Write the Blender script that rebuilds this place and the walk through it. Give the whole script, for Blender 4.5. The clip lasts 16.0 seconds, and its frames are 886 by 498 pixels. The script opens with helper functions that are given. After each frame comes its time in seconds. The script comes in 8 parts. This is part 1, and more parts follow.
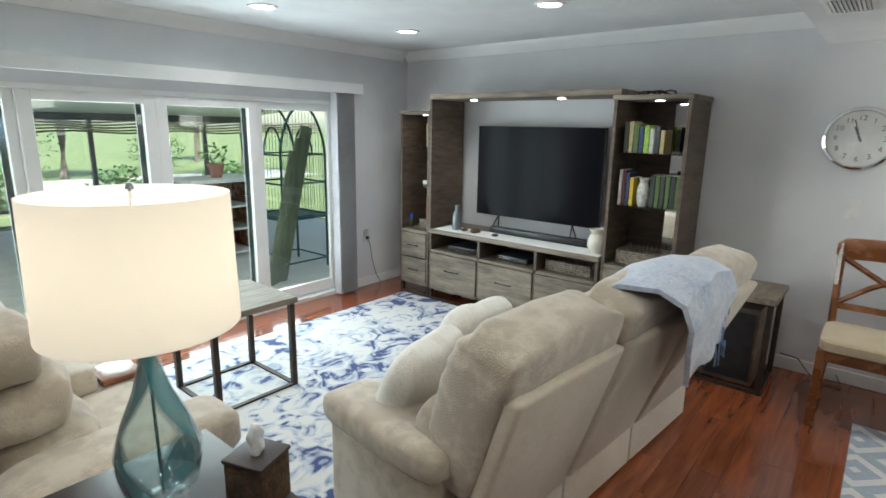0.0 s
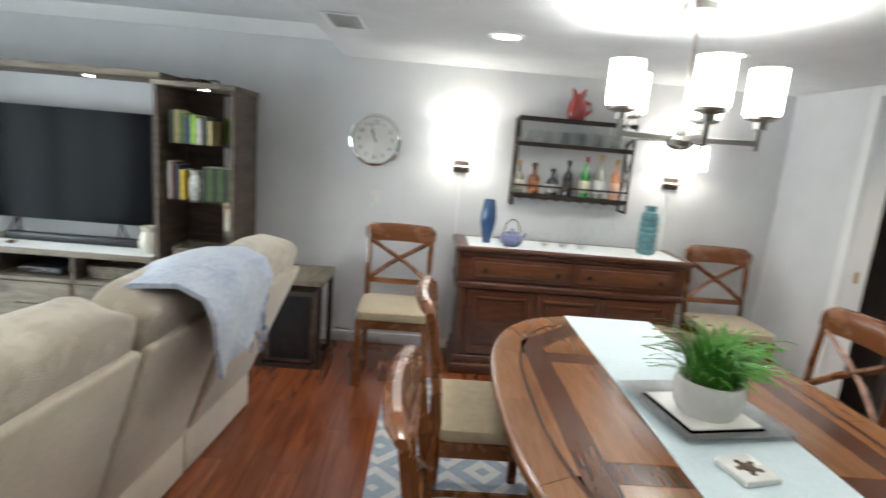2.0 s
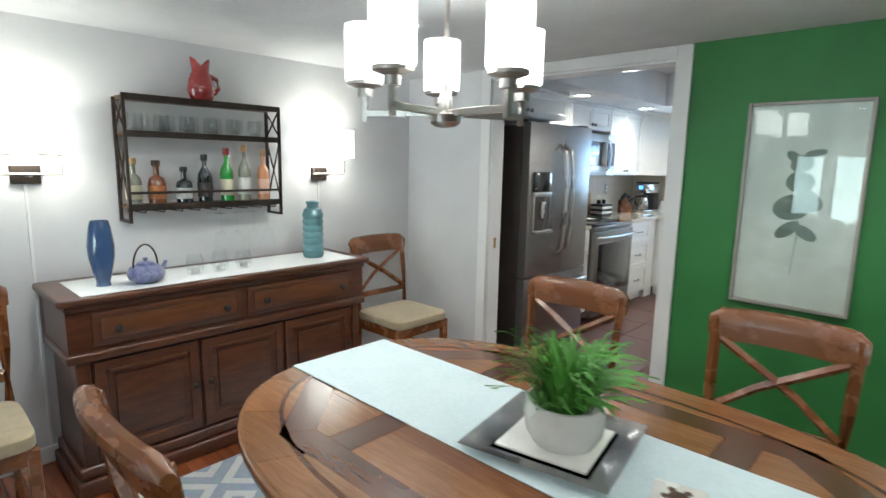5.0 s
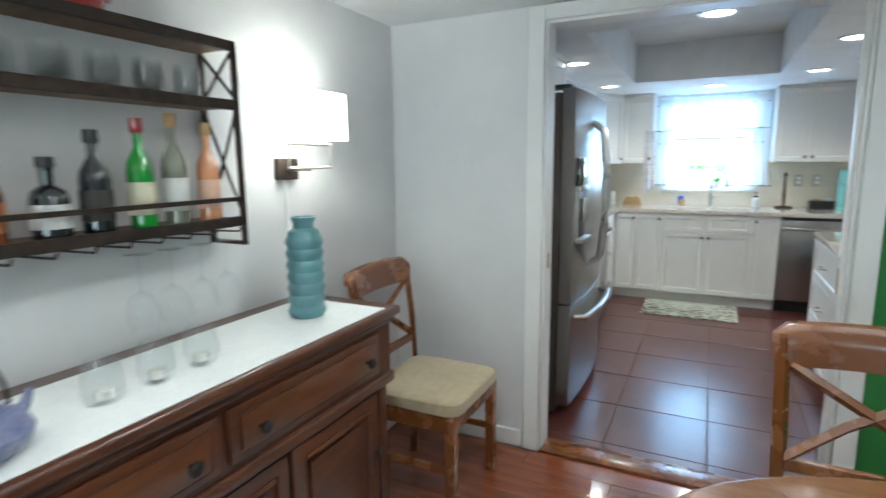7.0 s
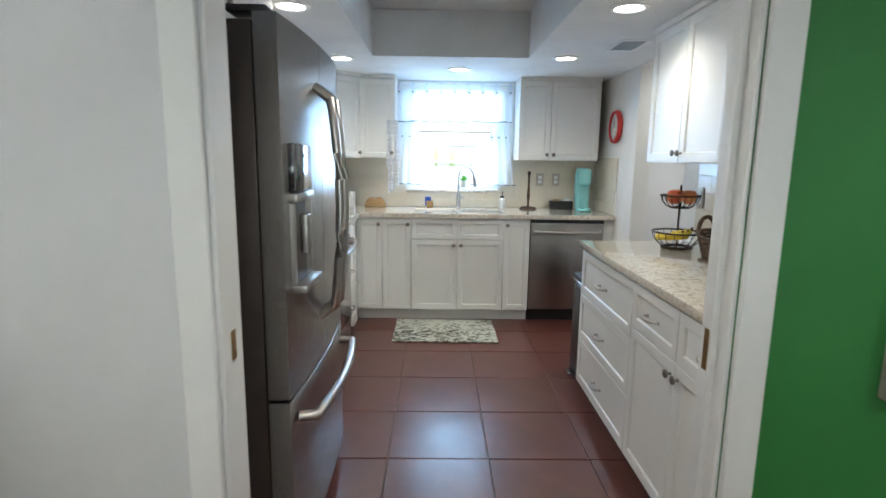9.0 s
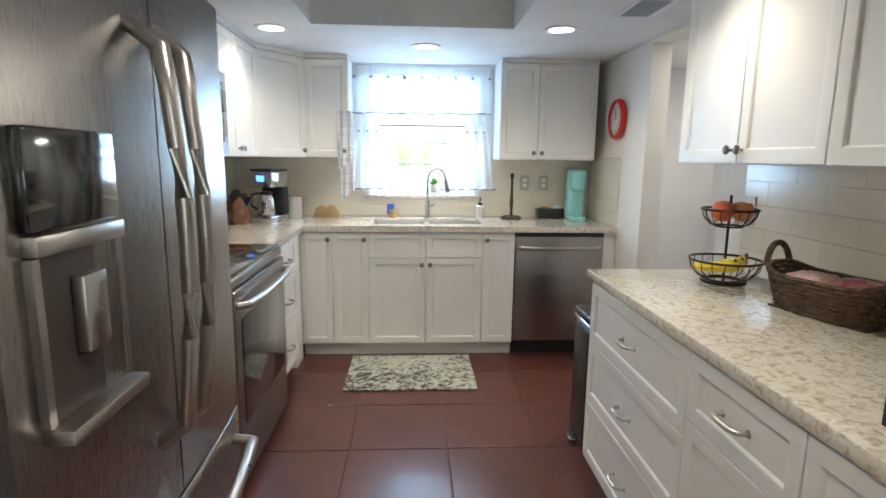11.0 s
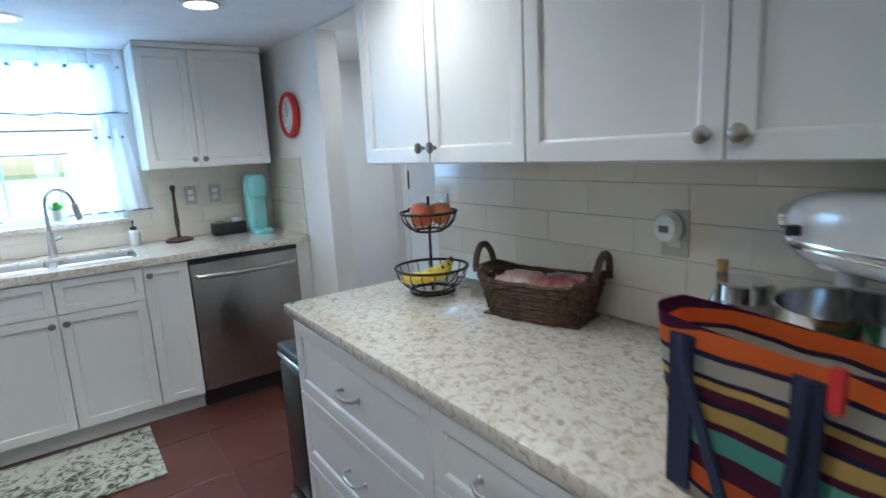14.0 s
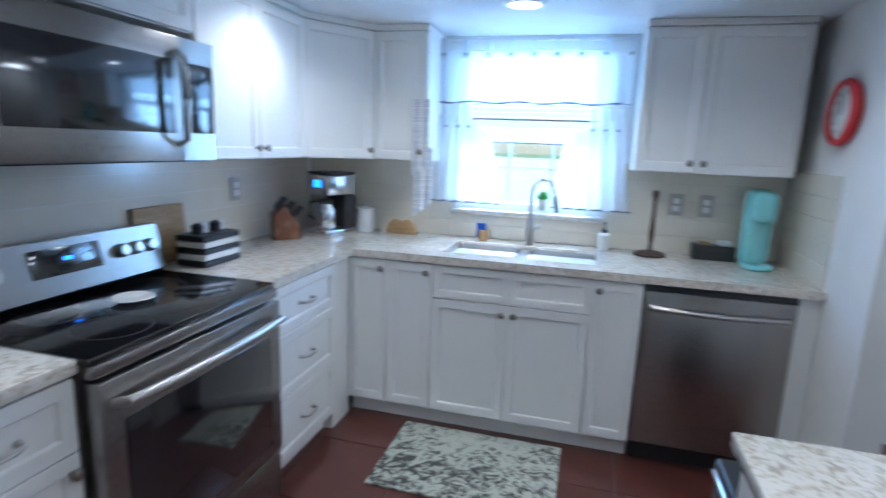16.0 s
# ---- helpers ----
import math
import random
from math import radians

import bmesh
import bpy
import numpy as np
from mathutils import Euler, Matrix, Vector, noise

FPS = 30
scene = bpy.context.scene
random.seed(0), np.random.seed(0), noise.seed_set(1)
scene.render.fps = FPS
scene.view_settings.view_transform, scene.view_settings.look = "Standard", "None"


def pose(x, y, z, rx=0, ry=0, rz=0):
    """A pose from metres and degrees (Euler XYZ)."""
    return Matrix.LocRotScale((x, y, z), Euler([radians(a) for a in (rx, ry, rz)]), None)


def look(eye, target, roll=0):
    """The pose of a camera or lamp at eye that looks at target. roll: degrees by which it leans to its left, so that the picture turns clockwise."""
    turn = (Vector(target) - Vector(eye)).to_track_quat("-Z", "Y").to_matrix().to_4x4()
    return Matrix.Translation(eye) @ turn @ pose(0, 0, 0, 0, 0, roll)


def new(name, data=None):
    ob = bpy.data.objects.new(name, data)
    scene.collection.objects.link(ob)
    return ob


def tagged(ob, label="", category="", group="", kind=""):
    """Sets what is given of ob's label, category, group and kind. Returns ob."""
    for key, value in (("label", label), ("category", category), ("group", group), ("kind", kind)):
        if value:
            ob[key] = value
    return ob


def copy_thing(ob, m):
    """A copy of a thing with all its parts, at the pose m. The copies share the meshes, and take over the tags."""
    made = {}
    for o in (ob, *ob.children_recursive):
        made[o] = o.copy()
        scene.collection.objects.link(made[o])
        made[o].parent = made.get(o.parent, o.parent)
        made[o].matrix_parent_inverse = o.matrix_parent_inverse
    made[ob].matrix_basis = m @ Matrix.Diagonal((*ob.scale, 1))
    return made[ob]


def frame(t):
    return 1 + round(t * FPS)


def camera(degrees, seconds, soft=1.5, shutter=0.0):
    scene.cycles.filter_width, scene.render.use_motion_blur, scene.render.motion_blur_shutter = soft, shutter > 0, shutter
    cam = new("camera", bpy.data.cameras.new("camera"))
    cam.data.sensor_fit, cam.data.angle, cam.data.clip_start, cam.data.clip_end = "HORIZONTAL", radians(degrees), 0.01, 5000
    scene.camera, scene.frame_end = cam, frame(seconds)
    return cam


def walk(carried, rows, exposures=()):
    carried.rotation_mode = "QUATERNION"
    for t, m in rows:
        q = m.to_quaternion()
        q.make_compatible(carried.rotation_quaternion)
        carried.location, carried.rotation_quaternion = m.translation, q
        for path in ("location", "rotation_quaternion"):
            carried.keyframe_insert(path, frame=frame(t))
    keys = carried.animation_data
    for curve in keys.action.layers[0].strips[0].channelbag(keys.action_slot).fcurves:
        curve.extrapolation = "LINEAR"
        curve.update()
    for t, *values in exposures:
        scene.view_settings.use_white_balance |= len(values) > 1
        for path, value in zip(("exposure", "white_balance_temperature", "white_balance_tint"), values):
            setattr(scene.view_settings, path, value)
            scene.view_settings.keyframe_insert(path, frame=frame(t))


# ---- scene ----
cam = camera(79.0, 16.0, soft=1.5, shutter=0.4)
PATH = [
    (0, (0.57, 0.562, 1.53), (2.074, 1.804, 1.088), 1.0),
    (0.5, (0.568, 0.555, 1.537), (2.146, 1.698, 1.086), 1.4),
    (1, (0.589, 0.479, 1.545), (2.291, 1.431, 1.101), 2.2),
    (1.5, (0.651, 0.333, 1.548), (2.538, 0.845, 1.129), 2.9),
    (2, (0.72, 0.341, 1.502), (2.683, 0.27, 1.127), 4.8),
    (2.5, (0.768, 0.404, 1.511), (2.659, -0.15, 1.164), 5.0),
    (3, (0.712, 0.462, 1.528), (2.461, -0.448, 1.193), 3.2),
    (3.2, (0.743, 0.481, 1.527), (2.431, -0.538, 1.19), 2.0),
    (5.3, (1.825, 0.597, 1.454), (3.17, -0.849, 1.136), 1.3),
    (5.5, (1.991, 0.58, 1.447), (3.345, -0.857, 1.13), 1.0),
    (6, (2.514, 0.538, 1.38), (3.782, -0.978, 1.073), 0.9),
    (6.5, (2.894, 0.379, 1.369), (4.055, -1.221, 1.066), 0.4),
    (7, (3.145, 0.182, 1.39), (4.023, -1.586, 1.071), -0.6),
    (7.5, (3.291, -0.128, 1.388), (3.73, -2.051, 1.058), -0.4),
    (8, (3.339, -0.446, 1.371), (3.542, -2.407, 1.034), 0.6),
    (8.5, (3.344, -0.744, 1.369), (3.376, -2.715, 1.034), 0.8),
    (11, (3.248, -1.899, 1.37), (3.137, -3.867, 1.033), 0.7),
    (11.5, (3.329, -1.919, 1.389), (2.942, -3.853, 1.058), 0.1),
    (12, (3.403, -1.982, 1.382), (2.591, -3.779, 1.053), -0.9),
    (12.5, (3.422, -1.995, 1.382), (2.367, -3.661, 1.049), -2.2),
    (13, (3.395, -2.015, 1.38), (2.229, -3.603, 1.037), -2.9),
    (13.5, (3.273, -2.126, 1.389), (2.089, -3.696, 1.025), -3.3),
    (14, (3.088, -2.331, 1.409), (1.949, -3.931, 1.032), -3.0),
    (14.5, (2.993, -2.578, 1.434), (2.015, -4.278, 1.044), -1.1),
    (15, (2.909, -2.826, 1.434), (2.234, -4.67, 1.058), 0.1),
    (15.5, (2.858, -2.95, 1.436), (2.72, -4.912, 1.069), 0.3),
    (16, (2.831, -2.975, 1.447), (3.34, -4.872, 1.067), 2.2),
]
walk(cam, [(t, look(eye, target, roll)) for t, eye, target, roll in PATH])

# ---- world, sun, exposure ----
world = bpy.data.worlds.new("sky")
scene.world = world
world.use_nodes = True
sky = world.node_tree.nodes.new("ShaderNodeTexSky")
sky.sky_type, sky.sun_disc = "NISHITA", False
sky.sun_elevation, sky.sun_rotation = radians(58), radians(200)
world.node_tree.links.new(sky.outputs[0], world.node_tree.nodes["Background"].inputs[0])
world.node_tree.nodes["Background"].inputs[1].default_value = 0.15
sun = new("sun", bpy.data.lights.new("sun", "SUN"))
sun.data.energy, sun.data.angle, sun.data.color = 5.0, radians(0.5), (1.0, 0.96, 0.9)
sun.matrix_basis = look((0, 0, 10), (0.18, 0.5, 9.1))
scene.view_settings.exposure = 0.75
walk(cam, [], [(0, 0.84, 6350, 7), (1, 0.96, 6250, 7), (1.5, 1.13, 6300, 8), (2.5, 1.10, 6250, 7), (5.5, 0.95, 6050, 3), (7.5, 0.87, 5850, 1), (8.5, 0.76, 6050, 3), (11, 0.75, 6800, 7), (12.5, 0.72, 6050, 5), (14, 0.60, 5500, 3), (16, 0.45, 5050, 7)])

EAST, NORTH, SOUTH, KS, KW = 4.60, 4.38, -2.20, -6.22, 1.89
WEST = -2.4
H_LIV, H_DIN, H_KIT, SOFFIT_Y = 2.23, 2.05, 2.055, 0.97

# ---- materials ----
def mat(name, color, rough=0.6, metal=0.0, color2=None, scale=8.0, stretch=(1, 1, 1), bump=0.0, bscale=None, contrast=0.5,
        trans=0.0, emit=0.0, coat=0.0, detail=4.0, spec=0.5, random=0.0, ecol=None, sheen=0.0):
    m = bpy.data.materials.new(name)
    m.use_nodes = True
    nt = m.node_tree
    b = nt.nodes["Principled BSDF"]
    def N(kind, **kw):
        n = nt.nodes.new(kind)
        for k, v in kw.items():
            n.inputs[k].default_value = v
        return n
    L = nt.links.new
    c1 = (*color, 1)
    c2 = (*(color2 or tuple(c * 0.86 for c in color)), 1)
    tc = nt.nodes.new("ShaderNodeTexCoord")
    mp = N("ShaderNodeMapping", Scale=stretch)
    L(tc.outputs["Object"], mp.inputs["Vector"])
    n1 = N("ShaderNodeTexNoise", Scale=scale, Detail=detail, Roughness=0.6)
    L(mp.outputs[0], n1.inputs["Vector"])
    n2 = N("ShaderNodeTexNoise", Scale=scale * 0.13, Detail=2.0)
    L(mp.outputs[0], n2.inputs["Vector"])
    add = nt.nodes.new("ShaderNodeMath")
    add.operation = "MULTIPLY_ADD"
    L(n1.outputs[0], add.inputs[0])
    add.inputs[1].default_value = 0.65
    half = nt.nodes.new("ShaderNodeMath")
    half.operation = "MULTIPLY"
    L(n2.outputs[0], half.inputs[0])
    half.inputs[1].default_value = 0.35
    L(half.outputs[0], add.inputs[2])
    ramp = nt.nodes.new("ShaderNodeValToRGB")
    w = 0.5 * (1 - contrast) * 0.5
    ramp.color_ramp.elements[0].position, ramp.color_ramp.elements[1].position = 0.3 + w, 0.7 - w
    ramp.color_ramp.elements[0].color, ramp.color_ramp.elements[1].color = c2, c1
    L(add.outputs[0], ramp.inputs[0])
    col = ramp.outputs[0]
    if random:
        oi = nt.nodes.new("ShaderNodeObjectInfo")
        hsv = nt.nodes.new("ShaderNodeHueSaturation")
        mr = nt.nodes.new("ShaderNodeMapRange")
        mr.inputs["To Min"].default_value, mr.inputs["To Max"].default_value = 1 - random, 1 + random
        L(oi.outputs["Random"], mr.inputs["Value"])
        L(mr.outputs[0], hsv.inputs["Value"])
        L(col, hsv.inputs["Color"])
        col = hsv.outputs[0]
    L(col, b.inputs["Base Color"])
    rr = nt.nodes.new("ShaderNodeMapRange")
    rr.inputs["To Min"].default_value, rr.inputs["To Max"].default_value = max(0, rough - 0.06), min(1, rough + 0.08)
    L(n1.outputs[0], rr.inputs["Value"])
    L(rr.outputs[0], b.inputs["Roughness"])
    b.inputs["Metallic"].default_value = metal
    b.inputs["Transmission Weight"].default_value = trans
    b.inputs["Coat Weight"].default_value = coat
    b.inputs["Coat Roughness"].default_value = 0.12
    b.inputs["Specular IOR Level"].default_value = spec
    b.inputs["Sheen Weight"].default_value = sheen
    if emit:
        b.inputs["Emission Color"].default_value = (*(ecol or color), 1)
        b.inputs["Emission Strength"].default_value = emit
    if bump:
        n3 = N("ShaderNodeTexNoise", Scale=bscale or scale * 3, Detail=3.0)
        L(mp.outputs[0], n3.inputs["Vector"])
        bp = nt.nodes.new("ShaderNodeBump")
        bp.inputs["Strength"].default_value, bp.inputs["Distance"].default_value = bump, 0.01
        L(n3.outputs[0], bp.inputs["Height"])
        L(bp.outputs[0], b.inputs["Normal"])
    return m

M = dict(
    towel=mat("grey_striped_towel", (0.75, 0.76, 0.78), 0.9, color2=(0.55, 0.56, 0.60), scale=6, stretch=(1, 1, 20)),
    brass=mat("brass", (0.45, 0.30, 0.12), 0.35, 1.0, scale=20),
    bluesponge=mat("blue_sponge", (0.04, 0.12, 0.5), 0.9, scale=50, bump=0.4),
    wall=mat("wall_paint", (0.66, 0.66, 0.67), 0.7, color2=(0.62, 0.62, 0.63), scale=3, bump=0.08, bscale=160),
    ceiling=mat("ceiling_paint", (0.72, 0.73, 0.74), 0.8, color2=(0.66, 0.67, 0.68), scale=3, bump=0.25, bscale=60),
    kwall=mat("kitchen_wall_paint", (0.74, 0.72, 0.68), 0.7, scale=3, color2=(0.7, 0.68, 0.64), bump=0.08, bscale=160),
    green=mat("green_paint", (0.035, 0.20, 0.045), 0.55, color2=(0.03, 0.17, 0.038), scale=2, bump=0.08, bscale=160),
    trim=mat("white_trim", (0.80, 0.80, 0.79), 0.4, color2=(0.76, 0.76, 0.75), scale=4),
    cab=mat("white_cabinet_paint", (0.80, 0.79, 0.76), 0.35, color2=(0.77, 0.76, 0.73), scale=2),
    steel=mat("brushed_steel", (0.38, 0.355, 0.335), 0.27, 1.0, color2=(0.32, 0.30, 0.285), scale=60, stretch=(60, 60, 0.6), bump=0.02, contrast=0.1),
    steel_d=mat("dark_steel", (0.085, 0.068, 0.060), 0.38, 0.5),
    nickel=mat("brushed_nickel", (0.52, 0.49, 0.46), 0.28, 1.0, color2=(0.50, 0.47, 0.44), scale=4),
    chrome=mat("chrome", (0.8, 0.8, 0.8), 0.08, 1.0, scale=10),
    knob=mat("pewter_knob", (0.33, 0.30, 0.27), 0.3, 1.0, scale=40),
    black=mat("black_plastic", (0.015, 0.015, 0.017), 0.35, color2=(0.022, 0.022, 0.024), scale=20),
    blackglass=mat("black_glass", (0.008, 0.008, 0.01), 0.06, coat=1.0, scale=5),
    iron=mat("dark_iron", (0.035, 0.028, 0.024), 0.5, 0.6, color2=(0.06, 0.04, 0.03), scale=30, bump=0.1),
    chair=mat("honey_brown_wood", (0.21, 0.074, 0.022), 0.26, color2=(0.165, 0.056, 0.017), scale=7, stretch=(1, 2, 1.5), coat=0.45, contrast=0.2),
    sideboard=mat("cherry_brown_wood", (0.100, 0.030, 0.012), 0.33, color2=(0.060, 0.018, 0.008), scale=7, stretch=(1, 1, 5), coat=0.3),
    side_light=mat("drawer_front_wood", (0.135, 0.045, 0.016), 0.3, color2=(0.09, 0.028, 0.011), scale=7, stretch=(1, 1, 5), coat=0.3),
    seat=mat("tan_seat_fabric", (0.42, 0.34, 0.22), 0.9, color2=(0.36, 0.29, 0.18), scale=30, bump=0.3, bscale=400, sheen=0.3),
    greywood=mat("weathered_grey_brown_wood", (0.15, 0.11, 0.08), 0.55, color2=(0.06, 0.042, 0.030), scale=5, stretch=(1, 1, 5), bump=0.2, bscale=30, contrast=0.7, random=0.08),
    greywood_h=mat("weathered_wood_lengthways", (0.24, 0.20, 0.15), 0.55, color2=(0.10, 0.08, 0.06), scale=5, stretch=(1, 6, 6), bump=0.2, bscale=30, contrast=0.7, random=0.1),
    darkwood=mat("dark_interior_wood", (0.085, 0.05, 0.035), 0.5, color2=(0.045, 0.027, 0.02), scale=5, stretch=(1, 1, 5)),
    espresso=mat("espresso_tabletop", (0.045, 0.032, 0.03), 0.45, color2=(0.022, 0.016, 0.015), scale=4, stretch=(1, 8, 1), coat=0.05, contrast=0.8),
    sofa=mat("beige_chenille", (0.57, 0.50, 0.40), 0.95, color2=(0.44, 0.375, 0.29), scale=14, bump=0.5, bscale=220, sheen=0.5, contrast=0.4, detail=8),
    sofaback=mat("beige_flat_weave", (0.60, 0.53, 0.43), 0.95, color2=(0.55, 0.48, 0.38), scale=60, bump=0.25, bscale=500, sheen=0.3),
    pillow=mat("ivory_plush", (0.88, 0.86, 0.80), 0.95, color2=(0.80, 0.77, 0.70), scale=60, bump=0.8, bscale=200, sheen=0.6),
    white=mat("white_ceramic", (0.78, 0.77, 0.74), 0.25, scale=5),
    runnercloth=mat("pale_aqua_linen", (0.60, 0.69, 0.72), 0.95, color2=(0.55, 0.65, 0.68), scale=60, bump=0.15, bscale=300),
    linen=mat("white_linen", (0.76, 0.78, 0.78), 0.9, color2=(0.71, 0.73, 0.73), scale=90, bump=0.15, bscale=600),
    teal=mat("teal_glaze", (0.12, 0.27, 0.29), 0.3, color2=(0.085, 0.20, 0.225), scale=6, coat=0.4),
    red=mat("red_glaze", (0.42, 0.035, 0.03), 0.15, color2=(0.30, 0.02, 0.02), scale=5, coat=1.0),
    navy=mat("cobalt_glaze", (0.05, 0.06, 0.19), 0.3, color2=(0.25, 0.27, 0.42), scale=45, coat=0.5, contrast=0.9),
    led=mat("lit_lens", (1, 0.97, 0.9), 0.5, emit=9.0, ecol=(1, 0.96, 0.9)),
    wicker=mat("dark_wicker", (0.12, 0.065, 0.035), 0.7, color2=(0.05, 0.027, 0.015), scale=40, bump=0.6),
    lightwood=mat("light_wood", (0.45, 0.30, 0.14), 0.5, color2=(0.36, 0.22, 0.09), scale=8, stretch=(1, 1, 6)),
    aqua=mat("aqua_plastic", (0.30, 0.66, 0.66), 0.25, scale=4),
    tilecer=mat("cream_tile", (0.74, 0.68, 0.57), 0.18, color2=(0.71, 0.65, 0.54), scale=3, random=0.012, coat=0.4),
    grout=mat("grout", (0.68, 0.635, 0.54), 0.9, scale=30),
    concrete=mat("patio_concrete", (0.62, 0.60, 0.56), 0.9, color2=(0.54, 0.52, 0.48), scale=6, bump=0.2),
    lawn=mat("lawn", (0.24, 0.29, 0.13), 0.95, color2=(0.17, 0.22, 0.09), scale=10, bump=0.5),
    leaf=mat("foliage", (0.12, 0.22, 0.07), 0.6, color2=(0.06, 0.13, 0.035), scale=5),
    bronze=mat("dark_bronze_frame", (0.05, 0.06, 0.055), 0.45, 0.4),
    grassleaf=mat("grass_leaf", (0.14, 0.38, 0.06), 0.5, color2=(0.07, 0.24, 0.03), scale=12),
)

def shader(name, rough=0.5, metal=0.0, coat=0.0):
    m = bpy.data.materials.new(name)
    m.use_nodes = True
    b = m.node_tree.nodes["Principled BSDF"]
    b.inputs["Roughness"].default_value, b.inputs["Metallic"].default_value, b.inputs["Coat Weight"].default_value = rough, metal, coat
    return m, m.node_tree, b

def glass(name, tint=(1, 1, 1), rough=0.0, clear=False):
    m, nt, b = shader(name)
    out = nt.nodes["Material Output"]
    if clear:
        tr = nt.nodes.new("ShaderNodeBsdfTransparent")
        tr.inputs[0].default_value = (*tint, 1)
        gl = nt.nodes.new("ShaderNodeBsdfGlossy")
        gl.inputs["Roughness"].default_value = rough
        lw = nt.nodes.new("ShaderNodeLayerWeight")
        lw.inputs[0].default_value = 0.5
        pw = nt.nodes.new("ShaderNodeMath")
        pw.operation = "POWER"
        pw.inputs[1].default_value = 4.0
        nt.links.new(lw.outputs["Facing"], pw.inputs[0])
        fr = nt.nodes.new("ShaderNodeMath")
        fr.operation = "MULTIPLY_ADD"
        fr.inputs[1].default_value, fr.inputs[2].default_value = 0.5, 0.04
        nt.links.new(pw.outputs[0], fr.inputs[0])
        mix = nt.nodes.new("ShaderNodeMixShader")
        nt.links.new(fr.outputs[0], mix.inputs[0])
        nt.links.new(tr.outputs[0], mix.inputs[1])
        nt.links.new(gl.outputs[0], mix.inputs[2])
        nt.links.new(mix.outputs[0], out.inputs[0])
    else:
        b.inputs["Base Color"].default_value = (*tint, 1)
        b.inputs["Transmission Weight"].default_value = 1.0
        b.inputs["Roughness"].default_value = rough
    return m

M["pane"] = glass("window_pane", (0.93, 0.97, 0.95), clear=True)
M["glass"] = glass("clear_glass", (0.985, 0.995, 0.995), clear=True)
M["blueglass"] = glass("blue_glass", (0.10, 0.22, 0.50), clear=True)
M["greenglass"] = glass("green_glass", (0.04, 0.45, 0.06))
M["amber"] = glass("amber_glass", (0.55, 0.16, 0.04))

def floor_wood():
    m, nt, b = shader("cherry_floor_board", 0.2, 0, 0.6)
    b.inputs["Coat Roughness"].default_value = 0.08
    tc = nt.nodes.new("ShaderNodeTexCoord")
    oi = nt.nodes.new("ShaderNodeObjectInfo")
    vm = nt.nodes.new("ShaderNodeVectorMath")
    vm.operation = "MULTIPLY_ADD"
    vm.inputs[1].default_value = (1.0, 9, 1)
    nt.links.new(tc.outputs["Object"], vm.inputs[0])
    sc = nt.nodes.new("ShaderNodeVectorMath")
    sc.operation = "SCALE"
    sc.inputs[0].default_value = (37, 51, 13)
    nt.links.new(oi.outputs["Random"], sc.inputs["Scale"])
    nt.links.new(sc.outputs[0], vm.inputs[2])
    nz = nt.nodes.new("ShaderNodeTexNoise")
    nz.inputs["Scale"].default_value, nz.inputs["Detail"].default_value, nz.inputs["Distortion"].default_value = 2.2, 5, 0.9
    nt.links.new(vm.outputs[0], nz.inputs["Vector"])
    r = nt.nodes.new("ShaderNodeValToRGB")
    r.color_ramp.elements[0].position, r.color_ramp.elements[1].position = 0.30, 0.68
    r.color_ramp.elements[0].color, r.color_ramp.elements[1].color = (0.14, 0.033, 0.012, 1), (0.27, 0.075, 0.027, 1)
    nt.links.new(nz.outputs[0], r.inputs[0])
    h = nt.nodes.new("ShaderNodeHueSaturation")
    mr = nt.nodes.new("ShaderNodeMapRange")
    mr.inputs["To Min"].default_value, mr.inputs["To Max"].default_value = 0.82, 1.15
    nt.links.new(oi.outputs["Random"], mr.inputs[0])
    nt.links.new(mr.outputs[0], h.inputs["Value"])
    nt.links.new(r.outputs[0], h.inputs["Color"])
    nt.links.new(h.outputs[0], b.inputs["Base Color"])
    return m
M["tvscreen"] = mat("television_screen", (0.006, 0.006, 0.008), 0.14, spec=0.05, scale=3)
M["floor"] = floor_wood()
M["terra"] = mat("dark_red_floor_tile", (0.115, 0.036, 0.027), 0.30, color2=(0.085, 0.026, 0.020), scale=5, coat=0.30, random=0.06, bump=0.02, bscale=12)
M["terragrout"] = mat("brown_grout", (0.16, 0.11, 0.095), 0.9, scale=30)

def granite():
    m, nt, b = shader("cream_granite", 0.12, 0, 0.5)
    tc = nt.nodes.new("ShaderNodeTexCoord")
    a = nt.nodes.new("ShaderNodeTexNoise")
    a.inputs["Scale"].default_value, a.inputs["Detail"].default_value, a.inputs["Distortion"].default_value = 46, 9, 1.0
    nt.links.new(tc.outputs["Object"], a.inputs["Vector"])
    r = nt.nodes.new("ShaderNodeValToRGB")
    e = r.color_ramp.elements
    e[0].position, e[0].color = 0.34, (0.45, 0.38, 0.30, 1)
    e[1].position, e[1].color = 0.55, (0.72, 0.67, 0.59, 1)
    x = e.new(0.44); x.color = (0.61, 0.54, 0.44, 1)
    x = e.new(0.49); x.color = (0.66, 0.60, 0.50, 1)
    nt.links.new(a.outputs[0], r.inputs[0])
    nt.links.new(r.outputs[0], b.inputs["Base Color"])
    return m
M["granite"] = granite()

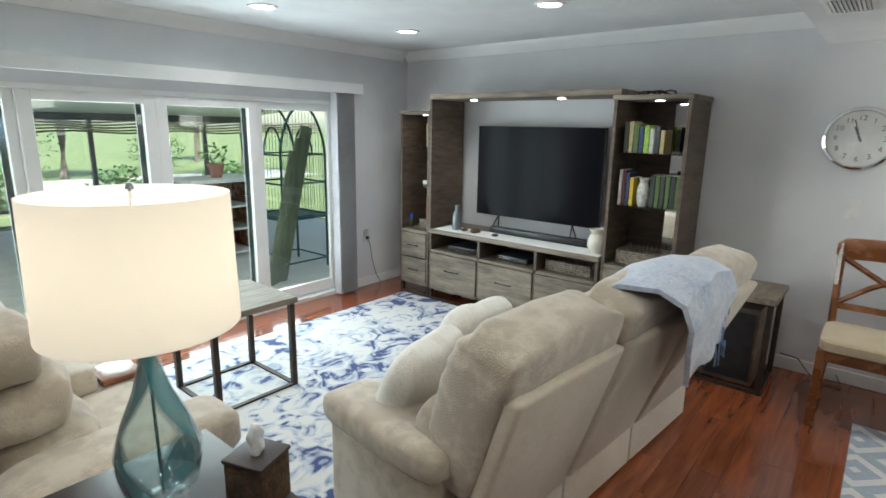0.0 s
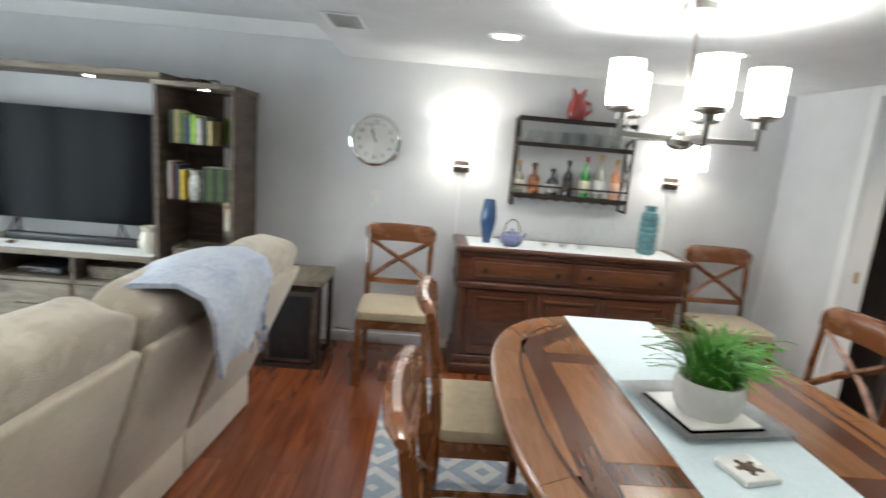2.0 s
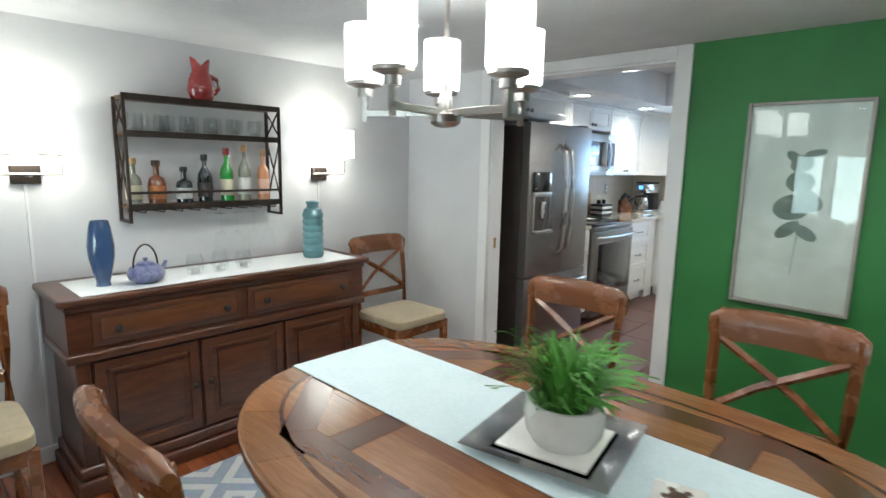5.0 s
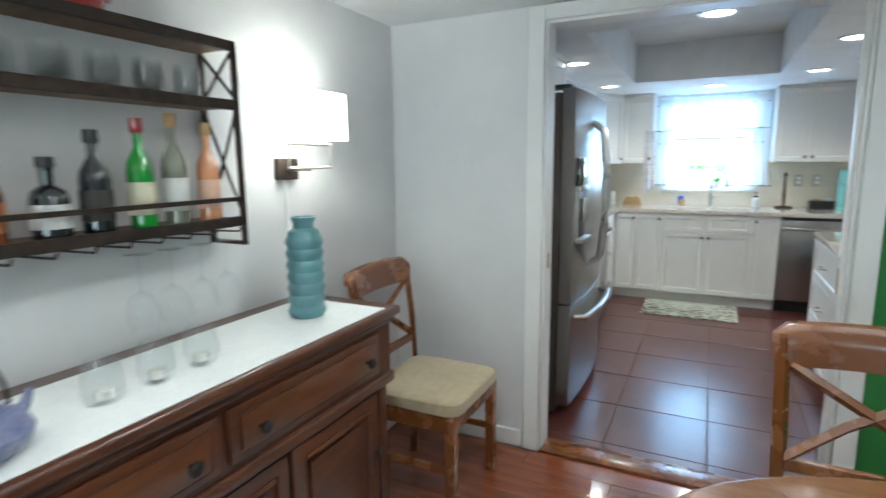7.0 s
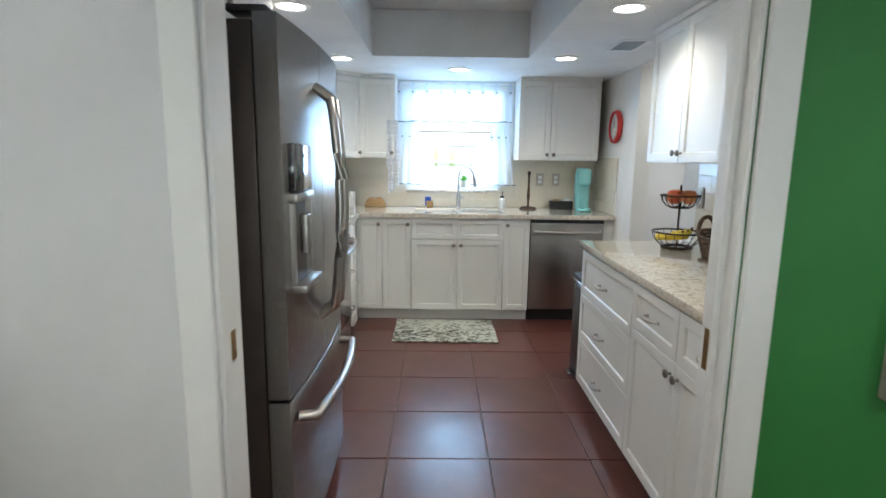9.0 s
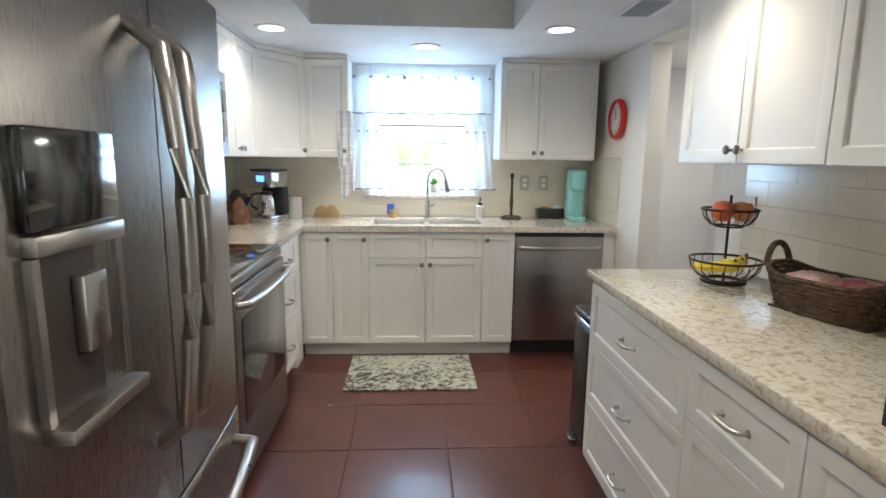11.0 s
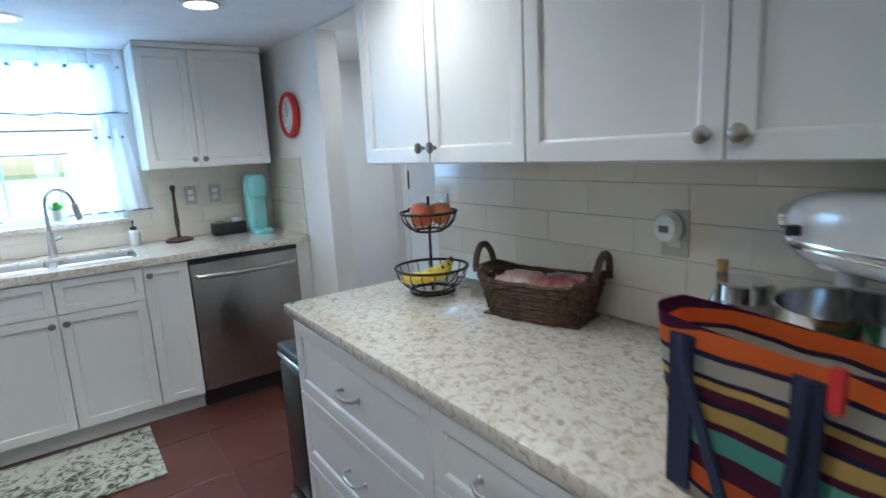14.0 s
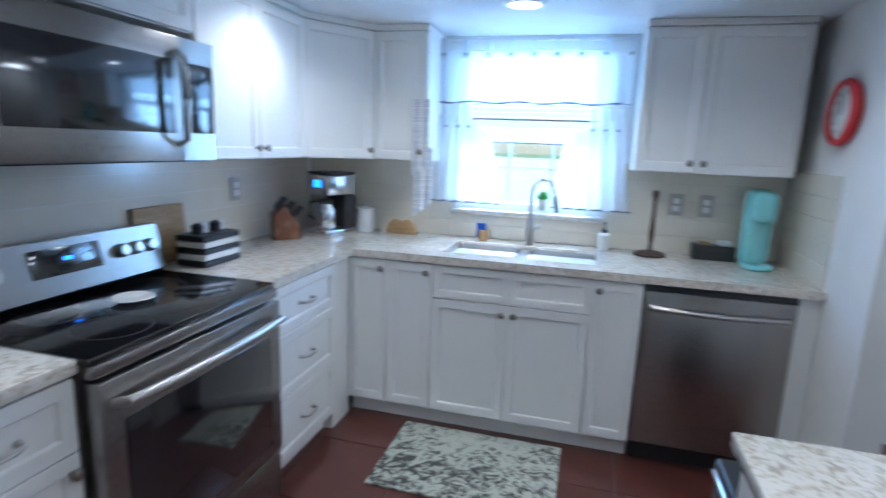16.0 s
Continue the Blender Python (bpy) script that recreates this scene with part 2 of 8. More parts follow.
def rug_mat(name, ca, cb, cc, scale, diamond=False):
    m, nt, b = shader(name, 0.95)
    tc = nt.nodes.new("ShaderNodeTexCoord")
    r = nt.nodes.new("ShaderNodeValToRGB")
    e = r.color_ramp.elements
    if diamond:
        sep = nt.nodes.new("ShaderNodeSeparateXYZ")
        nt.links.new(tc.outputs["Object"], sep.inputs[0])
        def op(o, a, c=None):
            n = nt.nodes.new("ShaderNodeMath")
            n.operation = o
            for i, v in enumerate((a, c)):
                if v is None:
                    continue
                if isinstance(v, (int, float)):
                    n.inputs[i].default_value = v
                else:
                    nt.links.new(v, n.inputs[i])
            return n.outputs[0]
        ux = op("PINGPONG", op("MULTIPLY", sep.outputs[0], scale), 1.0)
        uy = op("PINGPONG", op("MULTIPLY", sep.outputs[1], scale), 1.0)
        s = op("ADD", ux, uy)
        stripes = op("PINGPONG", op("MULTIPLY", s, 2.5), 1.0)
        r.color_ramp.interpolation = "CONSTANT"
        e[0].position, e[0].color = 0.0, (*ca, 1)
        e[1].position, e[1].color = 0.42, (*cb, 1)
        nt.links.new(stripes, r.inputs[0])
        nzz = nt.nodes.new("ShaderNodeTexNoise")
        nzz.inputs["Scale"].default_value = 40
        mx = nt.nodes.new("ShaderNodeMix")
        mx.data_type = "RGBA"
        mx.inputs["Factor"].default_value = 0.2
        nt.links.new(tc.outputs["Object"], nzz.inputs["Vector"])
        nt.links.new(r.outputs[0], mx.inputs[6])
        nt.links.new(nzz.outputs["Color"], mx.inputs[7])
        nt.links.new(mx.outputs[2], b.inputs["Base Color"])
    else:
        v = nt.nodes.new("ShaderNodeTexVoronoi")
        v.feature = "SMOOTH_F1"
        v.inputs["Scale"].default_value = scale
        n = nt.nodes.new("ShaderNodeTexNoise")
        n.inputs["Scale"].default_value, n.inputs["Detail"].default_value, n.inputs["Distortion"].default_value = scale * 0.8, 7, 2.2
        nt.links.new(tc.outputs["Object"], v.inputs["Vector"])
        nt.links.new(tc.outputs["Object"], n.inputs["Vector"])
        big = nt.nodes.new("ShaderNodeTexNoise")
        big.inputs["Scale"].default_value = 1.1
        nt.links.new(tc.outputs["Object"], big.inputs["Vector"])
        a1 = nt.nodes.new("ShaderNodeMath"); a1.operation = "MULTIPLY_ADD"
        nt.links.new(v.outputs["Distance"], a1.inputs[0]); a1.inputs[1].default_value = 0.25
        nt.links.new(n.outputs[0], a1.inputs[2])
        a2 = nt.nodes.new("ShaderNodeMath"); a2.operation = "MULTIPLY_ADD"
        nt.links.new(big.outputs[0], a2.inputs[0]); a2.inputs[1].default_value = 0.5
        nt.links.new(a1.outputs[0], a2.inputs[2])
        e[0].position, e[0].color = 0.72, (*ca, 1)
        e[1].position, e[1].color = 0.90, (*cc, 1)
        x = e.new(0.79); x.color = (*cb, 1)
        nt.links.new(a2.outputs[0], r.inputs[0])
        nt.links.new(r.outputs[0], b.inputs["Base Color"])
    nn = nt.nodes.new("ShaderNodeTexNoise"); nn.inputs["Scale"].default_value = 300
    nt.links.new(tc.outputs["Object"], nn.inputs["Vector"])
    bp = nt.nodes.new("ShaderNodeBump"); bp.inputs["Strength"].default_value = 0.4; bp.inputs["Distance"].default_value = 0.004
    nt.links.new(nn.outputs[0], bp.inputs["Height"]); nt.links.new(bp.outputs[0], b.inputs["Normal"])
    return m
M["rug_blue"] = rug_mat("distressed_blue_rug", (0.055, 0.075, 0.19), (0.36, 0.41, 0.50), (0.60, 0.60, 0.58), 7)
M["rug_diamond"] = rug_mat("grey_blue_lattice_rug", (0.62, 0.62, 0.60), (0.27, 0.33, 0.42), (0, 0, 0), 6, True)
M["mat_floral"] = rug_mat("grey_floral_mat", (0.07, 0.07, 0.065), (0.22, 0.22, 0.185), (0.46, 0.47, 0.40), 20)
M["granny"] = mat("throw", (0.30, 0.38, 0.54), 0.95, color2=(0.68, 0.71, 0.76), scale=60, bump=0.6, bscale=150, sheen=0.5, contrast=0.95)

# ---- shapes ----
ROOM = Vector((0, 0, 0))          # where the room being built has its origin

def origin(x, y):
    ROOM.x, ROOM.y = x, y

def box(x0, y0, z0, x1, y1, z1, bev=0.0, seg=2, into=None):
    bm = bmesh.new()
    vs = [bm.verts.new((x, y, z)) for x in (min(x0, x1), max(x0, x1)) for y in (min(y0, y1), max(y0, y1)) for z in (min(z0, z1), max(z0, z1))]
    for f in ((0, 1, 3, 2), (4, 6, 7, 5), (0, 4, 5, 1), (2, 3, 7, 6), (0, 2, 6, 4), (1, 5, 7, 3)):
        bm.faces.new([vs[i] for i in f])
    if bev:
        bmesh.ops.bevel(bm, geom=bm.edges[:], offset=bev, segments=seg, affect="EDGES", profile=0.5)
    return merge(into, bm)

def merge(into, bm, m=None):
    if m is not None:
        bm.transform(m)
    if into is None:
        return bm
    me = bpy.data.meshes.new("tmp")
    bm.to_mesh(me)
    bm.free()
    into.from_mesh(me)
    bpy.data.meshes.remove(me)
    return into

def lathe(profile, at=(0, 0, 0), seg=28, into=None, sx=1.0, sy=1.0):
    bm = bmesh.new()
    rings = []
    for r, z in profile:
        if r < 1e-5:
            rings.append([bm.verts.new((at[0], at[1], at[2] + z))])
        else:
            rings.append([bm.verts.new((at[0] + sx * r * math.cos(2 * math.pi * i / seg), at[1] + sy * r * math.sin(2 * math.pi * i / seg), at[2] + z)) for i in range(seg)])
    for a, b in zip(rings, rings[1:]):
        for i in range(seg):
            j = (i + 1) % seg
            q = [a[i % len(a)], a[j % len(a)], b[j % len(b)], b[i % len(b)]]
            u = list(dict.fromkeys(q))
            if len(u) > 2:
                bm.faces.new(u)
    bmesh.ops.recalc_face_normals(bm, faces=bm.faces[:])
    return merge(into, bm)

def tube(points, r, seg=8, closed=False, into=None, taper=None):
    bm = bmesh.new()
    P = [Vector(p) for p in points]
    n = len(P)
    rings = []
    up = Vector((0, 0, 1))
    for i, p in enumerate(P):
        a = P[(i - 1) % n] if closed or i else P[i]
        c = P[(i + 1) % n] if closed or i < n - 1 else P[i]
        d = (c - a).normalized()
        u = d.cross(up)
        if u.length < 0.05:
            u = d.cross(Vector((1, 0, 0)))
        u.normalize()
        v = d.cross(u).normalized()
        rr = r * (1 + (taper - 1) * i / (n - 1)) if taper is not None else r
        rings.append([bm.verts.new(p + rr * (math.cos(2 * math.pi * k / seg) * u + math.sin(2 * math.pi * k / seg) * v)) for k in range(seg)])
    for i in range(n if closed else n - 1):
        a, b = rings[i], rings[(i + 1) % n]
        for k in range(seg):
            bm.faces.new((a[k], a[(k + 1) % seg], b[(k + 1) % seg], b[k]))
    if not closed:
        bm.faces.new(rings[0][::-1])
        bm.faces.new(rings[-1])
    bmesh.ops.recalc_face_normals(bm, faces=bm.faces[:])
    return merge(into, bm)

def soft(cx, cy, cz, sx, sy, sz, e=0.35, e2=None, nu=28, nv=18, wrinkle=0.0, wscale=9.0, into=None, m=None):
    """A cushion: a rounded box with half sizes sx, sy, sz."""
    bm = bmesh.new()
    e2 = e if e2 is None else e2
    def sp(v, p):
        return math.copysign(abs(v) ** p, v)
    rows = []
    for j in range(nv + 1):
        ph = -math.pi / 2 + math.pi * j / nv
        if j in (0, nv):
            rows.append([bm.verts.new((0, 0, math.copysign(sz, ph)))])
            continue
        row = []
        for i in range(nu):
            th = 2 * math.pi * i / nu
            row.append(bm.verts.new((sx * sp(math.cos(ph), e) * sp(math.cos(th), e2), sy * sp(math.cos(ph), e) * sp(math.sin(th), e2), sz * sp(math.sin(ph), e))))
        rows.append(row)
    for a, b in zip(rows, rows[1:]):
        for i in range(nu):
            j = (i + 1) % nu
            u = list(dict.fromkeys([a[i % len(a)], a[j % len(a)], b[j % len(b)], b[i % len(b)]]))
            if len(u) > 2:
                bm.faces.new(u)
    if wrinkle:
        for v in bm.verts:
            p = v.co + Vector((cx, cy, cz))
            k = noise.noise(p * wscale) + 0.5 * noise.noise(p * wscale * 2.3)
            v.co += v.co.normalized() * wrinkle * k
    if m is not None:
        bm.transform(m)
    bm.transform(Matrix.Translation((cx, cy, cz)))
    return merge(into, bm)

def prism(pts, z0, z1, bev=0.0, into=None):
    bm = bmesh.new()
    lo = [bm.verts.new((x, y, z0)) for x, y in pts]
    hi = [bm.verts.new((x, y, z1)) for x, y in pts]
    n = len(pts)
    bm.faces.new(lo[::-1])
    top = bm.faces.new(hi)
    for i in range(n):
        bm.faces.new((lo[i], lo[(i + 1) % n], hi[(i + 1) % n], hi[i]))
    bmesh.ops.recalc_face_normals(bm, faces=bm.faces[:])
    if bev:
        es = [e for e in bm.edges if abs(e.verts[0].co.z - e.verts[1].co.z) < 1e-6]
        bmesh.ops.bevel(bm, geom=es, offset=bev, segments=3, affect="EDGES", profile=0.5)
    return merge(into, bm)

def turned(bm, rx=0, ry=0, rz=0, at=(0, 0, 0)):
    bm.transform(pose(*at, rx, ry, rz))
    return bm

def thing(name, label="", category="", group="", at=(0, 0, 0), rz=0):
    ob = new(name)
    ob.empty_display_size = 0.1
    ob.matrix_basis = pose(at[0] + ROOM.x, at[1] + ROOM.y, at[2], 0, 0, rz)
    return tagged(ob, label, category, group)

def finish(ob, bm, material, angle=38):
    bm.to_mesh(ob.data)
    bm.free()
    ob.data.materials.append(M[material] if isinstance(material, str) else material)
    ob.data.shade_smooth()
    ob.data.set_sharp_from_angle(angle=radians(angle))
    return ob

def part(name, bm, material, parent, label=""):
    ob = finish(new(name, bpy.data.meshes.new(name)), bm, material)
    ob.parent = parent
    return tagged(ob, label)

def solid(name, bm, material, label="", category="", group="", kind=""):
    """A thing of one mesh, with its origin at its base."""
    lo = Vector((min(v.co.x for v in bm.verts) + max(v.co.x for v in bm.verts), min(v.co.y for v in bm.verts) + max(v.co.y for v in bm.verts), 2 * min(v.co.z for v in bm.verts))) / 2
    bm.transform(Matrix.Translation(-lo))
    ob = finish(new(name, bpy.data.meshes.new(name)), bm, material)
    ob.location = lo + ROOM
    return tagged(ob, label, category, group, kind)

def struct(name, bm, material, label=""):
    ob = finish(new(name, bpy.data.meshes.new(name)), bm, material)
    ob.location = ROOM
    return tagged(ob, label, "", "", "structure")

# ---- structure ----
T = 0.12
DX0, DX1, DH = 2.665, 3.82, 1.985          # opening to the kitchen
GX0, GX1, GH = 0.68, 3.70, 1.735         # sliding doors
KDX, KDY = -0.03, 0.125
struct("wall_east", box(EAST, KS - T, -0.1, EAST + T, NORTH + T, 2.5), "wall", "white painted wall behind the wall unit and the sideboard")
w = box(GX1, NORTH, -0.1, EAST, NORTH + T, 2.4)
box(GX0, NORTH, GH, GX1, NORTH + T, 2.4, into=w)
box(WEST, NORTH, -0.1, GX0, NORTH + T, 2.4, into=w)
struct("wall_north", w, "wall", "white painted wall round the sliding glass doors")
struct("wall_west", box(WEST - T, SOUTH - T, -0.1, WEST, NORTH + T, 2.4), "wall", "plain white painted wall")
w = box(DX1, SOUTH - T, -0.1, EAST, SOUTH, 2.4)
box(DX0, SOUTH - T, DH, DX1, SOUTH, 2.4, into=w)
struct("wall_south", w, "wall", "white painted wall beside the kitchen opening")
struct("wall_green", box(WEST, SOUTH - T, -0.1, DX0, SOUTH, 2.4), "green", "wall painted in a deep leaf green")
origin(KDX, KDY)
KN = SOUTH - T - KDY
struct("wall_kitchen_east", box(EAST, KS - T, -0.1, EAST + 0.028, KN, 2.3), "kwall", "cream kitchen wall behind the cooker")
w = box(KW - T, KN, -0.1, KW, -4.40, 2.3)
struct("wall_kitchen_west", w, "kwall", "cream wall behind the long counter")
w = box(KW - T, KS - T, -0.1, KW, -5.235, 2.3)
box(KW - T, -5.235, 2.04, KW, -4.40, 2.3, into=w)
struct("wall_kitchen_clock", w, "kwall", "cream wall with the red clock by the hall opening")
WX0, WX1, WZ0, WZ1 = 2.80, 3.62, 1.08, 1.98
w = box(WX1, KS - T, -0.1, EAST, KS, 2.3)
box(KW, KS - T, -0.1, WX0, KS, 2.3, into=w)
box(WX0, KS - T, -0.1, WX1, KS, WZ0, into=w)
box(WX0, KS - T, WZ1, WX1, KS, 2.3, into=w)
struct("wall_kitchen_south", w, "kwall", "cream wall round the kitchen window")
HX = 0.90
w = box(HX - T, -6.3, -0.1, HX, -3.9, 2.3)
box(HX, -6.3, -0.1, KW - T, -6.2, 2.3, into=w)
box(HX, -4.0, -0.1, KW - T, -3.9, 2.3, into=w)
struct("wall_hall", w, "wall", "pale grey wall of the back hall")
origin(0, 0)
struct("ceiling_living", box(WEST, SOFFIT_Y, H_LIV, EAST, NORTH, H_LIV + 0.1), "ceiling", "white textured living room ceiling")
struct("ceiling_dining", box(WEST, SOUTH, H_DIN, EAST, SOFFIT_Y, H_LIV + 0.1), "ceiling", "white lowered dining room ceiling")
origin(KDX, KDY)
TX0, TX1, TY0, TY1 = 2.74, 3.82, -5.05, -2.95
w = box(HX, KS, H_KIT, TX0, KN, 2.5)
box(TX1, KS, H_KIT, EAST, KN, 2.5, into=w)
box(TX0, KS, H_KIT, TX1, TY0, 2.5, into=w)
box(TX0, TY1, H_KIT, TX1, KN, 2.5, into=w)
box(TX0, TY0, 2.36, TX1, TY1, 2.5, into=w)
struct("ceiling_kitchen", w, "ceiling", "white kitchen ceiling with a raised tray")
origin(0, 0)
struct("floor", box(WEST, SOUTH, -0.1, EAST, NORTH, -0.012), "darkwood", "dark bed under the floor boards")
struct("floor_kitchen", box(HX - 0.1, KS - 0.1, -0.1, EAST, SOUTH, -0.008), "terragrout", "brown grout bed under the kitchen tiles")
struct("ground", box(-150, NORTH + T, -0.3, 150, 250, -0.12), "lawn", "lawn outside the patio")
struct("ground", box(-150, -150, -0.3, 150, KS - T, -0.12), "lawn", "lawn outside the kitchen window")

def led(name, x, y, z, group, power=9.0, color=(1.0, 0.98, 0.94), label="round white recessed ceiling light, switched on", size=0.075):
    t = thing(name, label, "ceiling light", group, (x, y, z))
    part("trim_ring", lathe([(size * 0.86, -0.002), (size * 0.9, -0.009), (size * 1.2, -0.007), (size * 1.22, 0.0)]), "trim", t)
    part("lens", lathe([(0, -0.005), (size * 0.87, -0.004), (size * 0.88, 0.004)]), "led", t)
    l = new(name + "_lamp", bpy.data.lights.new(name, "SPOT"))
    l.data.energy, l.data.spot_size, l.data.spot_blend, l.data.shadow_soft_size, l.data.color = power, radians(150), 0.8, 0.06, color
    l.matrix_basis = pose(x + ROOM.x, y + ROOM.y, z - 0.02)
for x, y in ((2.56, 3.66), (3.70, 3.53), (3.50, 2.22), (2.2, 2.0), (0.6, 3.4), (0.6, 1.9), (-1.2, 3.0)):
    led("ceiling_light", x, y, H_LIV, "living room ceiling lights", 14)
for x, y in ((3.46, 0.02), (3.42, -1.06), (1.6, -1.35), (1.4, 0.4), (-0.8, -0.6)):
    led("ceiling_light", x, y, H_DIN, "dining room ceiling lights", 18, (1.0, 0.97, 0.90))
origin(KDX, KDY)
for x, y in ((2.49, -5.02), (4.05, -5.15), (3.20, -5.56), (4.05, -3.82), (2.50, -3.76), (3.19, -2.83)):
    led("ceiling_light", x, y, H_KIT, "kitchen ceiling lights", 15, (1.0, 0.93, 0.83))
origin(0, 0)

door_light = new("door_light", bpy.data.lights.new("door_light", "AREA"))
door_light.data.shape, door_light.data.size, door_light.data.size_y, door_light.data.energy, door_light.data.color = "RECTANGLE", 2.7, 1.5, 60, (0.85, 0.94, 1.0)
door_light.matrix_basis = pose(1.98, NORTH + 0.14, 0.95, -90, 0, 0)

M["bluelight"] = mat("blue_display", (0.05, 0.15, 0.9), 0.4, emit=3, ecol=(0.05, 0.2, 1.0))

# ---- kitchen ----
origin(KDX, KDY)
def shaker(parent, x0, x1, z0, z1, name="door", y=0.0, rail=0.055, pull="knob", side="r", mat_="cab", upper=False):
    """A framed front in the plane y = 0 that faces -y, with its knob or handle."""
    g = 0.002
    x0, x1, z0, z1 = x0 + g, x1 - g, z0 + g, z1 - g
    rail = min(rail, (z1 - z0) * 0.28, (x1 - x0) * 0.3)
    bm = box(x0, y - 0.019, z0, x1, y - 0.001, z1, 0.002, 1)
    bm.faces.ensure_lookup_table()
    front = min(bm.faces, key=lambda q: q.calc_center_median().y - q.calc_area())
    bmesh.ops.inset_region(bm, faces=[front], thickness=rail, depth=0)
    bmesh.ops.inset_region(bm, faces=[front], thickness=0.007, depth=-0.003)
    bmesh.ops.inset_region(bm, faces=[front], thickness=0.004, depth=-0.006)
    f = part(name, bm, mat_, parent)
    cx = (x0 + x1) / 2
    if pull == "handle":
        zc = (z0 + z1) / 2
        pts = [(cx - 0.05, y - 0.018, zc), (cx - 0.048, y - 0.04, zc), (cx - 0.025, y - 0.05, zc - 0.002), (cx + 0.025, y - 0.05, zc - 0.002), (cx + 0.048, y - 0.04, zc), (cx + 0.05, y - 0.018, zc)]
        bm = tube(pts, 0.0055, 8)
        merge(bm, turned(lathe([(0, 0), (0.010, 0), (0.007, 0.004), (0, 0.004)], seg=12), 90, 0, 0, (cx - 0.05, y - 0.0185, zc)))
        merge(bm, turned(lathe([(0, 0), (0.010, 0), (0.007, 0.004), (0, 0.004)], seg=12), 90, 0, 0, (cx + 0.05, y - 0.0185, zc)))
        part("handle", bm, "nickel", f, "curved nickel bar handle")
    elif pull == "knob":
        kx = x1 - rail * 0.5 if side == "r" else x0 + rail * 0.5
        kz = z0 + rail * 0.8 if upper else z1 - rail * 0.8
        part("knob", turned(lathe([(0.006, 0), (0.005, 0.012), (0.015, 0.018), (0.016, 0.024), (0.011, 0.028), (0, 0.029)], seg=16), 90, 0, 0, (kx, y - 0.018, kz)), "knob", f, "round pewter knob")
    return f

def base_unit(at, rz, w, fronts, label, depth=0.60, h=0.875, toe=0.10):
    u = thing("base_cabinet", label, "kitchen cabinet", "white base cabinets", at, rz)
    part("carcass", box(0, 0, toe, w, depth, h - 0.002), "cab", u)
    part("toe_kick", box(0, 0.05, 0, w, 0.07, toe), "cab", u)
    for f in fronts:
        shaker(u, *f[:4], **f[4])
    return u

def wall_unit(at, rz, w, n, label, depth=0.32, z1=None, z0=1.357, sides=None, cuts=None):
    z1 = z1 or H_KIT - 0.03
    u = thing("wall_cabinet", label, "kitchen cabinet", "white wall cabinets", at, rz)
    part("carcass", box(0, 0, z0, w, depth, z1), "cab", u)
    part("top_moulding", box(-0.0, -0.03, z1, w, depth, H_KIT - 0.001, 0.004, 1), "cab", u)
    cuts = cuts or [i * w / n for i in range(n + 1)]
    for i in range(n):
        side = (sides[i] if sides else ("r" if i % 2 == 0 else "l"))
        shaker(u, cuts[i], cuts[i + 1], z0 + 0.002, z1 - 0.002, "door", pull="knob", side=side, upper=True)
    return u

FX = 2.52   # front of the long west counter's cabinets
D = dict
# west run, fronts face east
base_unit((FX, -4.15, 0), 90, 0.80, [(0, 0.8, 0.62, 0.87, D(name="drawer", pull="handle")), (0, 0.8, 0.36, 0.62, D(name="drawer", pull="handle")), (0, 0.8, 0.10, 0.36, D(name="drawer", pull="handle"))], "white cabinet with three wide drawers under a granite counter", depth=0.61)
base_unit((FX, -3.35, 0), 90, 0.43, [(0, 0.43, 0.68, 0.87, D(name="drawer", pull="handle")), (0, 0.43, 0.10, 0.68, D(side="r"))], "white cabinet with one drawer above one door", depth=0.61)
base_unit((FX, -2.92, 0), 90, 0.468, [(0, 0.468, 0.68, 0.87, D(name="drawer", pull="handle")), (0, 0.468, 0.10, 0.68, D(side="l"))], "white cabinet with a drawer above a door, next to the opening", depth=0.61)
solid("counter", box(KW + 0.002, -4.20, 0.877, FX + 0.03, KN - 0.003, 0.914, 0.006), "granite", "cream granite worktop with brown flecks on the long cabinet run", "worktop")
wall_unit((2.20, -4.15, 0), 90, 0.78, 2, "white shaker wall cabinet with two doors above the fruit basket", depth=0.305)
wall_unit((2.20, -3.37, 0), 90, 0.92, 2, "white shaker wall cabinet with two wide doors above the mixer", depth=0.305)
# south run, fronts face north: local x runs west
S_FRONT = -5.60
def south(x):
    return (x, S_FRONT, 0)
base_unit(south(4.03), 180, 0.215, [(0, 0.215, 0.10, 0.87, D(side="r"))], "narrow white cabinet with one tall door in the corner")
base_unit(south(3.815), 180, 0.24, [(0, 0.24, 0.10, 0.87, D(side="r"))], "narrow white cabinet with one tall door beside the sink")
base_unit(south(3.575), 180, 0.765, [(0, 0.3825, 0.70, 0.87, D(name="false_front", pull="")), (0.3825, 0.765, 0.70, 0.87, D(name="false_front", pull="")), (0, 0.3825, 0.10, 0.70, D(side="r")), (0.3825, 0.765, 0.10, 0.70, D(side="l"))], "white sink cabinet with two doors and two false drawer fronts")
base_unit(south(2.81), 180, 0.22, [(0, 0.22, 0.10, 0.87, D(side="l"))], "narrow white cabinet with one tall door beside the dishwasher")
fl = thing("base_cabinet", "narrow white end cabinet beside the dishwasher", "kitchen cabinet", "white base cabinets")
part("carcass", box(KW + 0.002, S_FRONT - 0.6, 0.0, KW + 0.085, S_FRONT + 0.0, 0.875), "cab", fl)

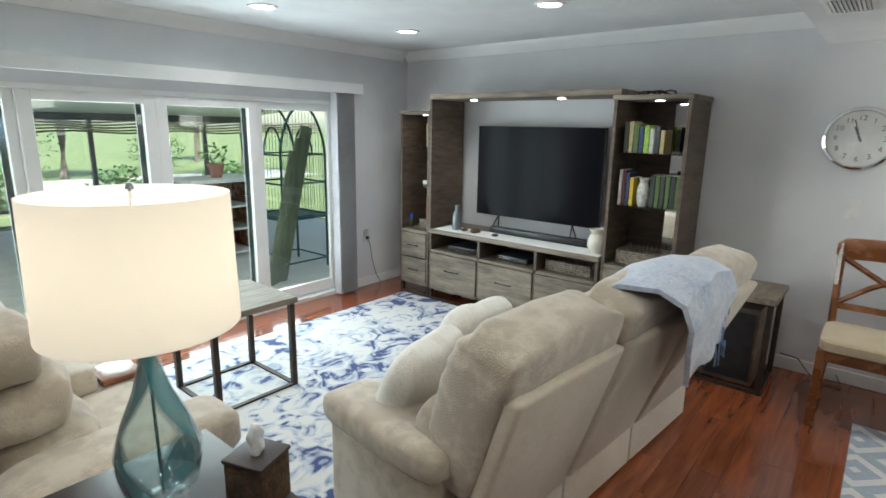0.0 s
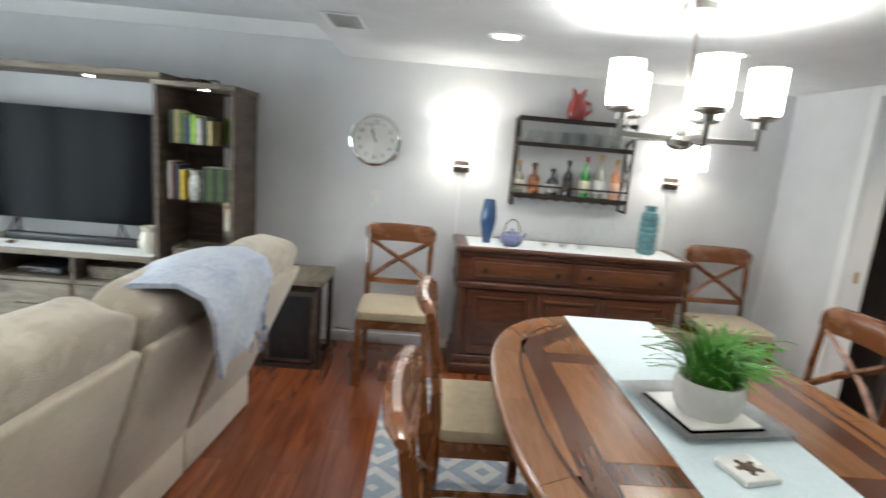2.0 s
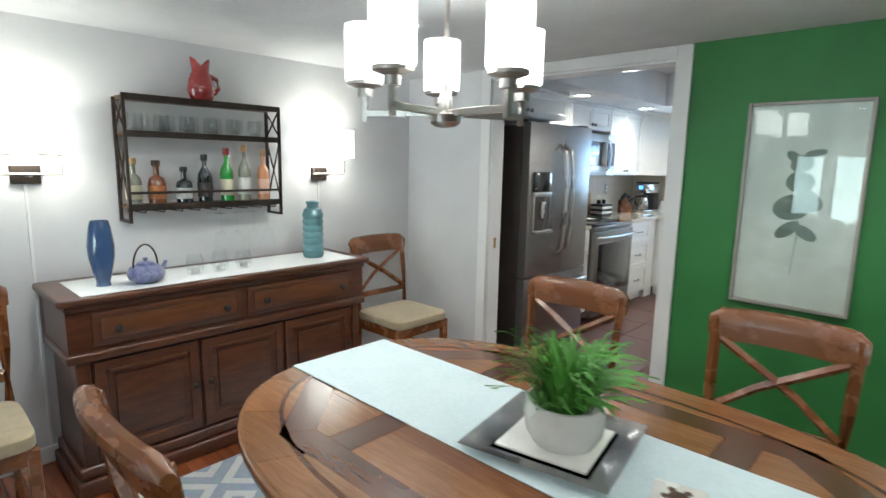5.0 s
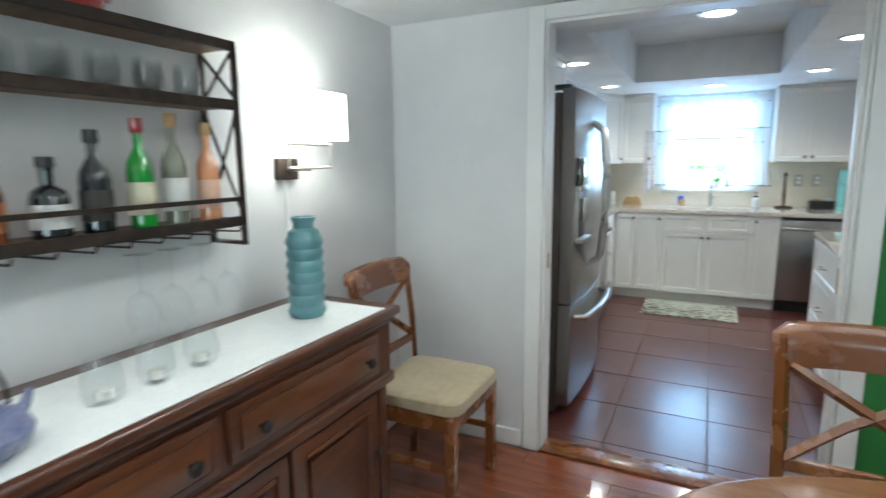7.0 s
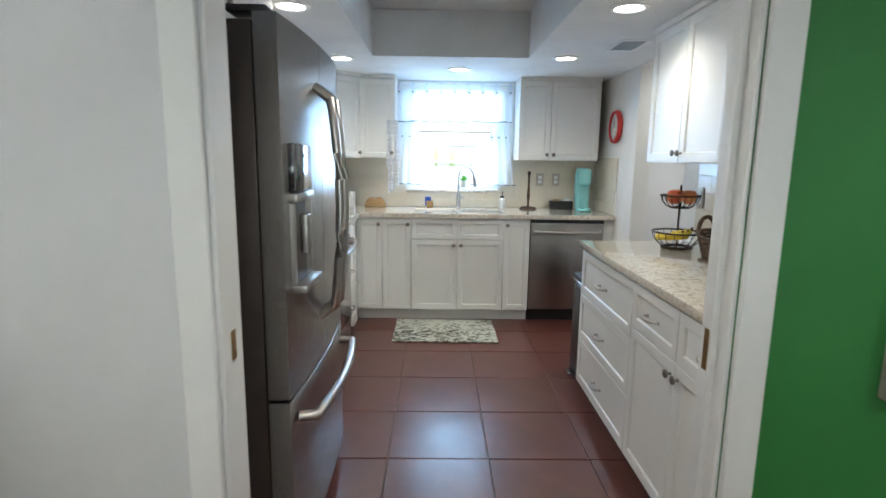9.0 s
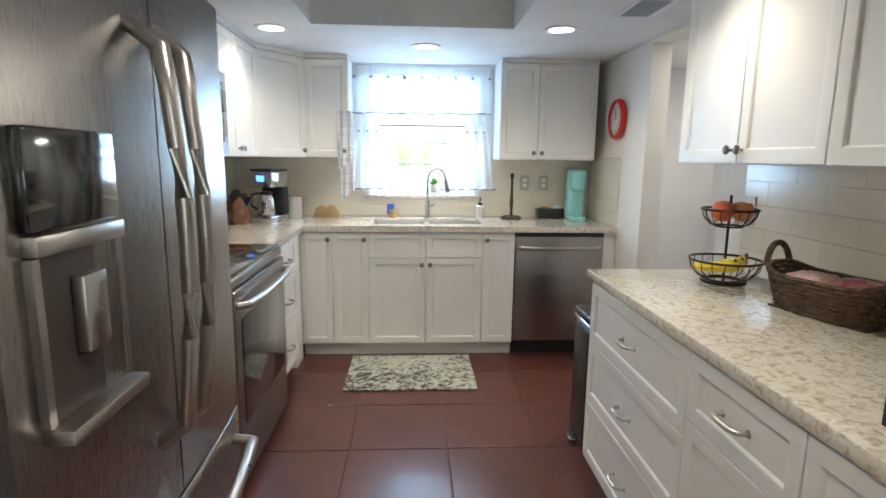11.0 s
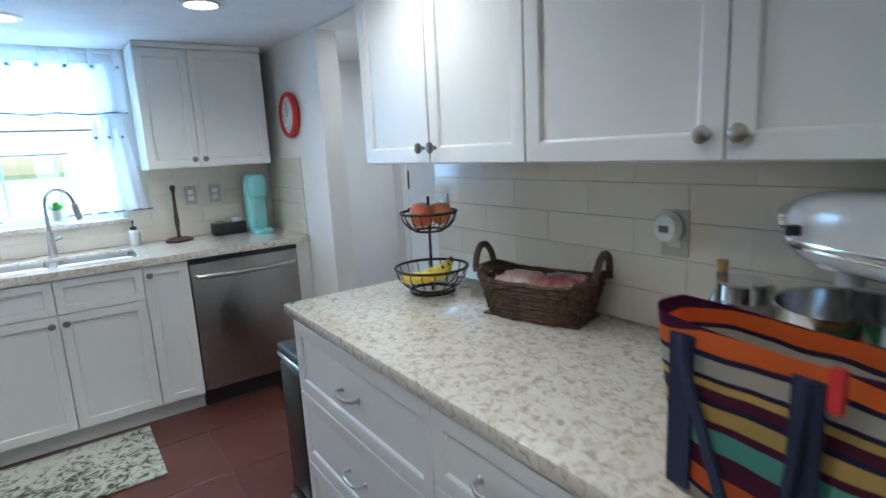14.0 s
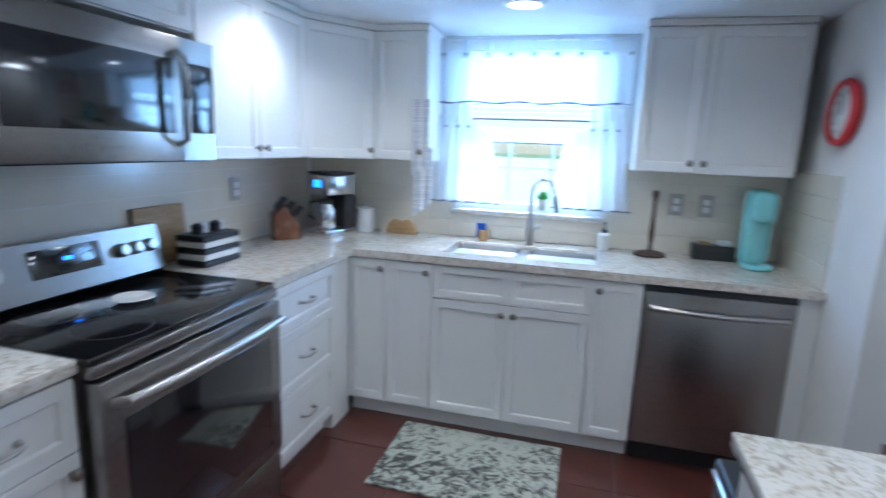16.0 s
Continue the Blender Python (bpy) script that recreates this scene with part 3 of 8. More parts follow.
def dishwasher():
    u = thing("dishwasher", "stainless steel dishwasher with a bowed bar handle under the counter", "dishwasher", "", (2.588, S_FRONT, 0), 180)
    part("body", box(0.002, 0.0, 0.1, 0.608, 0.57, 0.872), "black", u)
    part("door", box(0.004, -0.025, 0.115, 0.606, -0.001, 0.845, 0.004, 2), "steel", u)
    part("control_strip", box(0.004, -0.022, 0.848, 0.606, -0.001, 0.872), "black", u)
    part("kick_plate", box(0.004, 0.05, 0.0, 0.606, 0.06, 0.1), "black", u)
    part("handle", tube([(0.03, -0.02, 0.775), (0.035, -0.05, 0.775), (0.15, -0.062, 0.772), (0.305, -0.066, 0.77), (0.46, -0.062, 0.772), (0.575, -0.05, 0.775), (0.58, -0.02, 0.775)], 0.012, 10), "nickel", u)
dishwasher()

# counter round the corner, with a hole for the sink
CY = S_FRONT + 0.03
SX0, SX1, SY0, SY1 = 2.80, 3.56, -6.05, -5.70
w = box(KW + 0.002, KS + 0.002, 0.877, SX0, CY, 0.914, 0.0)
box(SX1, KS + 0.002, 0.877, EAST - 0.002, CY, 0.914, into=w)
box(SX0, KS + 0.002, 0.877, SX1, SY0, 0.914, into=w)
box(SX0, SY1, 0.877, SX1, CY, 0.914, into=w)
box(4.00, CY, 0.877, EAST - 0.002, -4.835, 0.914, into=w)
cnt = solid("counter", w, "granite", "cream granite worktop running round the sink corner", "worktop")
solid("counter", box(4.00, -4.035, 0.877, EAST - 0.002, -3.645, 0.914, 0.006), "granite", "short cream granite worktop between the cooker and the fridge", "worktop")
def sink():
    u = thing("sink", "double bowl stainless steel sink set under the counter", "sink", "", ((SX0 + SX1) / 2, (SY0 + SY1) / 2, 0.70))
    for k, (a, b) in enumerate(((-0.38, -0.02), (0.02, 0.38))):
        bm = bmesh.new()
        for z0, z1, s0, s1 in ((0.20, 0.02, 0.0, 0.02),):
            o = [(a, -0.175), (b, -0.175), (b, 0.175), (a, 0.175)]
            i = [(a + s1, -0.155), (b - s1, -0.155), (b - s1, 0.155), (a + s1, 0.155)]
            vo = [bm.verts.new((x, y, z0)) for x, y in o]
            vi = [bm.verts.new((x, y, z1)) for x, y in i]
            for q in range(4):
                bm.faces.new((vo[q], vi[q], vi[(q + 1) % 4], vo[(q + 1) % 4]))
            bm.faces.new(vi)
        bmesh.ops.bevel(bm, geom=bm.edges[:], offset=0.02, segments=3, affect="EDGES")
        part("bowl", bm, "nickel", u)
    part("divider", box(-0.02, -0.175, 0.02, 0.02, 0.175, 0.195, 0.005), "nickel", u)
sink()
def faucet():
    u = thing("faucet", "brushed nickel gooseneck kitchen tap behind the sink", "tap", "", (3.17, -6.10, 0.914), 62)
    bm = lathe([(0.028, 0), (0.028, 0.01), (0.02, 0.02), (0.018, 0.13), (0.012, 0.14), (0, 0.14)])
    part("base", bm, "nickel", u)
    part("neck", tube([(0, 0, 0.13)] + [(0, 0.075 - 0.075 * math.cos(a), 0.28 + 0.09 * math.sin(a)) for a in [math.pi * i / 12 for i in range(13)]], 0.010, 10), "nickel", u)
    part("spray_head", tube([(0, 0.15, 0.285), (0, 0.156, 0.25), (0, 0.170, 0.20)], 0.017, 12), "nickel", u)
    part("lever", tube([(0, 0.01, 0.09), (-0.06, 0.015, 0.095), (-0.075, 0.015, 0.10)], 0.009, 8), "nickel", u)
faucet()

# east leg, fronts face west: local x runs south
EXF = 4.03
base_unit((EXF, -3.645, 0), -90, 0.385, [(0, 0.385, 0.68, 0.87, D(name="drawer", pull="handle")), (0, 0.385, 0.10, 0.68, D(side="r"))], "white cabinet with a drawer and a door between fridge and cooker", depth=0.56)
base_unit((EXF, -4.84, 0), -90, 0.56, [(0, 0.56, 0.66, 0.87, D(name="drawer", pull="handle")), (0, 0.56, 0.38, 0.66, D(name="drawer", pull="handle")), (0, 0.56, 0.10, 0.38, D(name="drawer", pull="handle"))], "white cabinet with three drawers beside the cooker", depth=0.56)
fl = thing("base_cabinet", "plain white corner cabinet between the two runs", "kitchen cabinet", "white base cabinets")
part("carcass", box(EXF, -5.60, 0.0, EXF + 0.56, -5.402, 0.875), "cab", fl)

def cooker():
    u = thing("cooker", "stainless steel electric cooker with a black glass top and door", "cooker", "", (3.985, -4.04, 0), -90)
    W = 0.79
    part("body", box(0.0, 0.02, 0.03, W, 0.56, 0.895), "steel", u)
    part("cooktop", box(0.0, -0.01, 0.896, W, 0.50, 0.914, 0.004), "blackglass", u, "black glass cooktop")
    part("front_trim", box(0.0, -0.02, 0.86, W, 0.019, 0.895, 0.006), "steel", u)
    part("drawer", box(0.004, -0.025, 0.04, W - 0.004, 0.018, 0.235, 0.006), "steel", u)
    d = part("oven_door", box(0.004, -0.03, 0.245, W - 0.004, 0.018, 0.85, 0.006), "steel", u)
    part("window", box(0.07, -0.034, 0.29, W - 0.07, -0.029, 0.73, 0.004), "blackglass", d, "black glass oven window")
    part("handle", tube([(0.04, -0.03, 0.79), (0.05, -0.07, 0.795), (0.2, -0.085, 0.795), (W / 2, -0.09, 0.795), (W - 0.2, -0.085, 0.795), (W - 0.05, -0.07, 0.795), (W - 0.04, -0.03, 0.79)], 0.014, 10), "nickel", d)
    b = prism([(0.50, 0.914), (0.48, 0.93), (0.525, 1.10), (0.56, 1.10), (0.56, 0.914)], 0, W)
    b.transform(Matrix(((0, 0, 1, 0), (1, 0, 0, 0), (0, 1, 0, 0), (0, 0, 0, 1))))
    p = part("back_panel", b, "steel", u)
    g = box(0.27, 0, 0, 0.52, 0.004, 0.09, 0.002)
    part("display", turned(g, -14, 0, 0, (0, 0.492, 0.99)), "blackglass", p)
    part("clock_digits", turned(box(0.38, 0, 0, 0.41, 0.002, 0.012), -14, 0, 0, (0, 0.497, 1.035)), M["bluelight"], p)
    for x in (0.07, 0.155, 0.60, 0.665, 0.73):
        part("knob", turned(lathe([(0.026, 0), (0.024, 0.02), (0.018, 0.03), (0, 0.031)], seg=18), 76, 0, 0, (x, 0.505, 1.025)), "nickel", p, "round steel cooker knob")
    for x, y, r in ((0.2, 0.13, 0.10), (0.58, 0.13, 0.08), (0.2, 0.36, 0.08), (0.58, 0.36, 0.11)):
        part("burner_ring", lathe([(r, 0.9143), (r + 0.003, 0.9146), (r + 0.006, 0.9143)], (x, y, 0), 40), "steel_d", u)
    spoon = thing("spoon_rest", "white dish with coloured rim on the cooktop", "dish", "", (4.25, -4.45, 0.914))
    part("dish", lathe([(0, 0.004), (0.045, 0.006), (0.065, 0.016), (0.062, 0.018), (0.04, 0.010), (0, 0.008)]), "white", spoon)
cooker()

def microwave():
    u = thing("microwave", "stainless over-the-range microwave with a black glass door", "microwave", "", (4.20, -4.06, 1.362), -90)
    part("body", box(0, 0.02, 0, 0.76, 0.398, 0.40), "steel", u)
    d = part("door", box(0.0, 0.0, 0.0, 0.60, 0.019, 0.40, 0.004), "steel", u)
    part("window", box(0.004, -0.004, 0.09, 0.56, 0.001, 0.325, 0.003), "blackglass", d)
    part("handle", tube([(0.575, 0.0, 0.05), (0.575, -0.035, 0.07), (0.575, -0.042, 0.2), (0.575, -0.035, 0.33), (0.575, 0.0, 0.35)], 0.011, 10), "nickel", d)
    part("control_panel", box(0.61, 0.0, 0.092, 0.755, 0.019, 0.322, 0.003), "blackglass", u)
    part("control_panel_surround", box(0.602, 0.002, 0.0, 0.76, 0.019, 0.090), "steel", u)
    part("control_panel_surround", box(0.602, 0.002, 0.324, 0.76, 0.019, 0.40), "steel", u)
    part("vent_strip", box(0.02, 0.03, -0.006, 0.74, 0.35, -0.001), "black", u)
    return u
microwave()
# wall cabinets, east and south
wall_unit((4.28, -4.035, 0), -90, 0.77, 2, "white wall cabinet with two short doors above the microwave", z0=1.80, depth=0.315)
wall_unit((4.28, -4.81, 0), -90, 0.76, 2, "white wall cabinet with two doors beside the microwave", depth=0.315)
wall_unit((4.28, -3.645, 0), -90, 0.385, 2, "white wall cabinet with two doors above the short counter", depth=0.315)
wall_unit((4.10, -2.48, 0), -90, 1.16, 2, "white wall cabinet over the fridge", z0=1.82, depth=0.49)
def corner_unit():
    u = thing("wall_cabinet", "white diagonal corner wall cabinet with one door", "kitchen cabinet", "white wall cabinets", (4.04, -5.90, 0), 0)
    c = prism([(0.24, 0.33), (0.555, 0.33), (0.555, -0.315), (0.0, -0.315), (0, 0.0)], 1.357, H_KIT - 0.03)
    part("carcass", c, "cab", u)
    part("top_moulding", prism([(0.22, 0.33), (0.555, 0.33), (0.555, -0.315), (0.0, -0.315), (-0.02, 0.02)], H_KIT - 0.03, H_KIT - 0.001), "cab", u)
    L = math.hypot(0.24, 0.33)
    d = shaker(u, 0, L, 1.359, H_KIT - 0.032, upper=True, side="r")
    m = pose(0.24, 0.33, 0, 0, 0, math.degrees(math.atan2(-0.33, -0.24)))
    for o in (d, *d.children):
        o.data.transform(m)
corner_unit()
wall_unit((4.035, -5.92, 0), 180, 0.305, 1, "narrow white wall cabinet with one door beside the kitchen window", depth=0.295, sides=["r"])
wall_unit((2.665, -5.92, 0), 180, 0.695, 2, "white wall cabinet with two doors beside the red clock", depth=0.295, cuts=(0, 0.275, 0.695))

def fridge():
    u = thing("fridge", "stainless steel french-door fridge with a bottom freezer drawer and water dispenser", "fridge", "", (3.80, -2.70, 0), -90)
    W, Dp, Hh = 0.86, 0.75, 1.75
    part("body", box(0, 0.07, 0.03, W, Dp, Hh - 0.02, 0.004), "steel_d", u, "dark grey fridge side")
    def bowed(x0, x1, z0, z1, bulge=0.02):
        n = 8
        pts = [(x0 + (x1 - x0) * i / n, -bulge * (1 - (2 * (x0 + (x1 - x0) * i / n) / W - 1) ** 2)) for i in range(n + 1)] + [(x1, 0.065), (x0, 0.065)]
        return prism(pts, z0, z1, 0.004)
    l = part("door", bowed(0.0, W / 2 - 0.003, 0.64, Hh), "steel", u)
    r = part("door", bowed(W / 2 + 0.003, W, 0.64, Hh), "steel", u)
    f = part("freezer_drawer", bowed(0.0, W, 0.07, 0.63), "steel", u)
    for x, k, dd in ((W / 2 - 0.085, -1, l), (W / 2 + 0.005, 1, r)):
        part("handle", tube([(x, -0.02, 0.80), (x, -0.07, 0.84)] + [(x, -0.075 - 0.025 * math.sin(math.pi * i / 8), 0.84 + 0.72 * i / 8) for i in range(9)] + [(x, -0.07, 1.56), (x, -0.02, 1.60)], 0.016, 10), "nickel", dd)
    part("handle", tube([(0.06, -0.01, 0.56), (0.07, -0.06, 0.56)] + [(0.07 + 0.71 * i / 10, -0.065 - 0.03 * math.sin(math.pi * i / 10), 0.56) for i in range(11)] + [(0.78, -0.06, 0.56), (0.79, -0.01, 0.56)], 0.016, 10), "nickel", f)
    part("dispenser_display", box(0.05, -0.022, 1.262, 0.27, 0.0, 1.405, 0.006), "blackglass", l, "black display of the water dispenser")
    part("dispenser_buttons", box(0.05, -0.028, 1.230, 0.27, 0.0, 1.260, 0.005), "nickel", l)
    part("dispenser_frame", box(0.05, -0.018, 0.985, 0.065, 0.0, 1.228), "nickel", l)
    part("dispenser_frame", box(0.255, -0.019, 0.985, 0.27, 0.0, 1.228), "nickel", l)
    part("dispenser_recess", box(0.065, -0.014, 0.985, 0.255, 0.0, 1.228), "steel_d", l)
    part("drip_tray", box(0.05, -0.050, 0.960, 0.27, 0.0, 0.984, 0.005), "nickel", l)
    part("paddle", box(0.13, -0.035, 1.07, 0.19, -0.014, 1.19, 0.004), "nickel", l)
    part("hinge_cover", box(0.01, 0.03, Hh, 0.10, 0.14, Hh + 0.02, 0.005), "black", u)
    part("hinge_cover", box(W - 0.10, 0.03, Hh, W - 0.01, 0.14, Hh + 0.02, 0.005), "black", u)
    for x in (0.06, W - 0.06):
        part("foot", lathe([(0.02, 0), (0.02, 0.03), (0, 0.03)], (x, 0.12, 0), 12), "black", u)
fridge()

# window over the sink
def kitchen_window():
    u = thing("window_2", "white kitchen window over the sink, blind half raised", "", "")
    u["kind"] = "structure"
    y = KS - 0.07
    bm = box(WX0, y - 0.02, WZ0, WX0 + 0.04, y + 0.02, WZ1)
    box(WX1 - 0.04, y - 0.02, WZ0, WX1, y + 0.02, WZ1, into=bm)
    box(WX0 + 0.04, y - 0.02, WZ0, WX1 - 0.04, y + 0.02, WZ0 + 0.045, into=bm)
    box(WX0 + 0.04, y - 0.02, WZ1 - 0.04, WX1 - 0.04, y + 0.02, WZ1, into=bm)
    box(WX0 + 0.04, y - 0.015, 1.53, WX1 - 0.04, y + 0.025, 1.565, into=bm)
    part("window_frame", bm, "trim", u)
    p = part("pane", box(WX0 + 0.04, y - 0.004, WZ0 + 0.045, WX1 - 0.04, y, 1.53), "pane", u)
    q = part("pane", box(WX0 + 0.04, y - 0.004, 1.565, WX1 - 0.04, y, WZ1 - 0.04), "pane", u)
    for x in (WX0 + 0.285, WX0 + 0.535):
        part("muntin", box(x - 0.007, y - 0.012, WZ0 + 0.045, x + 0.007, y - 0.0045, 1.53), "trim", u)
    part("muntin", box(WX0 + 0.04, y - 0.020, 1.325, WX1 - 0.04, y - 0.0125, 1.339), "trim", u)
    p.visible_shadow = q.visible_shadow = False
    part("window_sill", box(WX0 - 0.03, KS - 0.05, WZ0 - 0.03, WX1 + 0.03, KS + 0.03, WZ0 - 0.001, 0.004), "granite", u)
    bm = box(WX0 - 0.0, KS - 0.045, 1.955, WX1, KS - 0.015, 1.979)
    for k in range(4):
        box(WX0 + 0.01, KS - 0.045, 1.62 + k * 0.026, WX1 - 0.01, KS - 0.02, 1.622 + k * 0.026, into=bm)
    part("blind", bm, "trim", u)
kitchen_window()

def curtain_cloth():
    m, nt, b = shader("sheer_white_cloth", 0.9)
    out = nt.nodes["Material Output"]
    tl = nt.nodes.new("ShaderNodeBsdfTranslucent"); tl.inputs[0].default_value = (0.85, 0.88, 0.92, 1)
    df = nt.nodes.new("ShaderNodeBsdfDiffuse"); df.inputs[0].default_value = (0.82, 0.83, 0.85, 1)
    tr = nt.nodes.new("ShaderNodeBsdfTransparent")
    a = nt.nodes.new("ShaderNodeMixShader"); a.inputs[0].default_value = 0.42
    c = nt.nodes.new("ShaderNodeMixShader"); c.inputs[0].default_value = 0.18
    nt.links.new(df.outputs[0], a.inputs[1]); nt.links.new(tl.outputs[0], a.inputs[2])
    nt.links.new(a.outputs[0], c.inputs[1]); nt.links.new(tr.outputs[0], c.inputs[2])
    nt.links.new(c.outputs[0], out.inputs[0])
    return m
M["sheer"] = curtain_cloth()
M["greyband"] = mat("grey_band", (0.22, 0.22, 0.25), 0.9, scale=30)

def cloth(x0, x1, ztop, zbot, y, waves, amp, n=60, rows=10, flare=0.0, zb=None):
    """A hanging cloth; ztop and zbot take 0 to 1 across it."""
    bm = bmesh.new()
    g = []
    for j in range(rows + 1):
        t = j / rows
        row = []
        for i in range(n + 1):
            s = i / n
            zt, zz = ztop(s), zbot(s)
            x = x0 + (x1 - x0) * s + flare * t * (s - 0.5)
            row.append(bm.verts.new((x, y + amp * math.sin(s * waves * 2 * math.pi + 0.6 * math.sin(9 * s)) * (0.3 + 0.7 * t), zt + (zz - zt) * t)))
        g.append(row)
    for a, b in zip(g, g[1:]):
        for i in range(n):
            bm.faces.new((a[i], a[i + 1], b[i + 1], b[i]))
    return bm

def curtains():
    y = KS + 0.06
    rod = thing("curtain_rod", "thin white curtain rod over the kitchen window", "curtain rod", "", (3.215, y, 2.02))
    part("rod", tube([(-0.53, 0, 0), (0.53, 0, 0)], 0.006), "trim", rod)
    v = thing("curtain", "sheer white tab-top valance with grey bands over the kitchen window", "curtain", "kitchen curtains", (3.215, y, 1.66))
    part("cloth", cloth(-0.52, 0.52, lambda s: 0.30, lambda s: 0.02 + 0.005 * math.sin(25 * s), 0, 9, 0.012), "sheer", v)
    part("band", cloth(-0.52, 0.52, lambda s: 0.035 + 0.005 * math.sin(25 * s), lambda s: 0.025 + 0.005 * math.sin(25 * s), 0.003, 9, 0.0125, rows=1), "greyband", v)
    for i in range(9):
        x = -0.50 + i * 0.125
        part("tab", box(x - 0.016, -0.012, 0.27, x + 0.016, 0.012, 0.372, 0.002, 1), "sheer", v)
        part("button", turned(lathe([(0.009, 0), (0.009, 0.004), (0, 0.005)], seg=10), -90, 0, 0, (x, 0.016, 0.285)), "knob", v)
    for sgn, nm in ((1, "tied aside"), (-1, "hanging free")):
        c = thing("curtain", "sheer white cafe curtain with grey hem, " + nm, "curtain", "kitchen curtains", (3.215 + sgn * 0.36, y, 1.08))
        inner = -sgn
        f = (lambda s: (s if sgn > 0 else 1 - s))
        part("cloth", cloth(-0.13 if sgn < 0 else -0.15, 0.16, lambda s: 0.44 + 0.10 * f(s), lambda s: 0.03 + 0.02 * f(s), 0.004, 5, 0.014, n=40, flare=0.12), "sheer", c)
        for i in range(3):
            x = inner * (0.02 - 0.065 * i)
            part("tab", box(x - 0.013, -0.008, 0.46, x + 0.013, 0.008, 0.585, 0.002, 1), "sheer", c)
            part("button", turned(lathe([(0.009, 0), (0.009, 0.004), (0, 0.005)], seg=10), -90, 0, 0, (x, 0.018, 0.475)), "knob", c)
        part("band", cloth(-0.215, 0.215, lambda s: 0.052, lambda s: 0.042, 0.008, 5, 0.0145, n=40, rows=1), "greyband", c)
    s = thing("curtain", "sheer white inner curtain strip on the middle rod", "curtain", "kitchen curtains", (3.215, y - 0.02, 1.46))
    part("cloth", cloth(-0.42, 0.42, lambda s: 0.10, lambda s: 0.01, 0, 6, 0.006, rows=3), "sheer", s)
    part("band", cloth(-0.42, 0.42, lambda s: 0.018, lambda s: 0.010, 0.003, 6, 0.0065, rows=1), "greyband", s)
    part("band", cloth(-0.36, 0.36, lambda s: 0.145, lambda s: 0.136, 0.003, 6, 0.0065, rows=1), "greyband", s)
curtains()
wl = new("kitchen_window_light", bpy.data.lights.new("kitchen_window_light", "AREA"))
wl.data.shape, wl.data.size, wl.data.size_y, wl.data.energy, wl.data.color = "RECTANGLE", 0.8, 0.85, 22, (0.40, 0.62, 1.0)
wl.matrix_basis = pose(3.21 + KDX, KS - 0.10 + KDY, 1.54, 90, 0, 0)

def rug(name, x0, x1, y0, y1, m, label, z=0.012):
    solid(name, box(x0, y0, 0.0005, x1, y1, z, 0.004, 2), m, label, "rug")
rug("kitchen_mat", 2.89, 3.69, -5.585, -5.03, "mat_floral", "grey and cream floral kitchen mat on the tiles", 0.012)

origin(0, 0)
# ---- dining room ----
def dining_chair(at, rz):
    """Faces -y locally: the back stands at y = 0.40."""
    c = thing("dining_chair", "honey brown wooden dining chair with a crossed back and tan seat", "chair", "dining chairs", at, rz)
    W = 0.225
    def leg_back(s):
        return tube([(s * 0.20, 0.42, 0.0), (s * 0.20, 0.405, 0.25), (s * 0.20, 0.40, 0.45), (s * 0.205, 0.42, 0.70), (s * 0.21, 0.445, 0.88), (s * 0.212, 0.455, 0.93)], 0.019, 4)
    for s in (-1, 1):
        part("leg", leg_back(s), "chair", c)
    for s in (-1, 1):
        part("leg", box(s * 0.205 - 0.02, 0.0, 0.0, s * 0.205 + 0.02, 0.04, 0.43, 0.003, 1), "chair", c)
    fr = box(-0.22, 0.003, 0.375, 0.22, 0.025, 0.435, 0.003, 1)
    box(-0.222, 0.04, 0.375, -0.20, 0.39, 0.435, into=fr)
    box(0.20, 0.04, 0.375, 0.222, 0.39, 0.435, into=fr)
    box(-0.19, 0.385, 0.375, 0.19, 0.405, 0.435, into=fr)
    part("seat_frame", fr, "chair", c)
    part("seat", soft(0, 0.20, 0.462, 0.225, 0.215, 0.035, 0.35, 0.25, 32, 12, 0.004, 14), "seat", c, "tan upholstered seat pad")
    top = bmesh.new()
    n = 14
    section = [(-0.012, 0.842), (0.010, 0.842), (0.016, 0.88), (0.022, 0.91), (0.040, 0.918), (0.050, 0.932), (0.046, 0.948), (0.028, 0.957), (0.008, 0.952), (-0.004, 0.935), (-0.010, 0.90)]
    ringsv = []
    for i in range(n + 1):
        s = -1 + 2 * i / n
        yb = 0.440 + 0.030 * (1 - s * s)
        thin = 1 - 0.45 * max(0, abs(s) - 0.93) / 0.07
        ringsv.append([top.verts.new((s * 0.236, yb + (y - 0.012) * thin + 0.012, 0.90 + (z - 0.90 + 0.008 * (1 - s * s)) * thin)) for y, z in section])
    k5 = len(section)
    for a, b in zip(ringsv, ringsv[1:]):
        for k in range(k5):
            top.faces.new((a[k], a[(k + 1) % k5], b[(k + 1) % k5], b[k]))
    top.faces.new(ringsv[0][::-1]); top.faces.new(ringsv[-1])
    bmesh.ops.recalc_face_normals(top, faces=top.faces[:])
    part("top_rail", top, "chair", c)
    part("lower_rail", box(-0.195, 0.405, 0.565, 0.195, 0.425, 0.60, 0.003, 1), "chair", c)
    for s in (-1, 1):
        bm = tube([(-s * 0.19, 0.412, 0.60), (-s * 0.06, 0.438, 0.70), (0, 0.446, 0.735), (s * 0.06, 0.449, 0.77), (s * 0.19, 0.446, 0.85)], 0.0155, 4)
        part("cross_brace", bm, "chair", c)
    for s in (-1, 1):
        part("stretcher", box(s * 0.205 - 0.008, 0.04, 0.20, s * 0.205 + 0.008, 0.40, 0.225), "chair", c)
    return c
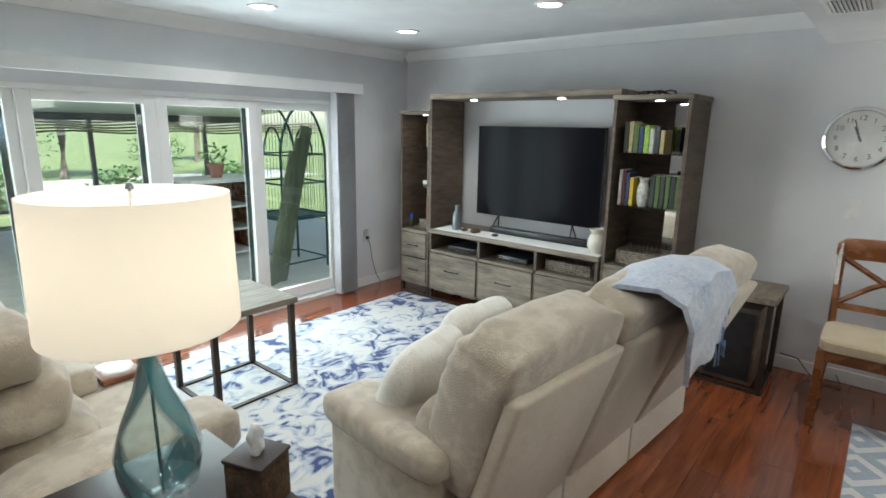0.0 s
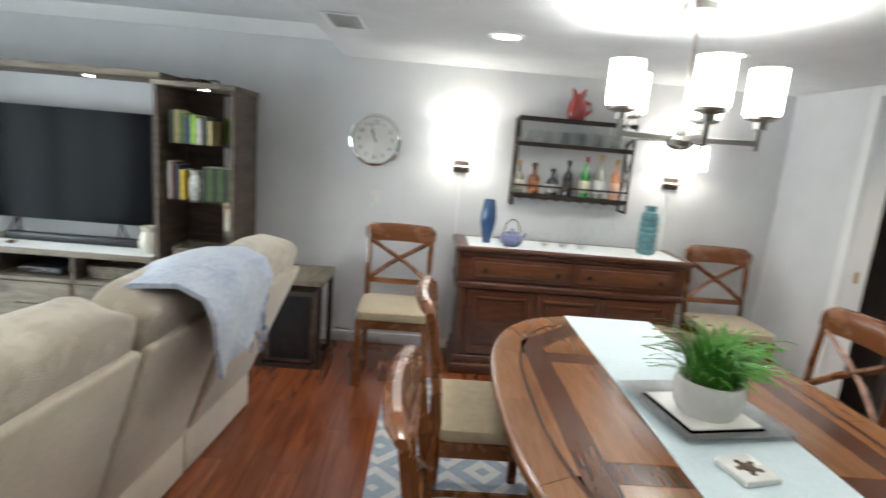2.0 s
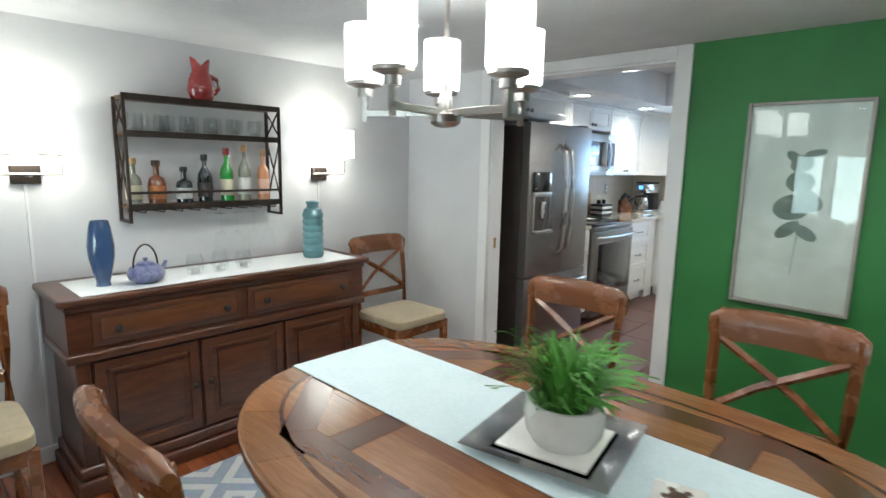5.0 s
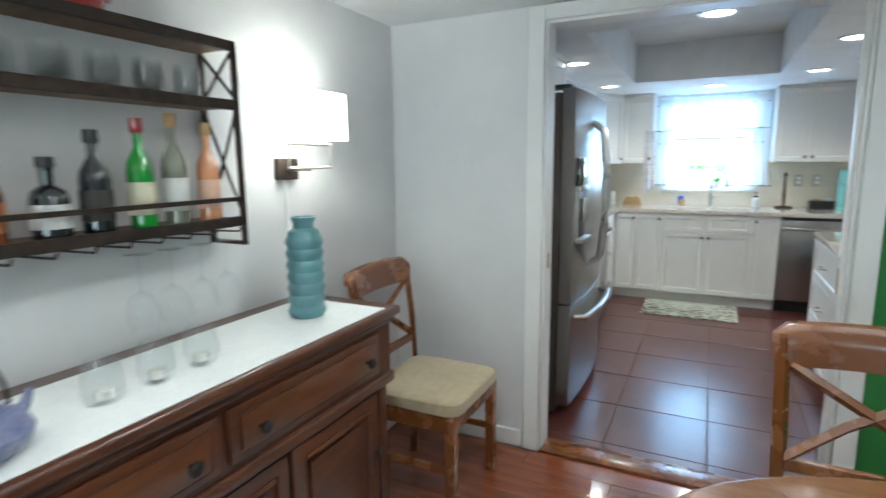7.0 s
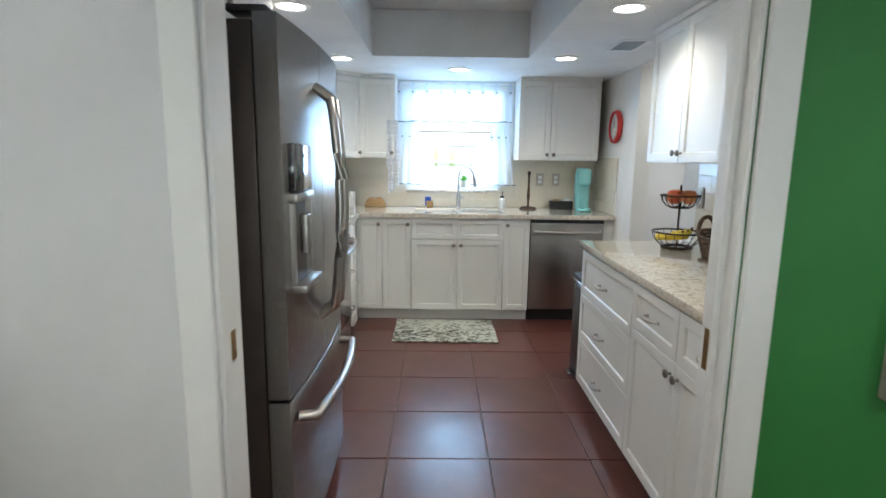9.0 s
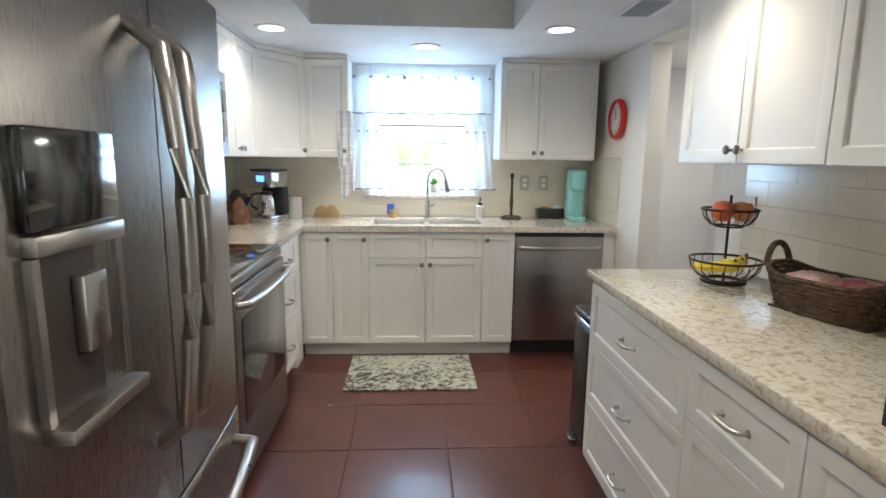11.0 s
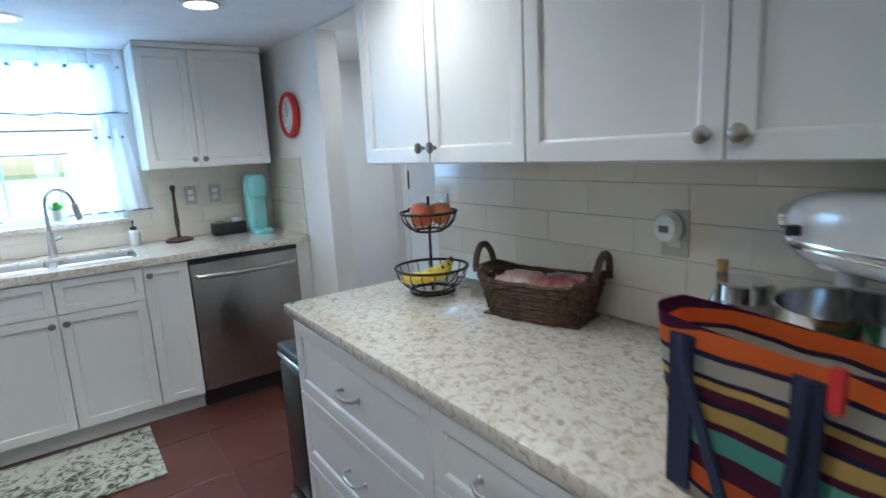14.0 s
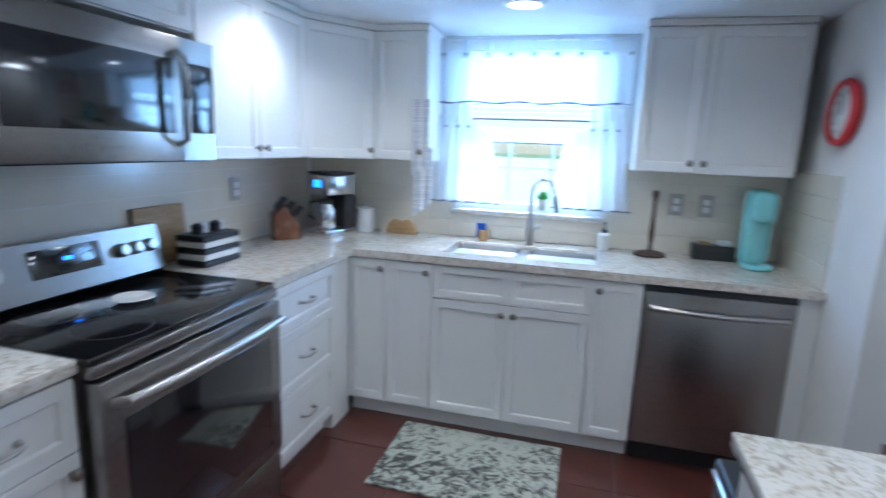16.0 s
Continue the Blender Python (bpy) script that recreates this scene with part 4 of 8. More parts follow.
first = dining_chair((3.84, 0.50, 0), -90)
for x, y, r in ((3.95, -1.74, -90), (2.735, -1.00, 180), (1.96, -1.03, 180), (2.745, -0.16, 0), (1.91, -0.11, -2)):
    copy_thing(first, pose(x, y, 0.0, 0, 0, r))

M["blueglassy"] = mat("blue_glazed_glass", (0.035, 0.085, 0.20), 0.06, color2=(0.025, 0.06, 0.15), coat=1, scale=4)
M["tablewood"] = mat("honey_veneer", (0.235, 0.103, 0.040), 0.22, color2=(0.185, 0.076, 0.028), scale=9, stretch=(1, 9, 1), coat=0.35, random=0.14)
M["inlaydark"] = mat("dark_veneer", (0.105, 0.036, 0.015), 0.22, color2=(0.080, 0.027, 0.011), scale=9, stretch=(1, 9, 1), coat=0.35, random=0.12)
M["inlaymid"] = mat("red_brown_veneer", (0.17, 0.064, 0.024), 0.22, color2=(0.135, 0.048, 0.018), scale=9, stretch=(1, 9, 1), coat=0.35, random=0.12)
M["lightdark"] = mat("stained_shelf_wood", (0.17, 0.10, 0.05), 0.55, color2=(0.08, 0.045, 0.025), scale=7, stretch=(5, 1, 1), bump=0.15)
M["b_gin"] = mat("dark_glass", (0.006, 0.008, 0.012), 0.08, coat=1, scale=4)
M["b_bourbon"] = mat("bourbon_glass", (0.20, 0.05, 0.015), 0.06, coat=1, scale=4)
M["b_green"] = mat("bright_green_glass", (0.02, 0.30, 0.03), 0.06, coat=1, scale=4)
M["b_clear"] = mat("pale_spirit_glass", (0.50, 0.52, 0.40), 0.05, coat=1, scale=4, trans=0.6)
M["b_mezcal"] = mat("pale_glass", (0.55, 0.55, 0.45), 0.05, coat=1, scale=4, trans=0.6)
M["b_peach"] = mat("peach_spirit_glass", (0.75, 0.33, 0.16), 0.06, coat=1, scale=4)
M["shade"] = mat("lit_white_shade", (0.85, 0.84, 0.80), 0.9, emit=2.6, ecol=(1.0, 0.97, 0.90), scale=200)
M["greyink"] = mat("grey_print", (0.16, 0.15, 0.15), 0.5, scale=10)
M["lightgrey"] = mat("pale_grey_frame", (0.42, 0.39, 0.35), 0.5, scale=20, stretch=(1, 1, 6))
M["leafprint"] = mat("grey_green_print", (0.16, 0.20, 0.18), 0.8, color2=(0.30, 0.34, 0.31), scale=14, contrast=0.9)


def dining_table():
    cx, cy, hx, hy, z = 2.30, -0.55, 0.95, 0.625, 0.735
    t = thing("dining_table", "oval honey brown dining table with octagon inlay lines", "table", "", (cx, cy, 0))
    def oval(k=1.0, n=56, p=2.6, inset=0.0):
        return [(math.copysign(abs(math.cos(a)) ** (2 / p), math.cos(a)) * (hx - inset) * k, math.copysign(abs(math.sin(a)) ** (2 / p), math.sin(a)) * (hy - inset) * k) for a in (2 * math.pi * i / n for i in range(n))]
    part("rim", prism(oval(), z - 0.03, z, 0.008), "tablewood", t, "moulded wooden table edge")
    part("apron", prism(oval(inset=0.12), z - 0.10, z - 0.031), "chair", t)
    # inlaid veneer: a rim ring, a dark octagon band, dark cross strips and lengthways boards, each a hair proud
    def piece(pts, m="tablewood", gap=0.0012):
        c = Vector((sum(p[0] for p in pts) / len(pts), sum(p[1] for p in pts) / len(pts)))
        q = []
        for p in pts:
            d = Vector(p) - c
            q.append(tuple(c + d * max(0.5, 1 - gap / max(d.length, 0.01))))
        part("inlay", prism(q, z + 0.0002, z + 0.0018), m, t)
    def ring(outer, inner, m, step):
        n = len(outer)
        for i in range(0, n, step):
            ids = [(i + k) % n for k in range(step + 1)]
            piece([outer[k] for k in ids] + [inner[k] for k in reversed(ids)], m)
    ring(oval(inset=0.014, n=48), oval(inset=0.105, n=48), "tablewood", 3)
    ring(oval(inset=0.107, n=48), oval(inset=0.118, n=48), "inlaydark", 1)
    def octagon(k):
        ex, ey, c = hx - 0.16 - k, hy - 0.16 - k, 0.26 - 0.4 * k
        return [(ex, -ey + c), (ex, ey - c), (ex - c, ey), (-ex + c, ey), (-ex, ey - c), (-ex, -ey + c), (-ex + c, -ey), (ex - c, -ey)]
    in48 = oval(inset=0.120, n=48)
    o1, o2 = octagon(0.0), octagon(0.085)
    near = lambda p: min(range(48), key=lambda i: (in48[i][0] - p[0]) ** 2 + (in48[i][1] - p[1]) ** 2)
    ids = [near(p) for p in o1]
    for i in range(8):
        j = (i + 1) % 8
        a0, n = ids[i], (ids[j] - ids[i]) % 48
        for k in range(n):
            along = [Vector(o1[i]).lerp(Vector(o1[j]), q / n) for q in (k, k + 1)]
            piece([in48[(a0 + k) % 48], in48[(a0 + k + 1) % 48], tuple(along[1]), tuple(along[0])], "tablewood", 0.0002)
        piece([o1[i], o1[j], o2[j], o2[i]], "inlaydark")
    ex, ey = hx - 0.245, hy - 0.245
    c2 = 0.226
    for s0 in (-1, 1):
        piece([(s0 * 0.33, -ey), (s0 * 0.42, -ey), (s0 * 0.42, ey), (s0 * 0.33, ey)][::s0], "inlaydark")
        ys = [-ey, -0.21, 0.0, 0.21, ey]
        for y0, y1 in zip(ys, ys[1:]):
            x0_, x1_ = ex - max(0, abs(y0) - (ey - c2)), ex - max(0, abs(y1) - (ey - c2))
            piece([(s0 * 0.422, y0), (s0 * x0_, y0), (s0 * x1_, y1), (s0 * 0.422, y1)][::s0], "tablewood")
    ys = [-ey, -0.25, -0.08, 0.08, 0.25, ey]
    for i, (y0, y1) in enumerate(zip(ys, ys[1:])):
        piece([(-0.328, y0), (0.328, y0), (0.328, y1), (-0.328, y1)], "tablewood" if i % 2 == 0 else "inlaymid")
    for s in (-1, 1):
        part("pedestal", lathe([(0.14, 0.12), (0.12, 0.16), (0.07, 0.22), (0.06, 0.34), (0.10, 0.48), (0.11, 0.56), (0.08, z - 0.10)], (s * 0.42, 0, 0), 20), "chair", t)
        part("pedestal_foot", box(s * 0.42 - 0.04, -0.36, 0, s * 0.42 + 0.04, 0.36, 0.12, 0.02), "chair", t)
    part("stretcher", box(-0.38, -0.03, 0.14, 0.38, 0.03, 0.20, 0.01), "chair", t)
dining_table()
solid("table_runner", box(1.38, -0.785, 0.7385, 3.22, -0.365, 0.741), "runnercloth", "pale aqua linen runner lying along the dining table", "table runner")

def table_plant():
    tr = thing("tray", "square hammered silver tray with a dish on the table runner", "tray", "", (2.28, -0.575, 0.742), 10)
    bm = bmesh.new()
    for a, z in ((0.13, 0.006), (0.19, 0.022)):
        pass
    o = [(-0.19, -0.19), (0.19, -0.19), (0.19, 0.19), (-0.19, 0.19)]
    vi = [bm.verts.new((x * 0.68, y * 0.68, 0.004)) for x, y in o]
    vo = [bm.verts.new((x, y, 0.022)) for x, y in o]
    bm.faces.new(vi)
    for i in range(4):
        bm.faces.new((vi[i], vo[i], vo[(i + 1) % 4], vi[(i + 1) % 4]))
    r = bmesh.ops.solidify(bm, geom=bm.faces[:], thickness=0.003)
    part("dish", bm, "chrome", tr)
    part("liner", box(-0.12, -0.12, 0.006, 0.12, 0.12, 0.014, 0.003), "white", tr)
    p = thing("potted_grass", "leafy green grass plant in a ribbed white pot on the tray", "potted plant", "", (2.26, -0.575, 0.757))
    prof = [(0, 0), (0.08, 0.0), (0.098, 0.03), (0.104, 0.07), (0.10, 0.11), (0.094, 0.112), (0.092, 0.09), (0, 0.085)]
    bm = lathe(prof, seg=48)
    for v in bm.verts:
        if 0.01 < v.co.z < 0.108 and math.hypot(v.co.x, v.co.y) > 0.09:
            a = round(math.atan2(v.co.y, v.co.x) / (2 * math.pi) * 48)
            if a % 2:
                v.co.x *= 0.975
                v.co.y *= 0.975
    part("pot", bm, "white", p)
    rnd = random.Random(4)
    bm = bmesh.new()
    for k in range(330):
        a = rnd.uniform(0, 2 * math.pi)
        out, h, wd = rnd.uniform(0.04, 0.17), rnd.uniform(0.05, 0.17), rnd.uniform(0.004, 0.008)
        r0 = rnd.uniform(0, 0.07)
        tw = rnd.uniform(-0.6, 0.6)
        last = None
        for s in range(7):
            t = s / 6
            r = r0 + out * t ** 1.3
            z = 0.09 + h * math.sin(min(1.0, t * 1.05) * 1.9)
            aa = a + tw * t
            c = Vector((r * math.cos(aa), r * math.sin(aa), z))
            side = Vector((-math.sin(aa), math.cos(aa), 0)) * wd * (1 - t) ** 0.6
            pr = (bm.verts.new(c - side), bm.verts.new(c + side + Vector((0, 0, wd * 0.5))))
            if last:
                bm.faces.new((last[0], last[1], pr[1], pr[0]))
            last = pr
    part("leaves", bm, "grassleaf", p, "long arching bright green leaves")
    c = thing("coaster", "cream stone coaster with a brown turtle on it", "coaster", "", (1.95, -0.53, 0.742), 14)
    part("tile", box(-0.055, -0.055, 0, 0.055, 0.055, 0.018, 0.003), "white", c)
    bm = lathe([(0, 0.0195), (0.020, 0.0195), (0.022, 0.0182)], seg=16)
    for q in range(5):
        an = q * 1.257 + 0.3
        lathe([(0, 0.0192), (0.009, 0.0192), (0.009, 0.0182)], (0.028 * math.cos(an), 0.028 * math.sin(an), 0), 8, bm)
    part("turtle", bm, "wicker", c)
table_plant()

def sideboard():
    s = thing("sideboard", "cherry brown wooden sideboard with two drawers over three panelled doors", "sideboard", "", (4.14, 0.12, 0), -90)
    W, Dp, H = 1.54, 0.44, 0.885
    part("top", box(-0.02, -0.02, 0.85, W + 0.02, Dp, H, 0.012, 3), "sideboard", s)
    part("cornice", box(0.005, 0.0, 0.825, W - 0.005, Dp - 0.005, 0.849, 0.008), "sideboard", s)
    part("body", box(0.035, 0.035, 0.11, W - 0.035, Dp - 0.01, 0.60), "sideboard", s)
    part("drawer_case", box(0.012, 0.015, 0.645, W - 0.012, Dp - 0.01, 0.824), "sideboard", s)
    part("waist_moulding", box(0.0, 0.0, 0.60, W, Dp - 0.005, 0.644, 0.012, 3), "sideboard", s)
    part("base_moulding", box(0.015, 0.012, 0.075, W - 0.015, Dp - 0.01, 0.13, 0.012, 3), "sideboard", s)
    part("plinth", box(0.0, -0.005, 0.0, W, Dp - 0.01, 0.074, 0.012, 3), "sideboard", s)
    for x in (0.035, W - 0.085):
        part("corner_post", box(x, 0.018, 0.13, x + 0.05, 0.034, 0.60, 0.006), "sideboard", s)
    def kn(p, x, z, y=0.0):
        part("knob", turned(lathe([(0.006, 0), (0.006, 0.012), (0.017, 0.018), (0.018, 0.026), (0.010, 0.032), (0, 0.033)], seg=16), 90, 0, 0, (x, y, z)), "iron", p, "dark round metal knob")
    for k in range(2):
        x0 = 0.10 + k * 0.685
        x1 = x0 + 0.655
        d = part("drawer", box(x0, 0.002, 0.665, x1, 0.014, 0.81, 0.006), "sideboard", s)
        part("drawer_panel", box(x0 + 0.03, -0.008, 0.69, x1 - 0.03, 0.0015, 0.786, 0.007), "side_light", d)
        kn(d, x0 + 0.09, 0.735, -0.008); kn(d, x1 - 0.09, 0.735, -0.008)
    for k in range(3):
        x0 = 0.10 + k * 0.452
        x1 = x0 + 0.435
        fr = box(x0, 0.014, 0.145, x1, 0.034, 0.59, 0.003, 1)
        fr.faces.ensure_lookup_table()
        front = min(fr.faces, key=lambda q: q.calc_center_median().y - q.calc_area())
        bmesh.ops.inset_region(fr, faces=[front], thickness=0.055, depth=0)
        bmesh.ops.inset_region(fr, faces=[front], thickness=0.008, depth=-0.012)
        d = part("door", fr, "sideboard", s)
        part("door_panel", box(x0 + 0.075, 0.017, 0.22, x1 - 0.075, 0.0265, 0.515, 0.006), "sideboard", d)
        part("panel_moulding", box(x0 + 0.056, 0.006, 0.537, x1 - 0.056, 0.0135, 0.549, 0.003), "side_light", d)
        kn(d, x1 - 0.028 if k != 1 else x0 + 0.028, 0.38, 0.014)
sideboard()
solid("table_runner", box(4.14, -1.36, 0.8855, 4.50, 0.05, 0.888), "linen", "white linen runner on the sideboard", "table runner")

def bar_shelf():
    s = thing("wall_shelf", "wood and black metal wall shelf for bottles with glass hooks below", "shelf", "", (4.445, -0.24, 1.08), -90)
    W, Dp = 0.81, 0.15
    for z, nm in ((0.665, "top_shelf"), (0.495, "shelf"), (0.145, "shelf")):
        b = part(nm, box(0.012, 0.012, z - 0.018, W - 0.012, Dp, z), "lightdark", s)
        bm = box(0, -0.004, z - 0.024, W, 0.012, z + 0.006, 0.002, 1)
        part("metal_edge", bm, "iron", b)
    for x in (0.0, W - 0.014):
        bm = box(x, -0.004, 0.06, x + 0.014, 0.010, 0.66)
        box(x, Dp - 0.014, 0.06, x + 0.014, Dp, 0.66, into=bm)
        box(x, 0.01, 0.06, x + 0.014, Dp - 0.014, 0.072, into=bm)
        for z0, z1 in ((0.505, 0.65), (0.155, 0.475)):
            tube([(x + 0.007, 0.004, z0), (x + 0.007, Dp - 0.007, z1)], 0.005, 6, into=bm)
            tube([(x + 0.007, Dp - 0.007, z0), (x + 0.007, 0.004, z1)], 0.005, 6, into=bm)
        part("end_frame", bm, "iron", s)
    part("guard_rail", box(0.014, -0.003, 0.198, W - 0.014, 0.006, 0.211), "iron", s)
    for k in range(9):
        x = 0.06 + k * 0.085
        part("glass_hook", tube([(x, -0.05, 0.125), (x, -0.04, 0.112), (x, 0.10, 0.108), (x, 0.13, 0.115)], 0.003, 6), "iron", s)
    part("glass_hook_bar", box(0.014, 0.06, 0.112, W - 0.014, 0.07, 0.126), "iron", s)
bar_shelf()

def bottle(y, col, h, r, kind, label, capc="black"):
    m = M["b_" + kind]
    b = thing("bottle", label, "bottle", "bottles on the wall shelf", (4.50, y, 1.2265))
    nk = r * 0.33
    if kind in ("gin", "bourbon", "mezcal"):
        prof = [(0, 0), (r, 0.0), (r, h * 0.48), (r * 0.85, h * 0.58), (nk, h * 0.66), (nk, h * 0.84), (nk * 1.15, h * 0.85), (nk * 1.15, h * 0.87), (0, h * 0.87)]
    else:
        prof = [(0, 0), (r, 0.0), (r, h * 0.52), (r * 0.9, h * 0.60), (nk, h * 0.74), (nk, h * 0.9), (0, h * 0.9)]
    part("body", lathe(prof, seg=24), m, b)
    part("cap", lathe([(nk * 1.3, h * 0.87), (nk * 1.5, h * 0.89), (nk * 1.4, h), (0, h)], seg=16), capc, b)
    lab = lathe([(r + 0.0012, h * 0.12), (r + 0.0012, h * 0.42)], seg=24)
    part("paper_label", lab, M["lab_" + col], b)
M["b_sherry"] = M["b_gin"]
for k, c in dict(cream=(0.72, 0.68, 0.5), white=(0.75, 0.75, 0.72), brown=(0.45, 0.16, 0.05), black=(0.05, 0.045, 0.04), pink=(0.8, 0.5, 0.36)).items():
    M["lab_" + k] = mat("label_" + k, c, 0.6, scale=20)
for y, col, h, r, kind, label, cap in (
        (-0.285, "cream", 0.225, 0.036, "mezcal", "clear spirit bottle with a cream label and wooden stopper", "lightwood"),
        (-0.39, "brown", 0.215, 0.041, "bourbon", "amber bourbon bottle with a brown label and dark stopper", "wicker"),
        (-0.522, "white", 0.185, 0.040, "gin", "squat black bottle with a white diamond label", "black"),
        (-0.63, "black", 0.25, 0.036, "sherry", "tall black bottle with a dark label", "black"),
        (-0.75, "cream", 0.285, 0.034, "green", "bright green whisky bottle with a cream label", "red"),
        (-0.852, "white", 0.305, 0.034, "clear", "clear tequila bottle with a white label and gold cap", "lightwood"),
        (-0.965, "pink", 0.285, 0.032, "peach", "peach coloured liqueur bottle with a pink label", "lightwood")):
    bottle(y, col, h, r, kind, label, cap)
g0 = None
for k in range(12):
    y = -0.305 - (k % 6) * 0.122 - (0.05 if k > 5 else 0)
    xg = 4.492 if k < 6 else 4.556
    if g0 is None:
        g0 = thing("tumbler", "clear glass tumbler with cut sides on the wall shelf", "glass", "tumblers on the wall shelf", (xg, y, 1.5765))
        part("bowl", lathe([(0, 0.004), (0.028, 0.0), (0.036, 0.02), (0.036, 0.05), (0.033, 0.09), (0.031, 0.09), (0.034, 0.05), (0.033, 0.02), (0, 0.01)], seg=14), "glass", g0)
    else:
        copy_thing(g0, pose(xg, y, 1.5765))
g1 = None
for y in (-0.68, -0.77, -0.865, -0.955):
    if g1 is None:
        g1 = thing("wine_glass", "clear stemmed wine glass hanging upside down under the shelf", "glass", "hanging wine glasses", (4.44, y, 0.962))
        part("bowl", lathe([(0.030, 0.0), (0.038, 0.03), (0.040, 0.06), (0.028, 0.095), (0.004, 0.11), (0.0, 0.108)], seg=20), "glass", g1)
        part("stem", lathe([(0.004, 0.108), (0.0035, 0.19), (0.006, 0.20), (0.032, 0.204), (0.032, 0.206), (0, 0.207)], seg=20), "glass", g1)
    else:
        copy_thing(g1, pose(4.44, y, 0.962))
g2 = None
for y in (-0.47, -0.595, -0.72):
    if g2 is None:
        g2 = thing("candle_glass", "small round glass holding a cream tea light on the runner", "candle glass", "candle glasses on the sideboard", (4.285, y, 0.8885))
        part("bowl", lathe([(0, 0.003), (0.03, 0.0), (0.042, 0.03), (0.038, 0.07), (0.032, 0.10), (0.030, 0.10), (0.036, 0.07), (0.039, 0.03), (0, 0.008)], seg=20), "glass", g2)
        part("candle", lathe([(0.019, 0.009), (0.019, 0.028), (0, 0.028)], seg=14), "white", g2)
    else:
        copy_thing(g2, pose(4.285, y, 0.8885))

v = thing("vase", "slim cobalt blue glass vase on the sideboard", "vase", "", (4.30, -0.075, 0.8885))
part("body", lathe([(0, 0.0), (0.030, 0.0), (0.028, 0.02), (0.034, 0.04), (0.052, 0.13), (0.054, 0.18), (0.044, 0.26), (0.036, 0.29), (0.034, 0.29), (0.041, 0.26), (0.049, 0.18), (0.046, 0.12), (0.026, 0.045), (0, 0.04)], seg=28), "blueglassy", v)
v = thing("vase", "tall ribbed teal ceramic bottle vase on the sideboard", "vase", "", (4.33, -1.18, 0.8885))
prof = [(0, 0), (0.052, 0)]
for k in range(7):
    z = 0.003 + k * 0.038
    prof += [(0.058, z + 0.006), (0.062, z + 0.019), (0.058, z + 0.032), (0.055, z + 0.036)]
prof += [(0.05, 0.285), (0.034, 0.295), (0.034, 0.31), (0.042, 0.33), (0.036, 0.331), (0.028, 0.31), (0, 0.30)]
part("body", lathe(prof, seg=32), "teal", v)
v = thing("teapot", "small cobalt patterned teapot with hoop handle on the sideboard", "teapot", "", (4.25, -0.235, 0.8885), 20)
part("body", lathe([(0, 0), (0.045, 0.0), (0.072, 0.02), (0.080, 0.045), (0.066, 0.072), (0.04, 0.083), (0, 0.084)], seg=28), "navy", v)
l = part("lid", lathe([(0.042, 0.082), (0.035, 0.092), (0.008, 0.098), (0.006, 0.104), (0.012, 0.112), (0, 0.116)], seg=20), "navy", v)
part("spout", tube([(0, -0.07, 0.04), (0, -0.095, 0.06), (0, -0.108, 0.085)], 0.013, 10, taper=0.55), "navy", v)
part("handle", tube([(0, -0.062 * math.cos(a), 0.075 + 0.10 * math.sin(a)) for a in [math.pi * i / 14 for i in range(15)]], 0.004, 8), "iron", v)
v = thing("jug", "glossy red fish-shaped jug on top of the wall shelf", "jug", "", (4.50, -0.635, 1.752))
bm = lathe([(0, 0), (0.045, 0), (0.058, 0.05), (0.052, 0.10), (0.036, 0.145), (0.042, 0.19), (0.038, 0.19), (0.03, 0.145), (0, 0.14)], seg=24, sx=0.8, sy=1.2)
for q in bm.verts:
    if q.co.z > 0.18:
        q.co.z += 0.022 * math.cos(2 * math.atan2(q.co.x, q.co.y))
part("body", bm, "red", v)
part("handle", tube([(0, -0.045, 0.13), (0, -0.085, 0.11), (0, -0.092, 0.07), (0, -0.07, 0.04), (0, -0.05, 0.05)], 0.011, 10), "red", v)

def sconce(y):
    s = thing("wall_sconce", "wall sconce with square nickel arm and lit white shade", "wall lamp", "dining room wall sconces", (EAST, y, 1.37), -90)
    part("backplate", box(-0.055, -0.022, -0.04, 0.055, -0.001, 0.04, 0.003), "iron", s)
    bm = tube([(-0.115, -0.13, 0.005), (0.115, -0.13, 0.005), (0.115, -0.13, 0.09), (-0.115, -0.13, 0.09)], 0.006, 4, True)
    tube([(0, -0.02, 0.0), (0, -0.13, 0.0)], 0.008, 8, into=bm)
    tube([(0, -0.13, 0.09), (0, -0.13, 0.13)], 0.006, 8, into=bm)
    part("arm", bm, "nickel", s)
    pts = [(-0.15, -0.20), (0.15, -0.20), (0.15, -0.06), (-0.15, -0.06)]
    sh = bmesh.new()
    lo = [sh.verts.new((x, yy, 0.105)) for x, yy in pts]
    hi = [sh.verts.new((x * 0.99, yy, 0.275)) for x, yy in pts]
    for i in range(4):
        sh.faces.new((lo[i], lo[(i + 1) % 4], hi[(i + 1) % 4], hi[i]))
    bmesh.ops.bevel(sh, geom=[e for e in sh.edges if abs(e.verts[0].co.z - e.verts[1].co.z) > 0.05], offset=0.015, segments=3, affect="EDGES")
    bmesh.ops.solidify(sh, geom=sh.faces[:], thickness=0.002)
    part("shade", sh, "shade", s, "white fabric shade, lit")
    l = new("sconce_lamp", bpy.data.lights.new("sconce_lamp", "POINT"))
    l.data.energy, l.data.shadow_soft_size, l.data.color = 2.0, 0.04, (1.0, 0.93, 0.82)
    l.matrix_basis = pose(EAST - 0.13, y, 1.575)
    part("cord_cover", box(-0.008, -0.008, -1.30, 0.004, -0.0005, -0.041), "trim", s, "white cord running down the wall")
sconce(0.12); sconce(-1.40)

